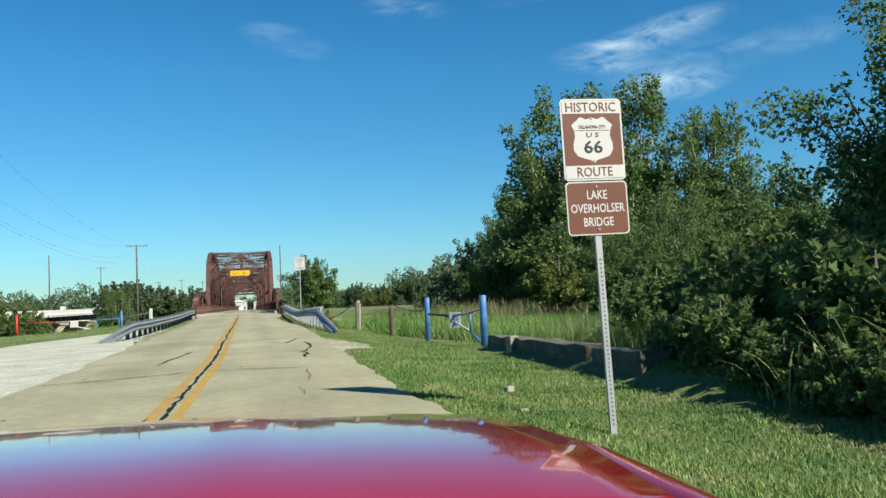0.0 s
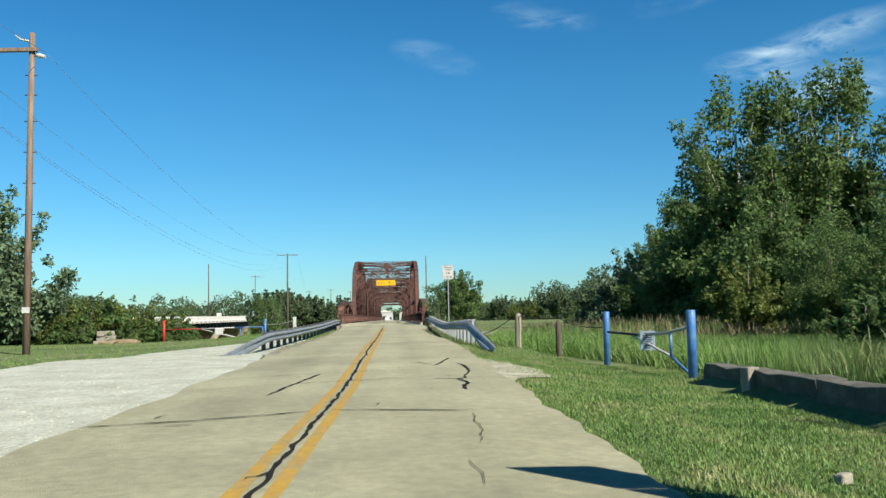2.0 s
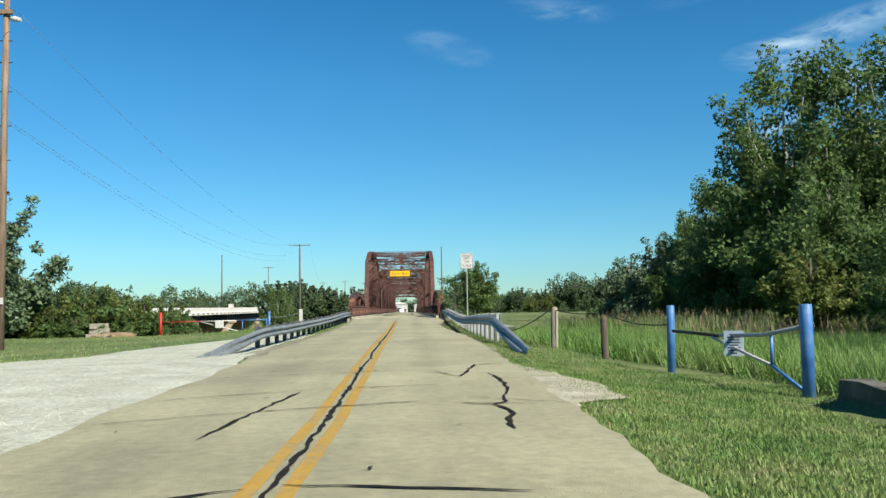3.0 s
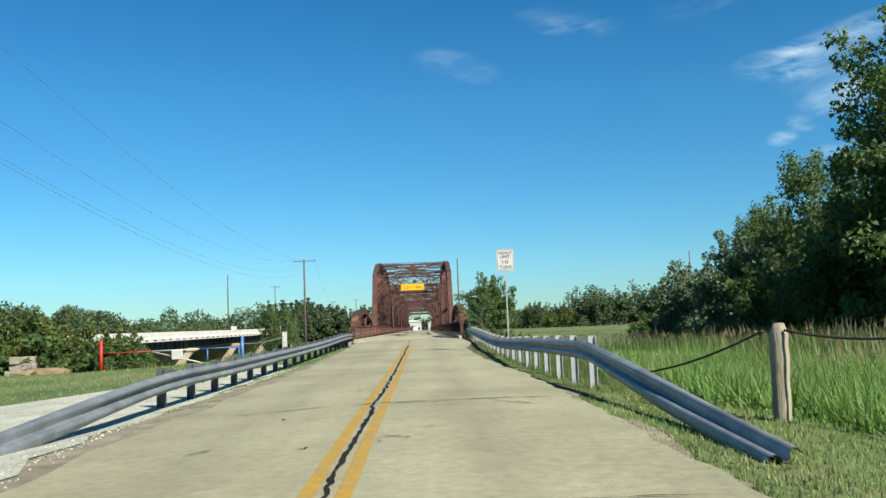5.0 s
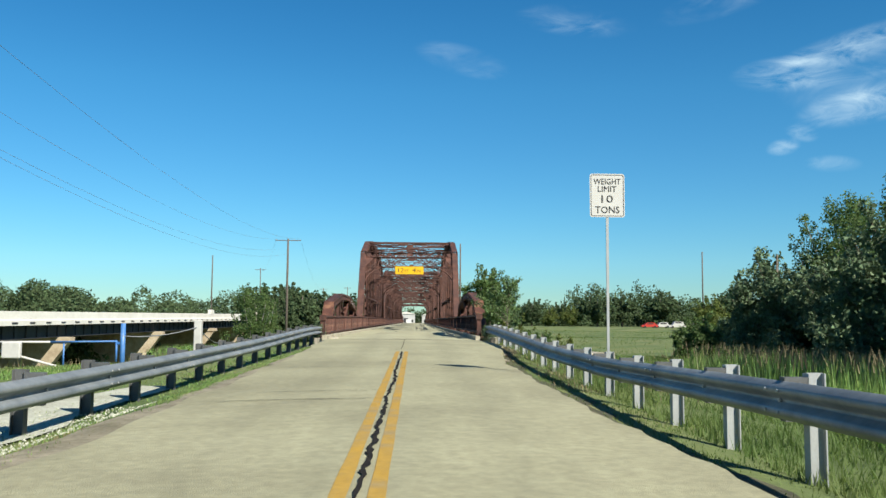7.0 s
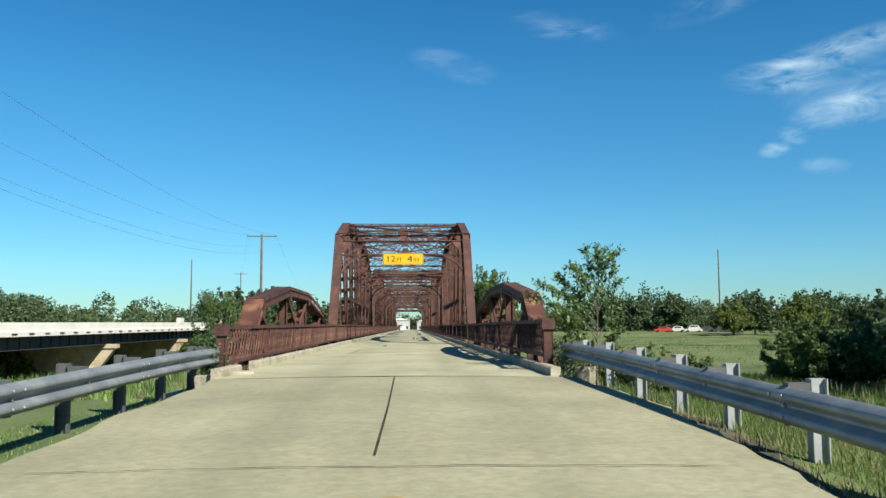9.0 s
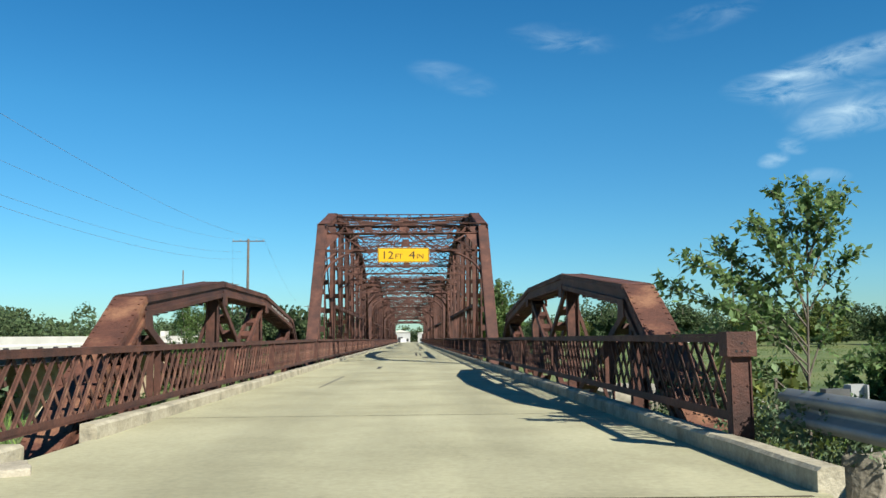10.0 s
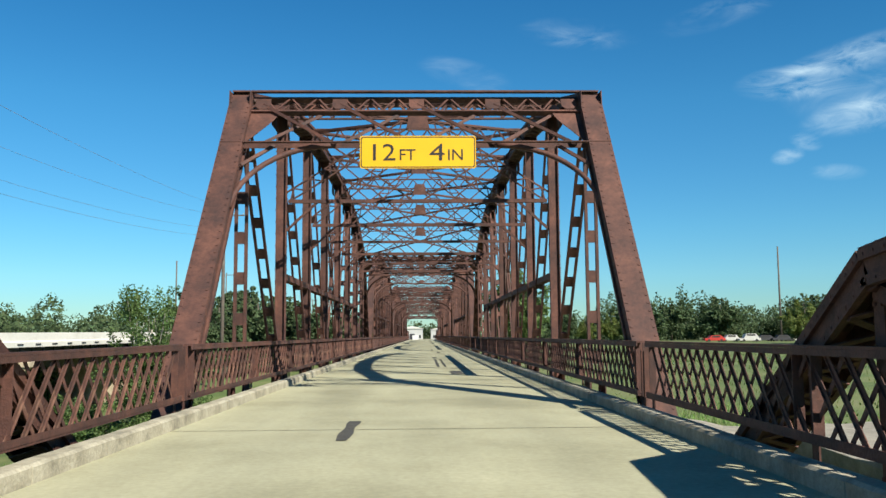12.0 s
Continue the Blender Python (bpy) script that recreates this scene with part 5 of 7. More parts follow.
for k, (x, y, r) in enumerate([(-3.2, 71.6, 0.34), (-2.95, 72.6, 0.5), (3.75, 72.3, 0.26)]):
    block("concrete_rubble", x, y, max(float(ground_z(x, y)), 0.1) if x < 0 else 0.15, r * 1.3, r, 0.38, 25 * k, 60 + k, STONE, "broken pale lump of concrete at the bridge end", "rubble", 0.06, "rubble at the bridge end")
for k, (x, y, lx, ly, lz) in enumerate([(10.2, 104.5, 3.6, 8.0, 0.9), (7.4, 108.5, 2.4, 4.0, 0.8), (12.5, 97.5, 2.2, 3.4, 0.8)]):
    block("concrete_slab", x, y, float(ground_z(x, y)) - 0.1, lx, ly, lz, 12 * k, 80 + k, STONE, "old pale concrete slab lying below the bridge", "slab", 0.12, "slabs below the bridge")


# ---------------------------------------------------------------- left side: poles, gate, blocks
def build_utility_pole(x, y, top, r, mat, label, arm=0.0, arm_z=0.5, group="utility poles", turn=0.0):
    g = float(ground_z(x, y))
    t = thing("utility_pole", label, "utility pole", pose(x, y, g), group)
    part("pole", Shape().tube([(0, 0, -0.3), (0, 0, (top - g) * 0.5), (0, 0, top - g)], [r, r * 0.85, r * 0.68], 12), mat, t)
    if arm:
        c, q = math.cos(radians(turn)), math.sin(radians(turn))
        z = top - g - arm_z
        part("crossarm", Shape().bar((-arm * c, -arm * q + 0.12, z), (arm * c, arm * q + 0.12, z), 0.10, 0.12, (0, 1, 0)), mat, t)
        for k in (-0.95, -0.5, 0.5, 0.95):
            part("insulator", Shape().tube([(k * arm * c, k * arm * q + 0.12, z + 0.05), (k * arm * c, k * arm * q + 0.12, z + 0.14), (k * arm * c, k * arm * q + 0.12, z + 0.22)], [0.03, 0.055, 0.03], 8), GALV_POST, t)
    return t


pa = build_utility_pole(-15.2, 45.1, 14.1, 0.17, POLEWOOD, "tall brown wooden utility pole of an H-frame pair")
pb = build_utility_pole(-18.1, 44.6, 13.75, 0.17, POLEWOOD, "tall brown wooden utility pole of an H-frame pair")
for z in (4.5, 6.2, 7.6, 9.0, 10.4, 11.6, 12.5):
    part("step_bolt", Shape().tube([(-0.28, 0, z), (0.28, 0, z)], 0.022, 6), GIRDER, pa)
part("insulator", Shape().tube([(0.1, 0, 13.45), (0.35, -0.02, 13.4), (0.6, -0.03, 13.35)], [0.05, 0.12, 0.07], 8), WHITE, pa, "pale bell insulator")
part("bracket", Shape().tube([(0, 0, 14.05), (-0.5, -0.02, 14.15), (-0.75, -0.02, 14.35)], [0.05, 0.05, 0.03], 8), WHITE, pa, "pale top bracket")
part("notice", plate(rounded(0.34, 0.26, 0.01), 0, 0.01), WHITE, pa, "small white notice on the pole", pose(0.02, -0.185, 1.95, 90, 0, 0))
for z in (11.2, 11.5):
    part("insulator", Shape().tube([(-0.3, 0, z), (0.3, 0, z)], [0.07, 0.07], 8), GIRDER, pb)
solid("pole_crossbeam", Shape().bar((-18.6, 44.7, 13.15), (-14.9, 45.0, 13.3), 0.16, 0.2, (0, 0, 1)), POLEWOOD, "wooden crossbeam joining two utility poles", "crossbeam")
build_utility_pole(-19.05, 168.65, 13.5, 0.2, FARPOLE, "distant utility pole with a crossarm", 1.9, 0.25)
build_utility_pole(-63.8, 310, 21.3, 0.24, FARPOLE, "distant bare utility pole")
build_utility_pole(6.3, 150, 11.3, 0.13, FARPOLE, "thin dark pole beside the bridge")
build_utility_pole(84.5, 287, 22.0, 0.24, FARPOLE, "distant bare utility pole behind trees")
for x, y, top, arm in ((-40, 262, 14.5, 1.4), (-31, 330, 12, 1.2), (-24, 345, 13, 1.2), (-16, 340, 12, 1.2), (-95, 235, 8.5, 1.2), (-12, 360, 13, 0)):
    build_utility_pole(x, y, top, 0.16, FARPOLE, "distant utility pole above the trees", arm, 0.4)
for p, q, d in (((-14.6, 45.1, 13.2), (-17.2, 168.65, 13.5), 3.0), ((-14.6, 45.1, 13.2), (-13.4, -40, 15.0), 2.0), ((-18.5, 44.7, 13.1), (-20.9, 168.65, 13.5), 3.0), ((-18.3, 44.7, 11.2), (-19.9, 168.65, 12.0), 3.2),
                ((-18.0, 44.7, 10.9), (-19.05, 168.65, 11.2), 3.4), ((-18.5, 44.7, 13.1), (-17.5, -40, 14.0), 2.0), ((-17.2, 168.65, 13.5), (-31, 330, 12), 3.0), ((-20.9, 168.65, 13.5), (-40, 262, 14.3), 2.0)):
    solid("power_line", Shape().tube(sag(p, q, d, 24), 0.0085, 5), WIRE, "thin dark overhead power line", "power line", group="power lines")


def build_red_gate():
    t = thing("pipe_gate", "long red, white and blue painted pipe gate at the gravel lot", "gate")
    gr, gb = float(ground_z(-13.42, 60.9)), float(ground_z(-7.1, 60.5))
    part("gate_post", Shape().tube([(-13.42, 60.9, gr - 0.2), (-13.42, 60.9, 1.08)], 0.075, 12), RED, t, "red painted post")
    part("gate_post", Shape().tube([(-7.1, 60.5, gb - 0.3), (-7.1, 60.5, 1.05)], 0.065, 12), BLUE, t, "blue painted post")
    x = lambda u: -13.42 + 6.3 * u
    part("top_bar", Shape().tube([(x(0), 60.9, 0.50), (x(0.37), 60.7, 0.53)], 0.024, 8), RED, t, "red painted pipe")
    part("top_bar", Shape().tube([(x(0.37), 60.7, 0.53), (x(0.70), 60.6, 0.55)], 0.03, 8), WHITE, t, "white painted pipe")
    part("top_bar", Shape().tube([(x(0.70), 60.6, 0.55), (-7.24, 60.5, 0.58)], 0.026, 8), BLUE, t)
    part("brace_bar", Shape().tube([(x(0.37), 60.7, 0.50), (-8.68, 60.6, -0.12)], 0.032, 8), WHITE, t, "white painted pipe")
    part("brace_bar", Shape().tube([(-8.66, 60.6, -0.15), (-8.66, 60.6, 0.55)], 0.024, 8), BLUE, t)
    part("brace_bar", Shape().tube([(-7.26, 60.5, 0.05), (-7.26, 60.5, 0.58)], 0.030, 8), BLUE, t)
    part("hinge", Shape().box(-7.25, -7.1, 60.47, 60.53, 0.50, 0.56), BLUE, t)
    board = part("notice_board", Shape().box(-10.2, -9.71, 60.42, 60.56, 0.12, 0.55), WHITE, t, "white notice board")
    bevel(board, 0.04, 3)
    return t


build_red_gate()
s = Shape().box(-0.10, 0.10, -0.10, 0.10, -0.3, 0.95)
bevel(solid("marker_post", s, WHITE, "square white concrete marker post behind the guard rail", "post", pose(-5.4, 61.5, 0.2)), 0.02)
for k, (x, y, z, lx, ly, lz) in enumerate([(-17.35, 61.9, -0.5, 1.2, 0.8, 0.36), (-17.25, 61.95, -0.14, 1.15, 0.7, 0.32), (-17.3, 61.9, 0.18, 1.05, 0.7, 0.30), (-16.4, 61.2, -0.42, 0.9, 0.6, 0.24)]):
    block("concrete_block", x, y, z, lx, ly, lz, 8 * k, 100 + k, STONE, "pale concrete block stacked near the gate", "concrete block", 0.04, "stacked concrete blocks")
block("dirt_mound", -16.2, 61.5, -0.72, 2.2, 1.3, 0.6, 0, 130, material("bare_brown_dirt", [(0.16, 0.11, 0.065), (0.26, 0.19, 0.11)], 2, 0.95, bump=0.8, fine=0.3), "low mound of bare brown dirt", "mound", 0.25)


solid("fence_cable", Shape().tube(sag((-7.1, 60.44, 0.72), (-5.42, 61.4, 0.95), 0.10, 8), 0.013, 6), WIRE, "grey cable hanging from the blue gate post to a marker post", "cable", group="fence cables")
solid("fence_cable", Shape().tube(sag((-5.42, 61.6, 0.95), (-5.8, 66.0, 0.40), 0.12, 8), 0.013, 6), WIRE, "grey cable hanging from a marker post to a low stake", "cable", group="fence cables")


build_post("wooden_stake", -5.8, 66.0, 0.62, 0.05, WOOD, "short weathered wooden stake on the bank", "stake")


# ---------------------------------------------------------------- the highway bridge on the left
def build_highway_bridge():
    t = thing("highway_bridge", "long white concrete highway bridge with dark steel girders", "bridge")
    # W is widened out of sight so the deck shades the bed below
    X, y0, y1, W = -39.0, 78.0, 256.0, 21.0
    # it climbs a little away from the gate
    t.matrix_basis = Matrix.Translation((0, 121, -0.17)) @ Matrix.Rotation(radians(0.3), 4, "X") @ Matrix.Translation((0, -121, 0))
    part("deck_slab", Shape().box(X - W, X + 0.1, y0, y1, 0.60, 0.95), FASCIA, t)
    for k, xx in enumerate((X, X - W + 0.1)):
        s = Shape().prism([(-0.22, 0.56), (0.2, 0.56), (0.2, 1.05), (0.06, 1.2), (0.02, 2.0), (-0.16, 2.0), (-0.22, 1.05)], y0, y1, lambda a, b, c, xx=xx: (xx + a, c, b))
        part("parapet", s, FASCIA, t, "white concrete parapet")
    for yy in np.arange(y0 + 2, y1, 3.9):
        part("drain_slot", Shape().box(X + 0.18, X + 0.26, yy, yy + 1.15, 0.74, 0.90), GIRDER, t)
    for k in range(9):
        xx = X - 1.0 - k * 2.35
        s = Shape()
        s.box(xx - 0.03, xx + 0.03, y0, y1, -0.80, 0.59)
        s.box(xx - 0.25, xx + 0.25, y0, y1, -0.86, -0.80)
        if k == 0:
            for yy in np.arange(y0 + 1, y1, 2.6):
                s.box(xx + 0.03, xx + 0.2, yy - 0.02, yy + 0.02, -0.79, 0.58)
        part("girder", s, GIRDER_LIT if k == 0 else GIRDER, t)
    # hammerhead piers: a cap on a wall whose flanks slope in below it
    for yy in (101.5, 137.0, 172.3, 207.6, 242.9):
        cap = Shape().box(X - W - 0.5, X + 0.55, yy - 0.75, yy + 0.75, -1.42, -0.87)
        bevel(part("pier_cap", cap, PIER, t), 0.04)
        s = Shape().prism([(0.28, -1.43), (-2.5, -5.2), (-2.9, -9.0), (-18.0, -9.0), (-18.4, -5.2), (-21.2, -1.43)], yy - 0.55, yy + 0.55, lambda a, b, c: (X + a, c, b))
        part("pier_wall", s, PIER, t)
    part("utility_box", Shape().box(X - 0.6, X + 0.1, 205.0, 207.2, 1.9, 2.75), FASCIA, t, "white box standing on the parapet")
    return t


build_highway_bridge()

# ---------------------------------------------------------------- plants
def leaves(rs, centres, radii, count, size, flat=0.5, shell=0.25, tail=0.2):
    """Corners of leaf-shaped faces scattered through clumps, as an array (count, 3, 3)."""
    n = len(centres)
    w = radii[:, 0] * radii[:, 1]
    pick = rs.choice(n, count, p=w / w.sum())
    d = rs.normal(size=(count, 3))
    d /= np.linalg.norm(d, axis=1, keepdims=True)
    r = (shell + (1 - shell) * rs.random(count) ** 0.7) * (1 + tail * np.minimum(np.abs(rs.normal(size=count)), 1.6))
    c = centres[pick] + d * radii[pick] * r[:, None]
    nrm = d * 0.3 + rs.normal(size=(count, 3)) * 0.9 + np.array([0, 0, flat])
    nrm /= np.linalg.norm(nrm, axis=1, keepdims=True)
    a = np.cross(nrm, rs.normal(size=(count, 3)))
    a /= np.linalg.norm(a, axis=1, keepdims=True)
    b = np.cross(nrm, a)
    s = size * rs.uniform(0.6, 1.3, size=(count, 1))
    return np.stack([c - a * s * 0.62, c + a * s * 0.42 + b * s * 0.40, c + a * s * 0.30 - b * s * 0.44], 1)


def build_tree(name, seed, height, width, leaf, count, mat, label, clumps=46, lean=0.0, bark=BARK, skirt=0.12, spike=0.0, taper=0.62):
    """A tree about the origin: tapered trunk and limbs, and a ragged crown of small leaves in clumps."""
    rs = np.random.RandomState(seed)
    rr = random.Random(seed)
    t = thing(name, label, "tree")
    H, R = height, width / 2
    z0 = H * skirt
    cs, rad, limbs = [], [], []
    # leaders fan out from the trunk; sprays of leaves sit along each of them
    leaders = max(7, int(clumps / 3.4))
    for i in range(leaders):
        ang = 2.4 * i + rs.uniform(-0.5, 0.5)
        out = R * 0.92 * math.sqrt((i + 0.5) / leaders) * rs.uniform(0.8, 1.08)
        tip = z0 + (H - z0) * (1 - taper * (out / R) ** 2.2) * rs.uniform(0.78, 1.0)
        base = Vector((lean * 0.3, 0, max(0.1 * H, 0.30 * tip * rs.uniform(0.6, 1.2))))
        top = Vector((out * math.cos(ang) + lean, out * math.sin(ang), tip))
        bow = Vector((rs.uniform(-1, 1), rs.uniform(-1, 1), -0.6)) * 0.10 * R
        pts = [base.lerp(top, f) + bow * (4 * f * (1 - f)) for f in (0, 0.25, 0.5, 0.75, 1.0)]
        limbs.append(pts)
        for j in range(9):
            f = 0.22 + 0.78 * j / 8
            p = base.lerp(top, f) + bow * (4 * f * (1 - f))
            k = R * (0.205 - 0.135 * f) * rs.uniform(0.75, 1.25)
            jit = R * 0.17 * (1.15 - f)
            cs.append((p.x + rs.uniform(-jit, jit), p.y + rs.uniform(-jit, jit), min(p.z + rs.uniform(-jit, jit) * 0.8, H - k * 0.4)))
            rad.append((k * rs.uniform(0.8, 1.35), k * rs.uniform(0.8, 1.35), k * rs.uniform(0.8, 1.3)))
    # low skirts that hide the foot of the crown
    for i in range(clumps):
        u = rs.random() * 0.62
        ang, q = rs.random() * 2 * math.pi, math.sqrt(rs.random()) * R * (math.sin(math.pi * (0.22 + 0.70 * u)) ** 0.75) * rs.uniform(0.7, 1.05)
        k = rs.uniform(0.08, 0.19) * R
        cs.append((q * math.cos(ang) + lean * u, q * math.sin(ang), z0 + (H - z0) * u))
        rad.append((k * rs.uniform(0.7, 1.5), k * rs.uniform(0.7, 1.5), k * rs.uniform(0.5, 1.1)))
    for i in range(int(spike)):
        ang = rs.random() * 2 * math.pi
        q = rs.uniform(0.1, 0.55) * R
        k = rs.uniform(0.10, 0.15) * R
        for j in range(3):
            cs.append((q * math.cos(ang) + lean, q * math.sin(ang), H - k * 0.8 - j * k * 1.4))
            rad.append((k * (0.8 + 0.25 * j), k * (0.8 + 0.25 * j), k * 1.2))
    cs, rad = np.array(cs), np.array(rad)
    part("crown", fast_mesh("crown", leaves(rs, cs, rad, count, leaf), 3, mat), None, t)
    s = Shape()
    r0 = 0.022 * H + 0.03
    pts = [(0, 0, -0.3), (0.05 * R * rr.uniform(-1, 1), 0.05 * R * rr.uniform(-1, 1), H * 0.22), (lean * 0.4, 0.06 * R * rr.uniform(-1, 1), H * 0.5), (lean * 0.8, 0, H * 0.8)]
    s.tube(pts, [r0, r0 * 0.8, r0 * 0.5, r0 * 0.15], 9)
    for pts in limbs:
        s.tube(pts, [r0 * 0.36, r0 * 0.28, r0 * 0.20, r0 * 0.12, r0 * 0.05], 6, False)
    part("trunk", s, bark, t)
    return t


def stand(tree, x, y, turn=0.0, k=1.0, first=False):
    z = float(ground_z(x, y))
    m = Matrix.Translation((x, y, z)) @ Matrix.Rotation(radians(turn), 4, "Z")
    ob = tree if first else copy_thing(tree, m)
    ob.matrix_basis = m @ Matrix.Diagonal((k, k, k, 1))
    return ob


cottonwood = build_tree("cottonwood_tree", 3, 16.0, 11.5, 0.235, 38000, LEAF_A, "tall dark green cottonwood tree with ragged upright tops", 64, spike=7, skirt=0.04, taper=0.36, bark=PALEBARK)
stand(cottonwood, 24.2, 51.5, 20, 0.93, True)
for x, y, turn, k in ((20.4, 53.2, 70, 0.92), (28.6, 49.0, 140, 0.80), (22.0, 66.5, 190, 0.68), (23.6, 76.0, 300, 0.60), (26.5, 85.0, 30, 0.58), (28.0, 92.0, 100, 0.68), (27.0, 61.0, 80, 0.72), (29.0, 66.0, 200, 0.75), (31.0, 75.0, 300, 0.86)):
    stand(cottonwood, x, y, turn, k)
stand(cottonwood, -20.5, 152.0, 260, 0.80)
round_tree = build_tree("round_tree", 11, 9.5, 9.5, 0.215, 26000, LEAF_B, "broad dark green leafy tree at the edge of the field", 52, skirt=0.02)
stand(round_tree, 19.0, 46.0, 0, 0.85, True)
for x, y, turn, k in ((19.6, 59.0, 70, 0.94), (18.5, 64.0, 160, 0.66), (21.0, 70.0, 230, 0.66), (23.0, 80.0, 300, 0.62), (25.0, 88.0, 40, 0.66), (23.8, 93.0, 120, 0.62), (27.5, 97.0, 200, 0.4), (30, 86, 280, 0.9),
                      (20.5, 37.0, 330, 0.72), (19.5, 29.0, 100, 0.66), (30, 103, 77, 0.4), (23.5, 103.0, 10, 0.25)):
    stand(round_tree, x, y, turn, k)
near_tree = build_tree("leafy_tree", 17, 7.6, 7.2, 0.112, 42000, LEAF_A, "leafy green tree overhanging the weeds", 60, skirt=0.03, spike=4)
stand(near_tree, 13.6, 14.5, 40, 0.98, True)
# those before y 12 stand out of view, added to shade the weeds
for x, y, turn, k in ((17.5, 20.5, 130, 0.80), (14.5, 27.5, 210, 0.62), (12.7, 3.8, 300, 0.92), (11.9, 8.0, 45, 0.95), (13.4, 11.2, 200, 1.0), (15.5, 8.4, 20, 0.9), (17.0, -1.0, 100, 1.1), (18.5, 12.0, 60, 1.1), (15.8, 34.5, 0, 0.6)):
    stand(near_tree, x, y, turn, k)
light_bush = build_tree("light_green_bush", 23, 4.2, 4.6, 0.17, 12000, LEAF_C, "light green leafy bush before darker trees", 34, skirt=0.0)
stand(light_bush, 15.2, 40.0, 0, 0.9, True)
for x, y, turn, k in ((16.5, 25.0, 90, 0.8), (22.5, 97.0, 200, 0.6), (22.0, 92.5, 20, 0.7), (-15.4, 65.4, 240, 0.58), (16.6, 75, 10, 0.4), (5.6, 74.6, 70, 0.5), (6.8, 76.5, 170, 0.62), (5.1, 77.0, 20, 0.80)):
    stand(light_bush, x, y, turn, k)
weed_shrub = build_tree("weedy_shrub", 91, 1.7, 2.3, 0.128, 4100, LEAF_B, "low tangled green shrub in the weeds under the trees", 34, skirt=0.0)
stand(weed_shrub, 7.6, 15.2, 0, 0.75, True)
rng = random.Random(15)
for k in range(24):
    y = 8.5 + k * 0.72
    x = (8.6 if y < 13.5 else 10.6) + rng.uniform(0, 1.2) + (1.4 if k % 2 else 0.0)
    stand(weed_shrub, x, y, rng.uniform(0, 360), rng.uniform(0.7, 1.25))
for k in range(12):
    y = 6.4 + k * 0.62
    stand(weed_shrub, float(np.interp(y, [6, 9.5, 11, 13, 16], [6.7, 6.45, 6.55, 7.0, 7.7])) + rng.uniform(-0.1, 0.2), y, rng.uniform(0, 360), rng.uniform(0.42, 0.65))
    stand(weed_shrub, float(np.interp(y, [6, 10, 16], [7.9, 7.7, 8.7])) + rng.uniform(-0.2, 0.3), y + 0.3, rng.uniform(0, 360), rng.uniform(0.8, 1.15))
for x, y, turn, k in ((8.7, 8.6, 10, 0.42), (9.2, 11.2, 70, 0.50), (9.7, 13.4, 130, 0.52), (11.6, 16.2, 200, 0.55), (12.1, 18.8, 260, 0.55), (12.3, 21.6, 320, 0.6), (12.4, 24.6, 50, 0.6), (11.4, 10.0, 80, 0.7), (12.0, 13.2, 170, 0.75), (12.8, 17.0, 250, 0.75), (13.6, 20.6, 10, 0.8)):
    stand(weed_shrub, x, y, turn, k * 2.3)
for x, y, k in ((20.8, 101.0, 0.9), (21.4, 104.5, 0.8), (5.0, 73.2, 0.9), (5.6, 72.0, 0.7), (-14.6, 62.4, 0.7), (-15.9, 62.9, 0.9), (-12.6, 62.0, 0.4), (-18.6, 61.8, 0.9), (-20.2, 62.4, 1.1), (-13.6, 62.0, 0.5)):
    stand(weed_shrub, x, y, x * 77, k)
grey_tree = build_tree("grey_green_tree", 29, 9.8, 8.8, 0.215, 31000, LEAF_D, "grey-green leafy tree with a rounded crown", 50, skirt=0.03)
stand(grey_tree, -24.4, 60.5, 0, 1.2, True)
for x, y, turn, k in ((-29, 56, 90, 1.1), (-34, 66, 200, 0.9), (-27.5, 68, 20, 0.72), (19.7, 82.5, 40, 0.82), (22.6, 89.5, 150, 0.76), (24.6, 98.5, 250, 0.5), (19.9, 75.0, 300, 0.74), (22.6, 73.0, 10, 0.8), (18.6, 68.5, 100, 0.82)):
    stand(grey_tree, x, y, turn, k)
bush = build_tree("bush", 37, 3.8, 5.0, 0.20, 10000, LEAF_B, "dense dark green bush", 36, skirt=0.0)
stand(bush, -19.5, 66.5, 0, 0.9, True)
for x, y, turn, k in ((-22.5, 70, 60, 1.0), (-18.8, 71.0, 120, 0.8), (-26, 75, 270, 1.0), (-23.5, 79, 20, 0.9), (-31, 82, 100, 1.0), (-31, 91, 210, 0.9), (-16.6, 64.6, 90, 0.62), (-19.0, 64.0, 10, 0.8), (-17.6, 67.5, 33, 0.8), (-34, 99, 10, 0.9), (21.4, 99.0, 40, 0.9), (22.6, 103.0, 140, 1.05), (24.6, 100.0, 240, 0.95), (23.6, 107.0, 20, 0.9)):
    stand(bush, x, y, turn, k)
# dark bushes added to cover bright ground where the void should look black
for x, y, turn, k in ((-20.5, 146, 10, 0.85), (-23.0, 150, 80, 1.0), (-25.5, 154, 150, 1.0), (-28.0, 158, 220, 1.05), (-30.5, 163, 290, 1.1), (-18.0, 143, 330, 0.8), (-33.0, 168, 30, 1.1)):
    stand(bush, x, y, turn, k)
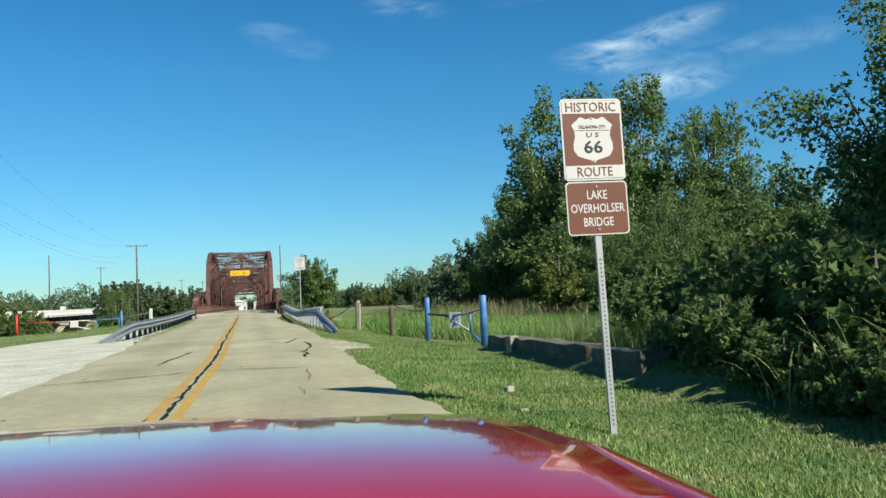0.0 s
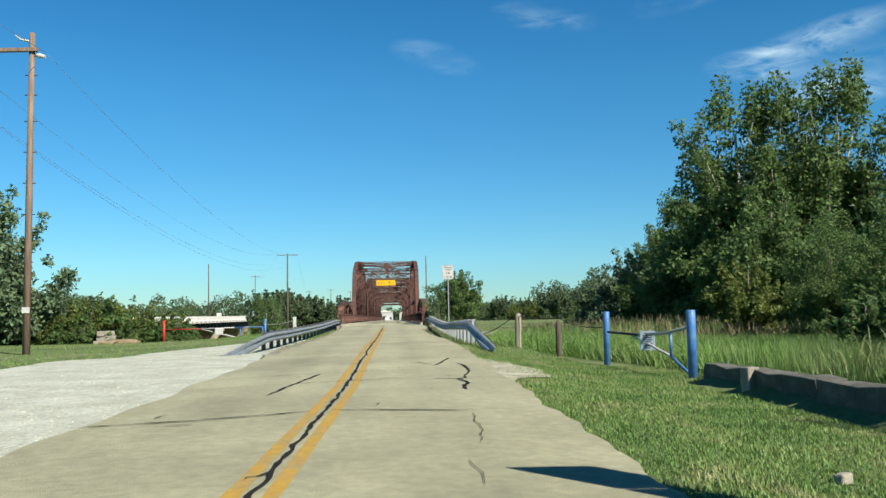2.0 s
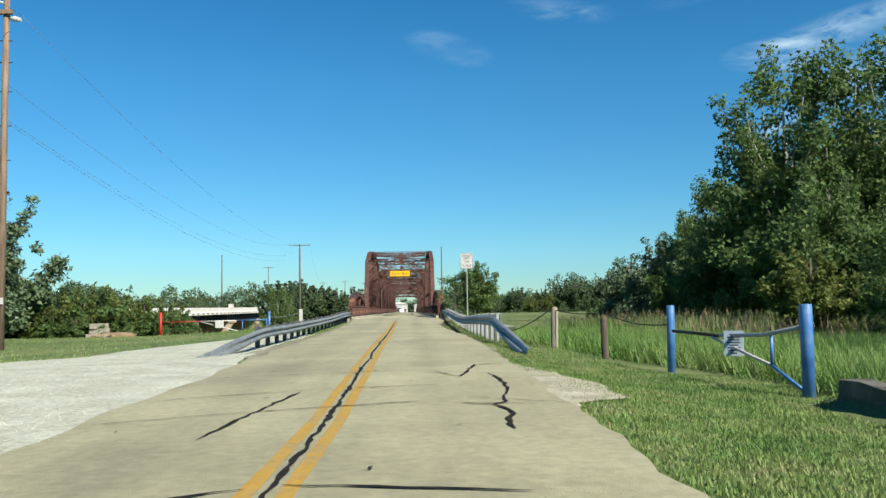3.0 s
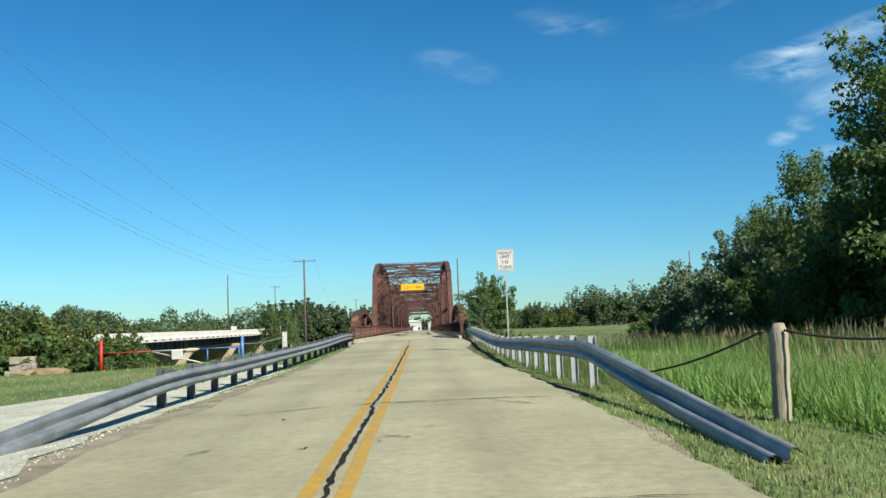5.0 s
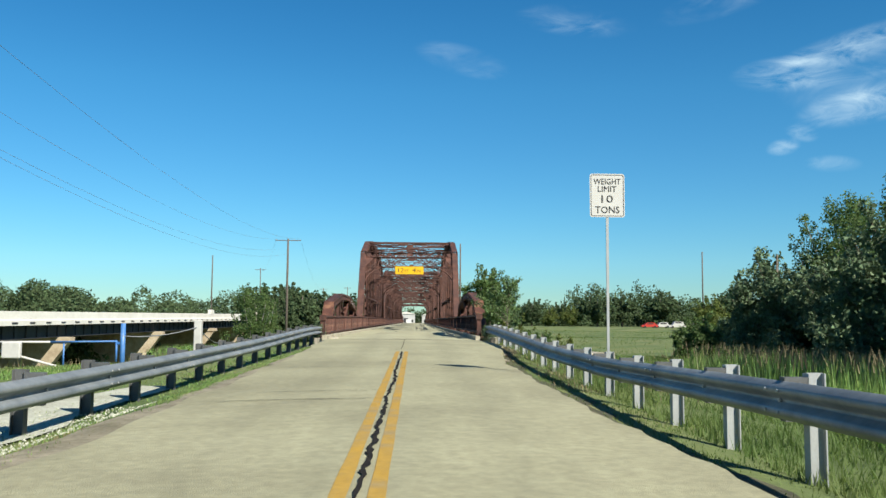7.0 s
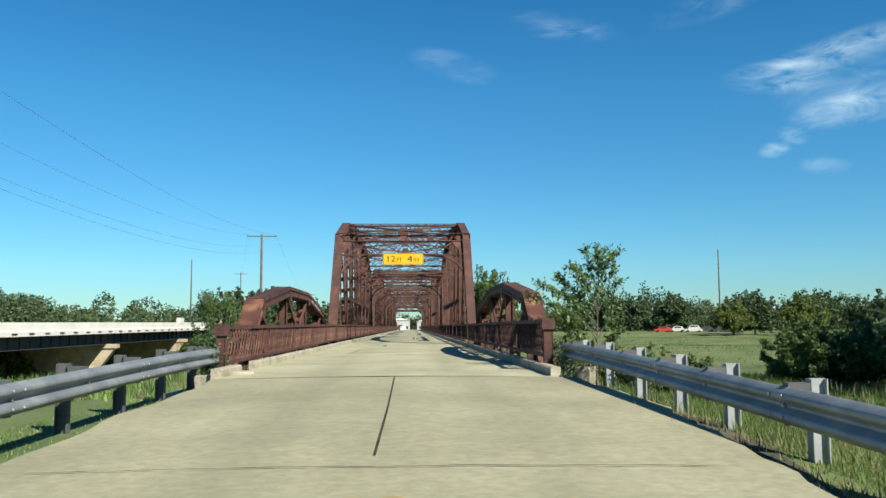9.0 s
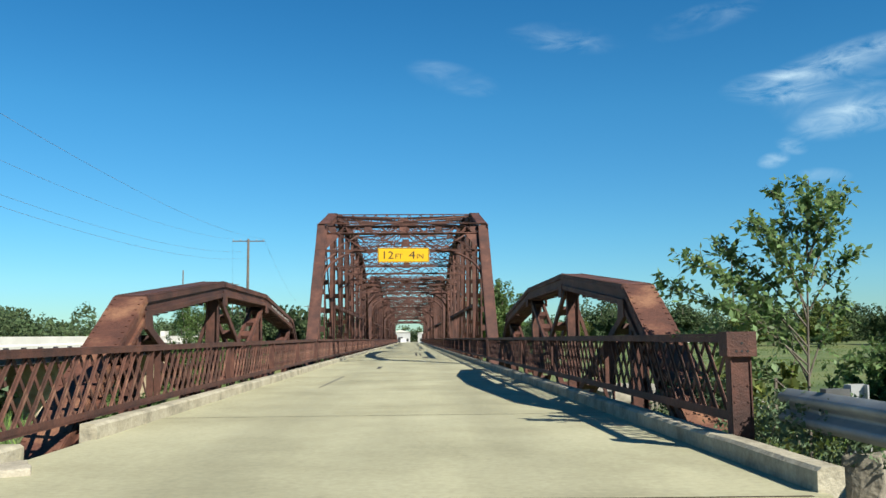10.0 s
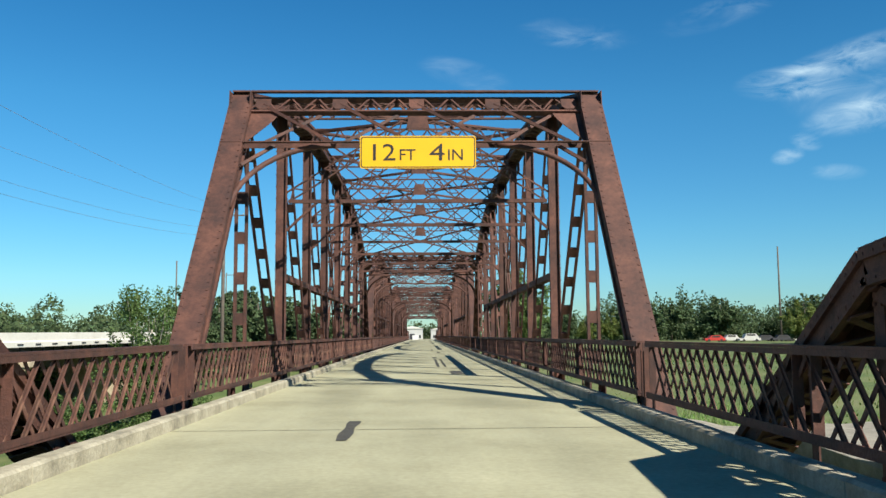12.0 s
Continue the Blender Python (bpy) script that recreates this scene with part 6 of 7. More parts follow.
# thicket along the edge of the bank behind the gate; each bush reaches up to the height given
for tree, nominal, x, y, top, turn in ((weed_shrub, 1.7, -12.5, 62.7, 0.95, 40), (weed_shrub, 1.7, -13.2, 63.2, 1.5, 120), (light_bush, 4.2, -13.9, 63.8, 1.9, 200), (weed_shrub, 1.7, -14.4, 62.6, 1.25, 260),
                                       (light_bush, 4.2, -15.2, 63.6, 2.15, 330), (weed_shrub, 1.7, -15.8, 62.8, 1.35, 10), (light_bush, 4.2, -16.6, 64.2, 2.7, 70), (bush, 3.8, -17.9, 64.4, 2.9, 150),
                                       (light_bush, 4.2, -18.8, 63.6, 2.9, 15), (bush, 3.8, -20.4, 64.0, 2.70, 290), (light_bush, 4.2, -21.6, 62.8, 2.90, 110), (bush, 3.8, -23.2, 64.5, 3.20, 30)):
    stand(tree, x, y, turn, (top - float(ground_z(x, y))) / nominal * 1.03)
mid_tree = build_tree("field_tree", 43, 11.4, 9.6, 0.47, 8600, LEAF_FAR, "rounded green tree beyond the highway bridge", 40, skirt=0.02)
stand(mid_tree, -24.0, 190, 0, 0.95, True)
for x, y, turn, k in ((-22, 197, 90, 0.95), (-20.5, 192, 180, 0.85), (-16.5, 199, 30, 0.8), (-25, 206, 240, 1.05), (-12.5, 210, 300, 0.7), (-26, 217, 60, 1.05), (-26.5, 188, 10, 1.0), (-23, 184, 70, 0.85), (-19, 186, 140, 0.9), (-15.5, 188, 200, 0.85), (-21, 179, 290, 0.75), (-10.5, 226, 120, 0.75), (-9.5, 250, 200, 0.9), (-19.0, 206, 75, 0.9), (-18.5, 190, 140, 0.75), (-14, 196, 210, 0.75), (-12, 220, 30, 0.85)):
    stand(mid_tree, x, y, turn, k)
big_far = build_tree("shade_tree", 51, 17.5, 17.5, 0.5, 24000, LEAF_A, "large rounded shade tree beyond the bridge", 60, skirt=0.08)
stand(big_far, 21.5, 282, 0, 1.1, True)
far_tree = build_tree("far_tree", 57, 12.0, 12.5, 0.70, 4800, LEAF_FAR, "distant dark green tree across the field", 40, skirt=0.10)
stand(far_tree, 40, 330, 0, 0.8, True)
rng = random.Random(33)
for k in range(26):
    stand(far_tree, 62 + k * 5.2 + rng.uniform(-2, 2), 372 - k * 4.2 + rng.uniform(-8, 8), rng.uniform(0, 360), rng.uniform(0.55, 0.95))
for x, y, k in ((52, 345, 0.85), (60, 318, 0.95), (71, 330, 1.1), (80, 315, 1.05), (88, 340, 1.2), (96, 300, 1.05), (110, 330, 1.2), (122, 310, 1.1), (134, 325, 1.15), (148, 300, 1.2), (160, 335, 1.3), (66, 360, 1.2),
                (100, 270, 0.95), (112, 262, 0.9), (126, 255, 1.0), (140, 262, 0.9), (84, 262, 1.0), (46, 372, 1.0), (33, 380, 1.0), (175, 290, 1.2), (190, 310, 1.2)):
    stand(far_tree, x, y, rng.uniform(0, 360), k)
yellow_far = build_tree("far_tree", 61, 9.5, 10.5, 0.42, 12000, LEAF_C, "distant yellowing tree across the field", 36, skirt=0.10)
stand(yellow_far, 52, 322, 0, 0.8, True)
for x, y, k in ((44, 318, 0.7), (76, 255, 1.0), (90, 250, 1.1), (116, 300, 1.1), (30, 340, 0.8)):
    stand(yellow_far, x, y, rng.uniform(0, 360), k)


def build_woods(name, xs, y, h, seed, mat, label, depth=30, n=7000, leaf=1.1):
    rs = np.random.RandomState(seed)
    m = int((xs[1] - xs[0]) / 1.5)
    cs = np.stack([rs.uniform(xs[0], xs[1], m), y + rs.uniform(0, depth, m), np.zeros(m)], 1)
    hh = h * (0.72 + 0.16 * np.sin(cs[:, 0] * 0.045 + seed) + 0.10 * np.sin(cs[:, 0] * 0.19 + 2 * seed) + rs.uniform(-0.2, 0.22, m))
    cen = np.stack([cs[:, 0], cs[:, 1], hh * 0.55 - 1], 1)
    rad = np.stack([rs.uniform(2.2, 5, m), rs.uniform(2.2, 5, m), hh * 0.48 + 0.6], 1)
    ob = new(name, fast_mesh(name, leaves(rs, cen, rad, n, leaf, 0.3, 0.55, 0.04), 3, mat))
    return tagged(ob, label, "trees", kind="stuff")


build_woods("far_woods", (-330, -30), 330, 13, 3, LEAF_FAR, "dark green woods across the valley", 40, 50000, 0.75)
build_woods("far_woods", (-30, 10), 395, 8, 4, LEAF_FAR, "dark green woods beyond the end of the bridge", 30, 9000, 0.75)
build_woods("far_woods", (62, 360), 360, 17, 5, LEAF_FAR, "dark green woods behind the field", 40, 66000, 0.85)
build_woods("far_woods", (14, 66), 372, 11.5, 8, LEAF_FAR, "lower green woods behind the field", 30, 12000, 0.7)
build_woods("far_woods", (22, 200), 338, 7.5, 9, LEAF_FAR, "low dark green brush at the edge of the field", 20, 26000, 0.6)
build_woods("far_woods", (-165, -55), 200, 9.0, 6, LEAF_FAR, "bushy green woods behind the highway bridge", 60, 64000, 0.6)
build_woods("far_woods", (-330, -120), 240, 13, 7, LEAF_FAR, "green woods beyond the highway bridge", 60, 34000, 0.7)


def build_backdrop_brush():
    """Dense brush on the river bed, added as a dark backdrop under the highway bridge."""
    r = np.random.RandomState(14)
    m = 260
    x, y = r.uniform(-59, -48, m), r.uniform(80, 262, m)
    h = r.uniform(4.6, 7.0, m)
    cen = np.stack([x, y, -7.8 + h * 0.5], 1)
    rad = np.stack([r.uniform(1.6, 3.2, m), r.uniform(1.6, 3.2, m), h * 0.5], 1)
    return tagged(new("river_brush", fast_mesh("river_brush", leaves(r, cen, rad, 30000, 0.7, 0.3, 0.5, 0.04), 3, LEAF_FAR)), "dark backdrop brush added under the highway bridge", "bushes", kind="stuff")


build_backdrop_brush()


# sapling growing beside the end of the railing
def build_sapling():
    """A slender stem with arching limbs, each set with short sprays of hanging leaves."""
    rs = np.random.RandomState(71)
    rr = random.Random(4)
    x0, y0 = 4.50, 74.8
    g = float(ground_z(x0, y0))
    t = thing("sapling", "young leafy green sapling growing beside the railing", "tree", pose(x0, y0, g))
    s = Shape()
    out = []
    # each limb: where it leaves the stem, and its tip
    limbs = [((0.0, 0.0, 0.0), (0.12, 0.0, 3.10), 1.0), ((0.05, 0, 2.2), (0.52, 0.1, 2.95), 0.8), ((0.04, 0, 2.0), (-0.22, 0.1, 2.98), 0.8), ((0.03, 0, 1.7), (-0.55, -0.1, 2.62), 1.0), ((0.03, 0, 1.5), (-0.85, 0.2, 2.38), 1.0),
             ((0.02, 0, 1.3), (-1.30, -0.1, 2.24), 0.8), ((0.02, 0, 1.1), (-1.52, 0.15, 1.96), 0.8), ((0.02, 0, 1.0), (-0.95, -0.3, 1.75), 0.9), ((0.06, 0, 1.7), (0.50, -0.1, 2.26), 0.9), ((0.08, 0, 2.0), (0.46, 0.2, 2.52), 0.6),
             ((0.02, 0, 0.9), (-0.45, 0.3, 1.95), 0.9), ((0.02, 0, 1.0), (0.55, 0.3, 1.75), 0.8), ((0.06, 0, 2.3), (0.0, -0.2, 2.85), 0.8), ((0.06, 0, 2.2), (0.28, -0.2, 2.8), 0.8), ((0.02, 0, 0.6), (-1.15, 0.3, 1.45), 1.0), ((0.02, 0, 0.5), (0.40, -0.3, 1.2), 0.9),
             ((0.02, 0, 1.6), (-0.35, -0.25, 2.40), 1.0), ((0.02, 0, 1.2), (-0.75, 0.0, 2.05), 1.0)]
    for a, b, thick in limbs:
        a, b = Vector(a), Vector(b)
        a.z, b.z = max(a.z - g if a.z else 0.0, 0.0), b.z - g
        arch = Vector((0, 0, 0.10 * (b - a).length)) if a.z else Vector((-0.05, 0, 0))
        pts = [a.lerp(b, i / 8) + arch * (4 * (i / 8) * (1 - i / 8)) for i in range(9)]
        r0 = 0.026 if not a.z else 0.011
        s.tube(pts, [r0 * (1 - 0.85 * i / 8) for i in range(9)], 6, False)
        n = int(27 * thick * max(0.8, (b - a).length)) if a.z else 26
        for i in range(n):
            u = (0.28 if a.z else 0.72) + (0.72 if a.z else 0.28) * i / (n - 1)
            k = min(7, int(u * 8))
            p = pts[k].lerp(pts[k + 1], u * 8 - k)
            along = (b - a).normalized()
            tip = p + (along * rr.uniform(0.05, 0.22) + Vector((rr.uniform(-0.22, 0.22), rr.uniform(-0.22, 0.22), rr.uniform(-0.16, 0.14)))) * (1.25 - 0.5 * u)
            s.tube([p, tip], [0.003, 0.0015], 3, False)
            for j in range(9):
                q = np.array(p.lerp(tip, (j + 1) / 9)) + rs.normal(size=3) * 0.012
                d = np.array(along) * 0.5 + rs.normal(size=3) * 0.6 + np.array([0, 0, -0.45])
                d /= np.linalg.norm(d)
                w = np.cross(d, np.array([0, 0, 1.0]) + rs.normal(size=3) * 0.45)
                w /= np.linalg.norm(w)
                sz = rs.uniform(0.065, 0.115)
                out.append([q, q + d * sz * 0.45 + w * sz * 0.27, q + d * sz, q + d * sz * 0.45 - w * sz * 0.27])
    part("stem", s, BARK, t)
    part("foliage", fast_mesh("foliage", np.array(out), 4, LEAF_YOUNG), None, t)
    return t


build_sapling()


def build_creeper(x, y, w, h, seed):
    r = np.random.RandomState(seed)
    g = max(float(ground_z(x, y)), -0.3)
    n = 8
    cen = np.stack([r.uniform(-w, w, n) * 0.25, r.uniform(-w, w, n), r.uniform(0.1, h, n)], 1)
    rad = np.full((n, 3), 0.24)
    t = thing("creeper", "small-leaved creeper growing over the railing end", "plant", pose(x, y, g), "creepers on the railing")
    part("foliage", fast_mesh("foliage", leaves(r, cen, rad, 2600, 0.045, 0.2, 0.1), 3, LEAF_D), None, t)
    s = Shape()
    for i in range(7):
        s.tube([(0, 0, 0), Vector(cen[i]) * 0.6, cen[i]], [0.010, 0.007, 0.003], 5, False)
    part("stem", s, BARK, t)
    return t


build_creeper(-3.30, 72.9, 0.45, 1.35, 1)
build_creeper(-3.12, 76.0, 0.35, 0.55, 2)
build_creeper(-3.45, 72.3, 0.3, 0.9, 8)
build_creeper(3.45, 73.9, 0.8, 1.4, 3)
build_creeper(3.6, 72.6, 0.5, 0.9, 4)
build_creeper(4.3, 70.8, 0.7, 0.8, 5)
build_creeper(3.55, 75.2, 0.8, 1.3, 6)
build_creeper(3.55, 76.4, 0.6, 0.9, 7)


# ---------------------------------------------------------------- grass
def blades(rs, x, y, height, width, bend, mat, name, label, lift=0.0, keep=None):
    """Single bent blades at the places given."""
    z = ground_z(x, y) + lift
    n = len(x)
    ang = rs.random(n) * 2 * math.pi
    h = height * rs.uniform(0.55, 1.25, n)
    lean = np.stack([np.cos(ang), np.sin(ang)], 1) * (bend * h * rs.uniform(0.2, 1.0, n))[:, None]
    wd = width * rs.uniform(0.7, 1.3, n)
    sx, sy = -np.sin(ang) * wd, np.cos(ang) * wd
    b0 = np.stack([x - sx, y - sy, z], 1)
    b1 = np.stack([x + sx, y + sy, z], 1)
    tip = np.stack([x + lean[:, 0], y + lean[:, 1], z + h], 1)
    v = np.stack([b0, b1, tip], 1)
    ob = new(name, fast_mesh(name, v, 3, mat))
    return tagged(ob, label, "grass", kind="stuff")


rs = np.random.RandomState(5)


def field(n, x0, x1, y0, y1, dense=1.0):
    return rs.uniform(x0, x1, n), y0 + (y1 - y0) * rs.random(n) ** dense


def turf(n, x0, x1, y0, y1, h, test=None, dense=1.3, name="mown_grass", label="short mown green grass beside the road", bend=0.7, w=0.006, mat=TURF, lift=0.0):
    x, y = field(n, x0, x1, y0, y1, dense)
    if test is not None:
        k = test(x, y)
        x, y = x[k], y[k]
        lift = lift[k] if hasattr(lift, "__len__") else lift
    return blades(rs, x, y, h, w, bend, mat, name, label, lift)


er = lambda y: np.interp(y, *RIGHT_EDGE) + rs.uniform(-0.13, 0.05, len(y))
patch = lambda x, y: ~((y > 19.0) & (y < 25.2) & (x < np.interp(y, *PATCH_EDGE) + rs.uniform(-0.45, 0.15, len(x)) + 0.2 * np.sin(y * 2.3)))
turf(260000, 2.6, 7.5, 1.0, 26, 0.034, lambda x, y: (x > er(y)) & patch(x, y) & (x < np.where((y > 12.9) & (y < 20.5), 5.8, 7.0)))
clumpy = lambda x, y: (x > er(y) + 0.1) & (x < 6.0) & patch(x, y) & (np.sin(x * 2.3 + y * 1.1) * np.sin(y * 2.7 - x * 1.4) + 0.35 * rs.normal(size=len(x)) > 0.35)
turf(34000, 2.7, 6.0, 1.0, 24, 0.062, clumpy, 1.2, "coarse_grass", "clumps of coarser green grass in the mown verge", 1.1, 0.008)
turf(5000, 2.7, 6.0, 3.0, 30, 0.05, lambda x, y: (x > er(y)) & (np.sin(x * 3.1 - y * 0.9) * np.sin(y * 1.9 + x) + 0.4 * rs.normal(size=len(x)) > 0.45), 1.0, "dry_grass", "scattered straw-coloured dry grass in the mown verge", 1.3, 0.005, SEEDHEAD)
turf(9000, 2.5, 5.8, 23, 32, 0.035, lambda x, y: (x > er(y)) & (x < np.interp(y, [23, 26, 32], [5.2, 5.8, 4.2])) & (np.sin(x * 2.2 + y * 0.7) + 0.6 * rs.normal(size=len(x)) > 0.2), 1.0, "dry_grass", "short dry grass on the turn-in by the gate", 1.1, 0.006, SEEDHEAD)
turf(24000, 2.6, 6.2, 20, 33, 0.05, lambda x, y: (x > er(y) + np.where(y > 38, 0.12, 0.0)) & ~((x < 3.5) & (y > 38) & (rs.random(len(x)) < 0.75)) & patch(x, y) & (x < np.interp(y, [20, 30, 36, 72], [6.2, 5.2, 4.6, 4.4])), 1.1)
turf(42000, 2.6, 5.2, 33, 72, 0.04, lambda x, y: (x > er(y) + 0.05 + rs.uniform(0, 0.45, len(x)) * (y > 34)) & (np.sin(x * 3.7 + y * 0.9) * np.sin(y * 1.9 - x * 1.3) + 0.5 * rs.normal(size=len(x)) > -0.15), 1.0, "verge_grass", "short dark uneven grass under the guard rail", mat=FIELDGRASS)
turf(34000, -24, -3.7, 14, 62, 0.06, lambda x, y: x < np.interp(y, [4, 12, 19, 26, 31, 37, 42, 46, 52, 60], [-4.2, -5.6, -6.5, -7.3, -7.8, -8.0, -7.4, -6.2, -4.6, -4.0]), 1.2, w=0.012)
turf(40000, -4.4, -2.1, 28, 72, 0.045, lambda x, y: (x < np.interp(y, [28, 36, 48, 60, 66, 71.5], [-2.2, -2.3, -2.4, -2.6, -2.9, -3.1])) & (np.sin(x * 3 + y * 0.8) + rs.normal(size=len(x)) * 0.5 > -0.6) & (rs.random(len(x)) > 0.6 * (y < 46)), 1.0,
     "verge_grass", "thin uneven grass along the road shoulder", mat=TURF)
turf(9000, -4.1, -2.15, 28, 47, 0.03, lambda x, y: (x < np.interp(y, [28, 36, 48, 60, 66, 71.5], [-2.15, -2.25, -2.35, -2.55, -2.8, -3.0])) & (np.sin(x * 5 + y * 1.7) + rs.normal(size=len(x)) * 0.6 > 0.0), 1.0,
     "dry_grass", "short straw-coloured dry grass along the shoulder", mat=SEEDHEAD)
turf(9000, 2.75, 4.4, 18.6, 26.5, 0.04, lambda x, y: np.sin(x * 4.1 + y * 1.3) * np.sin(y * 2.3 - x) + 0.35 * rs.normal(size=len(x)) > 0.12, 1.0, "sparse_grass", "sparse dry grass on the bare turn-in")
turf(26000, 3.7, 7.2, 38, 72, 0.17, lambda x, y: np.sin(y * 1.1 + x * 0.7) * np.sin(y * 0.43 + x * 1.9) + 0.5 * rs.normal(size=len(x)) > -0.1, 1.0, "field_weeds", "uneven knee-high weeds beyond the guard rail", 0.9, 0.008, FIELDGRASS)
turf(3500, 5.0, 10.0, 52, 72, 0.34, lambda x, y: np.sin(y * 0.8 + x) + 0.5 * rs.normal(size=len(x)) > 0.4, 1.0, "seed_heads", "dry brown seed heads above the weeds", 0.8, 0.010, SEEDHEAD)
shelf_weeds = lambda x, y: ((y > 65) & (x > -8.4) | (y > 75) | (x < -9.6)) & (np.sin(y * 1.3) * np.sin(x * 1.7) + 0.4 * rs.normal(size=len(x)) > 0.0)
turf(6500, -13.5, -5.2, 60, 88, 0.24, shelf_weeds, 1.0, "bank_weeds", "rough green weeds along the top of the bank", 0.7, 0.010, FIELDGRASS)
turf(5000, -13.5, -5.6, 60, 88, 0.28, shelf_weeds, 1.0, "bank_weeds", "dry straw-coloured weeds along the top of the bank", 0.7, 0.010, SEEDHEAD)
turf(3500, -9.6, -5.0, 58, 66, 0.09, None, 1.0, "bank_weeds", "low rough grass along the top of the bank", 0.7, 0.008, FIELDGRASS)
turf(9000, 3.7, 4.7, 33, 72, 0.13, lambda x, y: np.sin(y * 1.9) * np.sin(y * 0.63 + x) + 0.5 * rs.normal(size=len(x)) > 0.1, 1.0, "roadside_weeds", "uneven green weeds along the foot of the guard rail", 0.9, 0.008, FIELDGRASS)
turf(8000, 3.0, 6.0, 52, 73, 0.09, lambda x, y: np.sin(x * 2.9 + y * 1.1) * np.sin(y * 1.7 - x) + 0.4 * rs.normal(size=len(x)) > 0.15, 1.0, "dry_grass", "short straw-coloured dry grass behind the guard rail", 0.9, 0.008, SEEDHEAD)
tall_edge = lambda y: np.interp(y, [5, 12, 20, 24, 28, 31, 35, 43, 50, 58, 72], [7.2, 6.3, 6.4, 7.0, 6.6, 5.6, 4.9, 4.9, 6.2, 7.0, 5.0])
turf(105000, 4.5, 17, 21, 58, 0.52, lambda x, y: x > tall_edge(y) + rs.uniform(0, 0.5, len(y)), 1.0, "tall_grass", "tall green grass in the field beside the road", 1.35, 0.013, TALLGRASS)
turf(40000, 4.5, 26, 55, 110, 0.36, lambda x, y: x > tall_edge(np.minimum(y, 72)) + rs.uniform(0, 0.4, len(y)), 1.0, "tall_grass", "tall green grass in the field below the bridge", 0.6, 0.012, FIELDGRASS)
rank = lambda x, y: x > np.interp(y, [42, 50, 58, 66, 80], [10.5, 8.6, 8.0, 9.0, 12.0]) + rs.uniform(0, 2.5, len(x))
turf(26000, 8, 21, 42, 84, 1.05, rank, 1.0, "rank_weeds", "tall green weeds before the trees", 0.35, 0.016, TALLGRASS)
turf(6000, 8, 21, 42, 84, 0.30, rank, 1.0, "seed_heads", "dry brown seed heads on the tall weeds before the trees", 0.5, 0.013, SEEDHEAD, rs.uniform(0.75, 1.15, 6000))
turf(34000, 6.0, 11.5, 13.2, 23, 0.5, lambda x, y: x > tall_edge(y) + 0.2 + rs.uniform(0, 0.5, len(y)), 1.0, "tall_weeds", "tall shaded weeds under the trees", 0.8, 0.0045, TALLGRASS)
turf(9000, 8, 24, 34, 66, 0.36, lambda x, y: x > tall_edge(y) + 3.5 + rs.uniform(0, 4, len(x)), 1.0, "seed_heads", "dry brown seed heads above the tall grass", 0.9, 0.012, SEEDHEAD, rs.uniform(0.30, 0.72, 9000))
turf(80000, 8, 130, 62, 260, 0.22, lambda x, y: np.sin(x * 0.31 + y * 0.11) * np.sin(y * 0.17 - x * 0.09) + 0.6 * rs.normal(size=len(x)) > -0.3, 1.5, "field_grass", "green meadow grass in uneven tufts across the field", 1.1, 0.04, FIELDGRASS)
turf(26000, 3.4, 16, 74, 132, 0.34, lambda x, y: np.sin(x * 0.9 + y * 0.4) + 0.8 * rs.normal(size=len(x)) > -0.4, 1.2, "rough_grass", "rough green grass beside the bridge", 0.8, 0.016, TALLGRASS)
turf(14000, -12, -3.4, 74, 120, 0.34, None, 1.2, "rough_grass", "rough green grass beside the bridge", 0.8, 0.016, TALLGRASS)
turf(13000, -60, -4.5, 70, 150, 0.22, None, 1.0, "rough_grass", "rough green grass on the river bank", 0.5, 0.03, TALLGRASS)
turf(9000, -6, 6, 74, 140, 0.3, None, 1.0, "rough_grass", "rough green grass under the bridge", 0.5, 0.02, TALLGRASS)
turf(2600, -9, -6.4, 55, 60, 0.07, None, 1.0, "rough_grass", "rough grass and weeds by the gate", 0.5, 0.012, TALLGRASS)


def scatter_stones(n, seed):
    """Loose crushed stones lying over the gravel lot."""
    r = np.random.RandomState(seed)
    y = r.uniform(5, 50, n)
    a = np.interp(y, [4, 12, 19, 26, 31, 37, 42, 46, 52, 60], [-4.2, -5.6, -6.5, -7.3, -7.8, -8.0, -7.4, -6.2, -5.4, -5.0])
    b = np.interp(y, [4, 12, 20, 26, 31, 36, 60], [-1.6, -1.6, -1.6, -1.8, -2.4, -3.0, -3.0])
    x = a + (b - a) * r.random(n) ** 0.75
    z = ground_z(x, y) + 0.03
    sz = r.uniform(0.008, 0.022, n) * np.where(r.random(n) > 0.96, 2.0, 1.0)
    ang = r.random(n) * 6.28
    c = np.stack([x, y, z], 1)
    P = []
    for k in range(3):
        P.append(c + np.stack([np.cos(ang + k * 2.09) * sz, np.sin(ang + k * 2.09) * sz, -0.01 * np.ones(n)], 1) * r.uniform(0.7, 1.3, (n, 1)))
    top = c + np.stack([r.normal(size=n) * sz * 0.3, r.normal(size=n) * sz * 0.3, sz * r.uniform(0.3, 0.6, n)], 1)
    v = np.stack([np.stack([P[i], P[(i + 1) % 3], top], 1) for i in range(3)], 1)
    return tagged(new("loose_gravel", fast_mesh("loose_gravel", v, 3, GRAVEL)), "loose white crushed stones over the gravel", "gravel", kind="stuff")


scatter_stones(15000, 19)


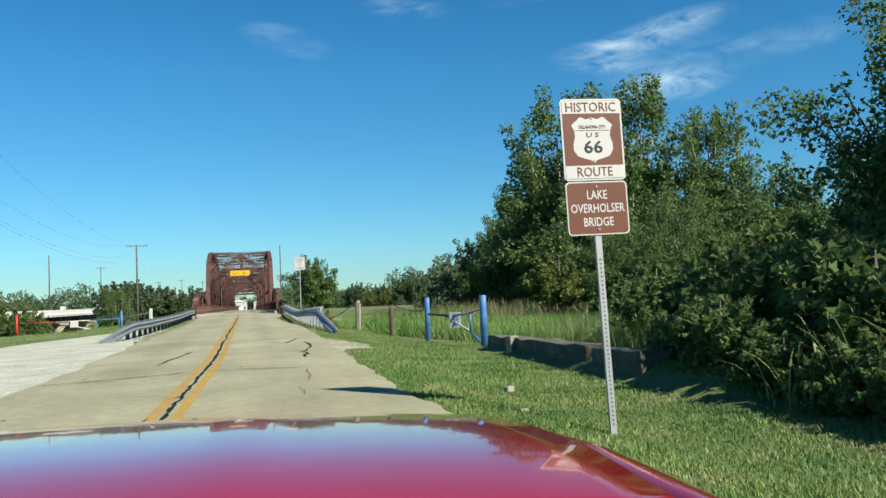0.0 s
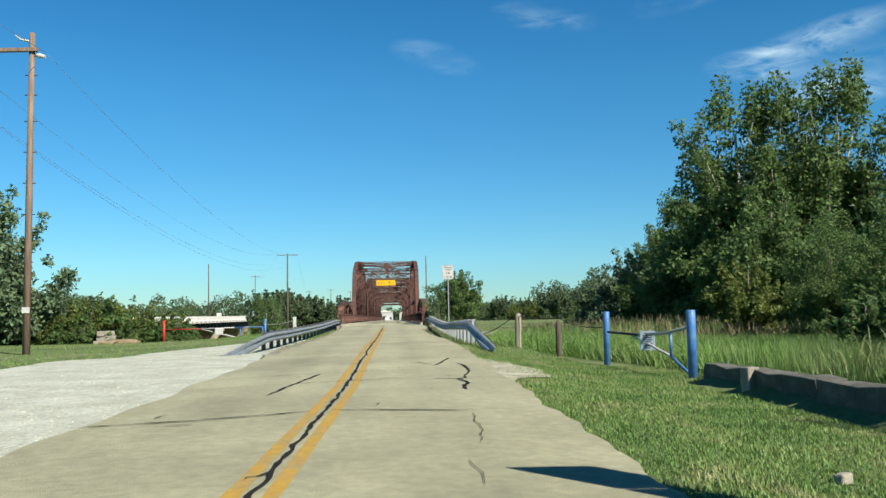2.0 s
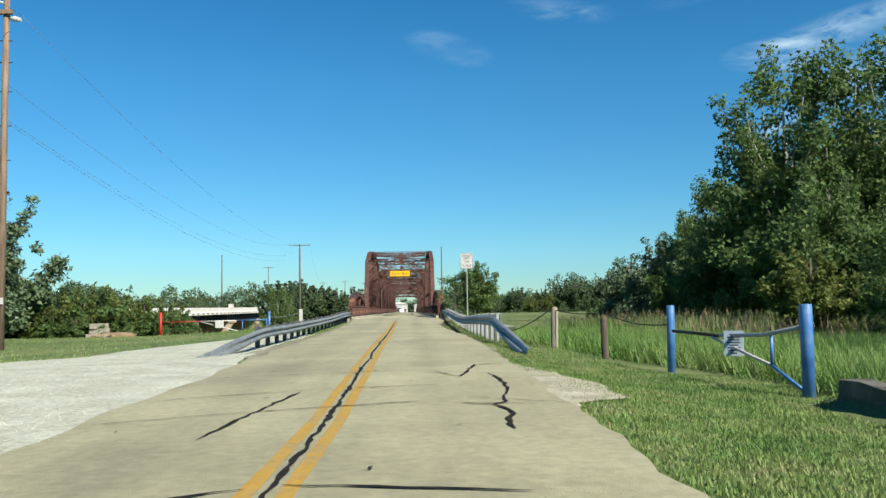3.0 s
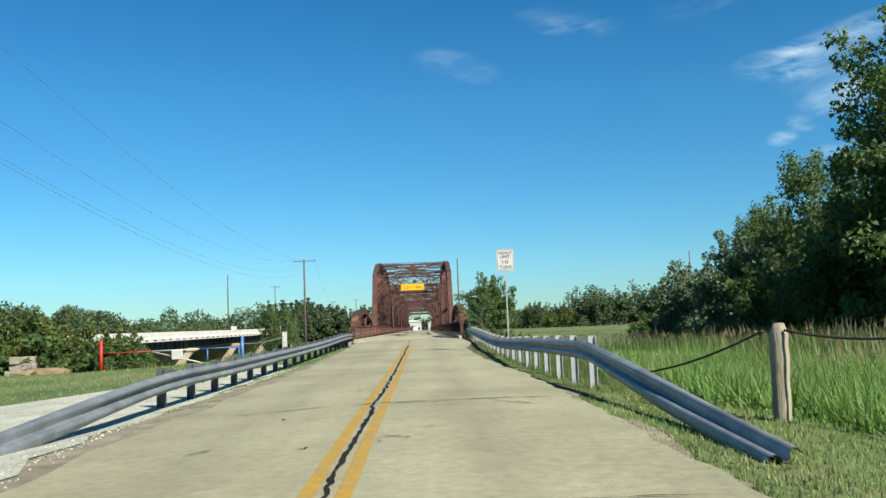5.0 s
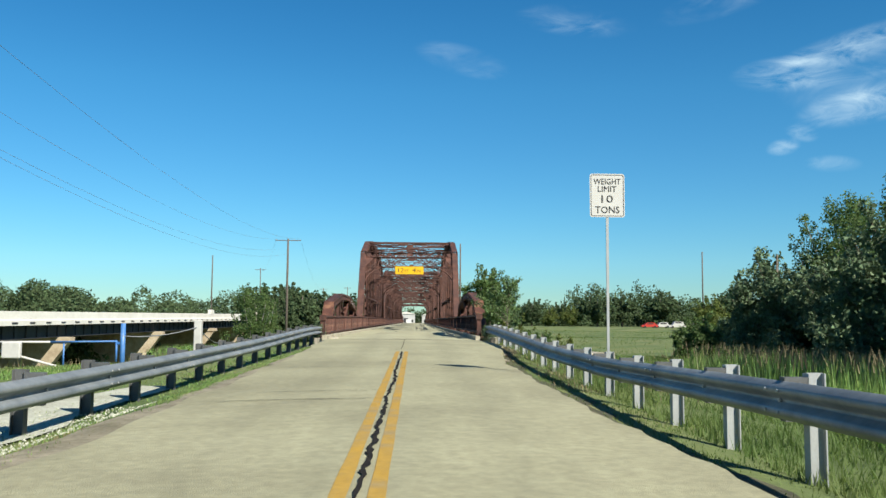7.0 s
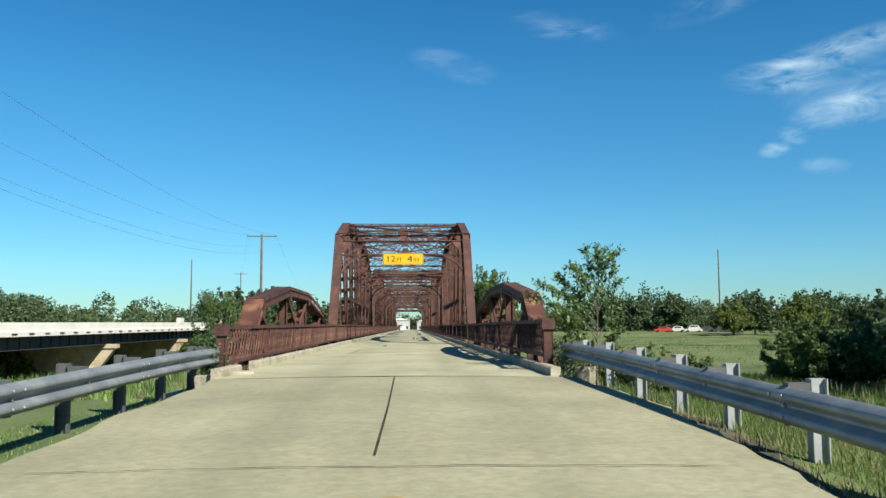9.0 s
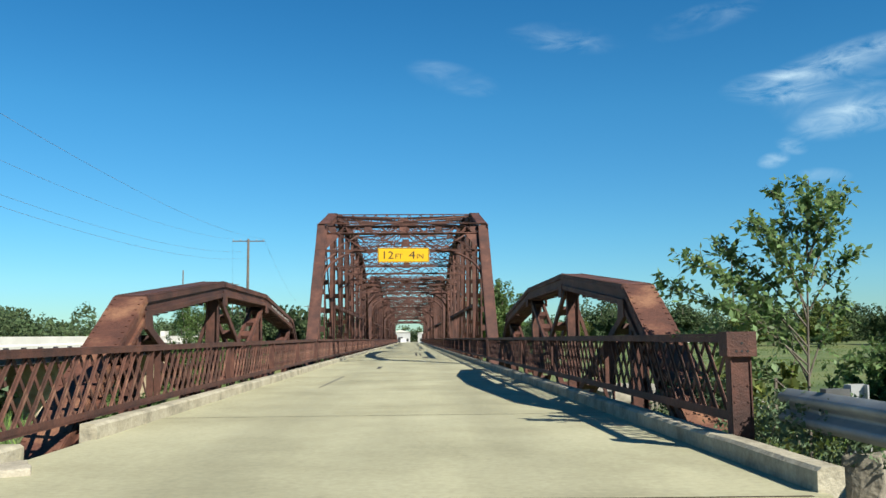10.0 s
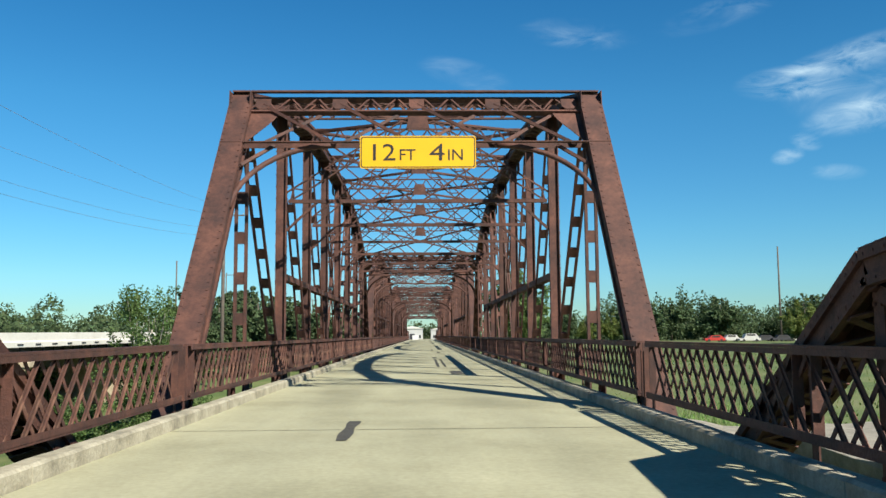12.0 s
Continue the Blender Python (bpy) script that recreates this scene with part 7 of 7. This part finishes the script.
# clump of reed-like grass under the trees
def build_reeds(x, y, seed, n=90, h=1.5):
    r = random.Random(seed)
    s = Shape()
    for i in range(n):
        a, L = r.uniform(0, 6.28), h * r.uniform(0.5, 1.1)
        d = Vector((math.cos(a), math.sin(a), 0))
        side = Vector((-d.y, d.x, 0)) * 0.014
        b = Vector((r.uniform(-0.4, 0.4), r.uniform(-0.4, 0.4), 0))
        out = r.uniform(0.3, 0.8)
        prev = None
        for k in range(7):
            u = k / 6
            p = b + d * (L * out * u * u) + Vector((0, 0, L * (u - 0.55 * out * u ** 3)))
            w = side * (1 - u) ** 0.6
            cur = (p - w, p + w)
            if prev:
                s.add([prev[0], prev[1], cur[1], cur[0]], [(0, 1, 2, 3)])
            prev = cur
    return solid("reed_clump", s, REED, "arching reed-like grass clump under the trees", "grass", pose(x, y, float(ground_z(x, y))), "reed clumps")


for k, (x, y, n, h) in enumerate([(6.55, 9.7, 40, 1.1), (6.8, 9.1, 45, 1.35), (7.3, 8.7, 60, 1.7), (7.3, 17.2, 60, 0.9)]):
    build_reeds(x, y, 50 + k, n, h)
rng = random.Random(77)
for k in range(9):
    x, y = rng.uniform(6.2, 8.0), rng.uniform(7.5, 9.6)
    g = float(ground_z(x, y))
    a = rng.uniform(-0.6, 0.6)
    s = Shape().tube([(0, 0, 0.03), (0.4 * math.cos(a), 0.4 * math.sin(a), 0.10), (0.95 * math.cos(a), 0.95 * math.sin(a), rng.uniform(0.05, 0.3))], [0.014, 0.01, 0.004], 6)
    solid("dead_branch", s, WOOD, "pale dead branch lying at the grass edge", "branch", pose(x, y, g), "dead branches")


# ---------------------------------------------------------------- beyond the bridge
def build_shed(x, y, w, d, h, mat, label):
    t = thing("building", label, "building", pose(x, y, float(ground_z(x, y))))
    part("wall", Shape().box(-w / 2, w / 2, 0, d, 0, h), mat, t)
    part("roof", Shape().prism([(-w / 2 - 0.3, h), (w / 2 + 0.3, h), (0, h + w * 0.12)], -0.3, d + 0.3, lambda a, b, c: (a, c, b)), FASCIA, t)
    part("door", Shape().box(-w * 0.12, w * 0.12, -0.06, 0, 0, h * 0.6), GIRDER, t)
    for k in (-0.33, 0.33):
        win = part("window", Shape().box(w * k - 0.6, w * k + 0.6, -0.05, 0, 1.0, 2.0), GIRDER, t)
    return t


build_shed(-3.4, 372, 7, 10, 4.2, BUILDING, "distant pale metal building beyond the bridge")
build_shed(7.0, 392, 8, 10, 4.0, BUILDING, "distant pale metal building beyond the bridge")
build_shed(-36, 372, 16, 8, 5.0, BUILDING, "distant pale low building among trees")


def build_vehicle(x, y, L, H, mat, label, turn=90, cat="car"):
    t = thing("parked_car", label, cat, pose(x, y, float(ground_z(x, y)), 0, 0, turn), "distant parked cars")
    part("body", Shape().prism([(-L / 2, 0.3), (L / 2, 0.3), (L / 2, 0.75), (L * 0.3, 0.85), (L * 0.17, H), (-L * 0.28, H), (-L * 0.42, 0.9), (-L / 2, 0.85)], -0.85, 0.85, lambda a, b, c: (c, a, b)), mat, t)
    for a in (-L * 0.3, L * 0.3):
        for c in (-0.8, 0.8):
            part("wheel", Shape().tube([(c - 0.1, a, 0.33), (c + 0.1, a, 0.33)], 0.33, 12), RUBBER, t)
    part("window", Shape().box(-0.87, 0.87, -L * 0.24, L * 0.16, H - 0.5, H - 0.12), CARBLACK, t)
    return t


for x, y, L, H, m, lab in ((68.5, 287, 4.8, 1.5, RED, "distant red parked car across the field"), (72.6, 288, 4.6, 1.6, WHITE, "distant white parked car across the field"), (76.4, 286, 5.0, 1.9, WHITE, "distant white parked van across the field"),
                           (80.6, 288, 4.8, 1.5, GIRDER, "distant dark parked car across the field"), (84.4, 287, 4.6, 1.5, GIRDER, "distant dark parked car across the field"), (88.6, 288, 4.5, 1.6, WHITE, "distant white parked car across the field")):
    build_vehicle(x, y, L, H, m, lab)
build_vehicle(-1.8, 318, 5.2, 2.0, WHITE, "distant white pickup truck on the road beyond the bridge", 0, "truck")
solid("far_road", Shape().add([(-3, BRIDGE_END, 0.45), (3, BRIDGE_END, 0.45), (3.4, 800, -0.3), (-3.4, 800, -0.3)], [(0, 1, 2, 3)]), CONCRETE_ROAD, "pale road leading on beyond the bridge", "road", kind="structure")


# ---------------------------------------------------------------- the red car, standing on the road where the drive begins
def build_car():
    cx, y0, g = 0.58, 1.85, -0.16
    # the camera's own car; windscreen and roof are left out around the view
    t = thing("red_car", "glossy red low car around the camera, windscreen and roof left out", "car", pose(cx, y0, g))
    # hood: rows ahead of the cowl (y), each with a height and half width
    rows = [(0.78, 0.845, 0.78), (0.86, 0.864, 0.79), (1.15, 0.872, 0.81), (1.4, 0.864, 0.82), (1.6, 0.853, 0.83), (1.78, 0.838, 0.83), (1.95, 0.806, 0.82), (2.12, 0.75, 0.80)]
    s = Shape()
    n = 24
    for y, z, w in rows:
        for i in range(n + 1):
            u = -1 + 2 * i / n
            a = abs(u)
            bulge = 0.022 * math.exp(-((a - 0.42) / 0.10) ** 2) if a < 0.42 else 0.022 * math.exp(-((a - 0.42) / 0.05) ** 2)
            drop = 0.036 * a ** 2.2
            s.v.append((u * w, y, z - drop + bulge * 0.25))
    for j in range(len(rows) - 1):
        for i in range(n):
            k = j * (n + 1) + i
            s.f.append((k, k + 1, k + n + 2, k + n + 1))
            s.smooth.append(True)
    hood = part("hood", s, CARRED, t, "glossy red hood with raised creases")
    sol = hood.modifiers.new("thickness", "SOLIDIFY")
    sol.thickness, sol.offset = 0.02, -1
    for sx in (-1, 1):
        s = Shape()
        prof = lambda y: [(0.0, -0.014), (0.05, -0.020), (0.10, -0.042), (0.145, -0.11), (0.165, -0.30), (0.160, -0.55)]
        fr = [(0.2, 0.826, 0.795), (0.6, 0.836, 0.797), (0.95, 0.838, 0.802), (1.25, 0.834, 0.826), (1.55, 0.818, 0.838), (1.8, 0.795, 0.84), (2.0, 0.755, 0.83), (2.15, 0.70, 0.79)]
        m = 6
        for y, z, w in fr:
            arch = 0.0
            for a, b in prof(y):
                s.v.append((sx * (w + a), y, max(z + b, 0.70 if 1.0 < y < 1.75 and b < -0.2 else 0.25)))
        for j in range(len(fr) - 1):
            for i in range(m - 1):
                k = j * m + i
                s.f.append((k, k + 1, k + m + 1, k + m))
                s.smooth.append(True)
        fe = part("fender", s, CARRED, t)
        fs = fe.modifiers.new("thickness", "SOLIDIFY")
        fs.thickness = 0.015
        part("headlight", Shape().tube([(sx * 0.66, 2.1, 0.58), (sx * 0.66, 2.29, 0.56)], [0.09, 0.07], 16), GLASS, t)
        part("door", Shape().box(sx * 0.80 - 0.04, sx * 0.80 + 0.04, -1.05, 0.25, 0.25, 0.86), CARRED, t)
        part("rear_fender", Shape().prism([(-2.3, 0.3), (-1.06, 0.3), (-1.06, 0.88), (-1.9, 0.93), (-2.3, 0.85)], sx * 0.62, sx * 0.86, lambda a, b, c: (c, a, b)), CARRED, t)
        for yy in (1.38, -1.42):
            wh = part("wheel", Shape().tube([(sx * 0.66, yy, 0.34), (sx * 0.68, yy, 0.34), (sx * 0.86, yy, 0.34), (sx * 0.88, yy, 0.34)], [0.31, 0.34, 0.34, 0.31], 24), RUBBER, t, "black tyre")
            part("rim", Shape().tube([(sx * 0.862, yy, 0.34), (sx * 0.885, yy, 0.34)], [0.24, 0.2], 16), RIM, wh)
    part("cowl", Shape().box(-0.69, 0.69, 0.48, 0.86, 0.74, 0.775), CARBLACK, t, "black cowl below the windscreen")
    for x0, x1 in ((-0.5, 0.02), (0.05, 0.55)):
        part("wiper", Shape().tube([(x0, 0.80, 0.788), (x1, 0.70, 0.79)], 0.009, 6), CARBLACK, t)
    part("front_bumper", Shape().prism([(2.05, 0.22), (2.28, 0.24), (2.32, 0.45), (2.26, 0.62), (2.12, 0.70), (2.05, 0.68)], -0.86, 0.86, lambda a, b, c: (c, a, b)), CARRED, t)
    part("grille", Shape().box(-0.5, 0.5, 2.30, 2.335, 0.42, 0.6), CARBLACK, t)
    part("chassis", Shape().box(-0.75, 0.75, -2.2, 2.0, 0.2, 0.3), CARBLACK, t)
    part("rear_deck", Shape().prism([(-2.3, 0.32), (-1.5, 0.32), (-1.5, 0.90), (-2.25, 0.90)], -0.62, 0.62, lambda a, b, c: (c, a, b)), CARRED, t)
    part("dashboard", Shape().prism([(0.15, 0.5), (0.45, 0.5), (0.45, 0.80), (0.3, 0.80), (0.15, 0.76)], -0.75, 0.75, lambda a, b, c: (c, a, b)), CARBLACK, t)
    for x in (-0.37, 0.37):
        part("seat", Shape().prism([(-0.95, 0.3), (-0.35, 0.3), (-0.35, 0.48), (-0.85, 0.45), (-1.05, 0.98), (-1.15, 0.96)], x - 0.24, x + 0.24, lambda a, b, c: (c, a, b)), CARBLACK, t)
    return t


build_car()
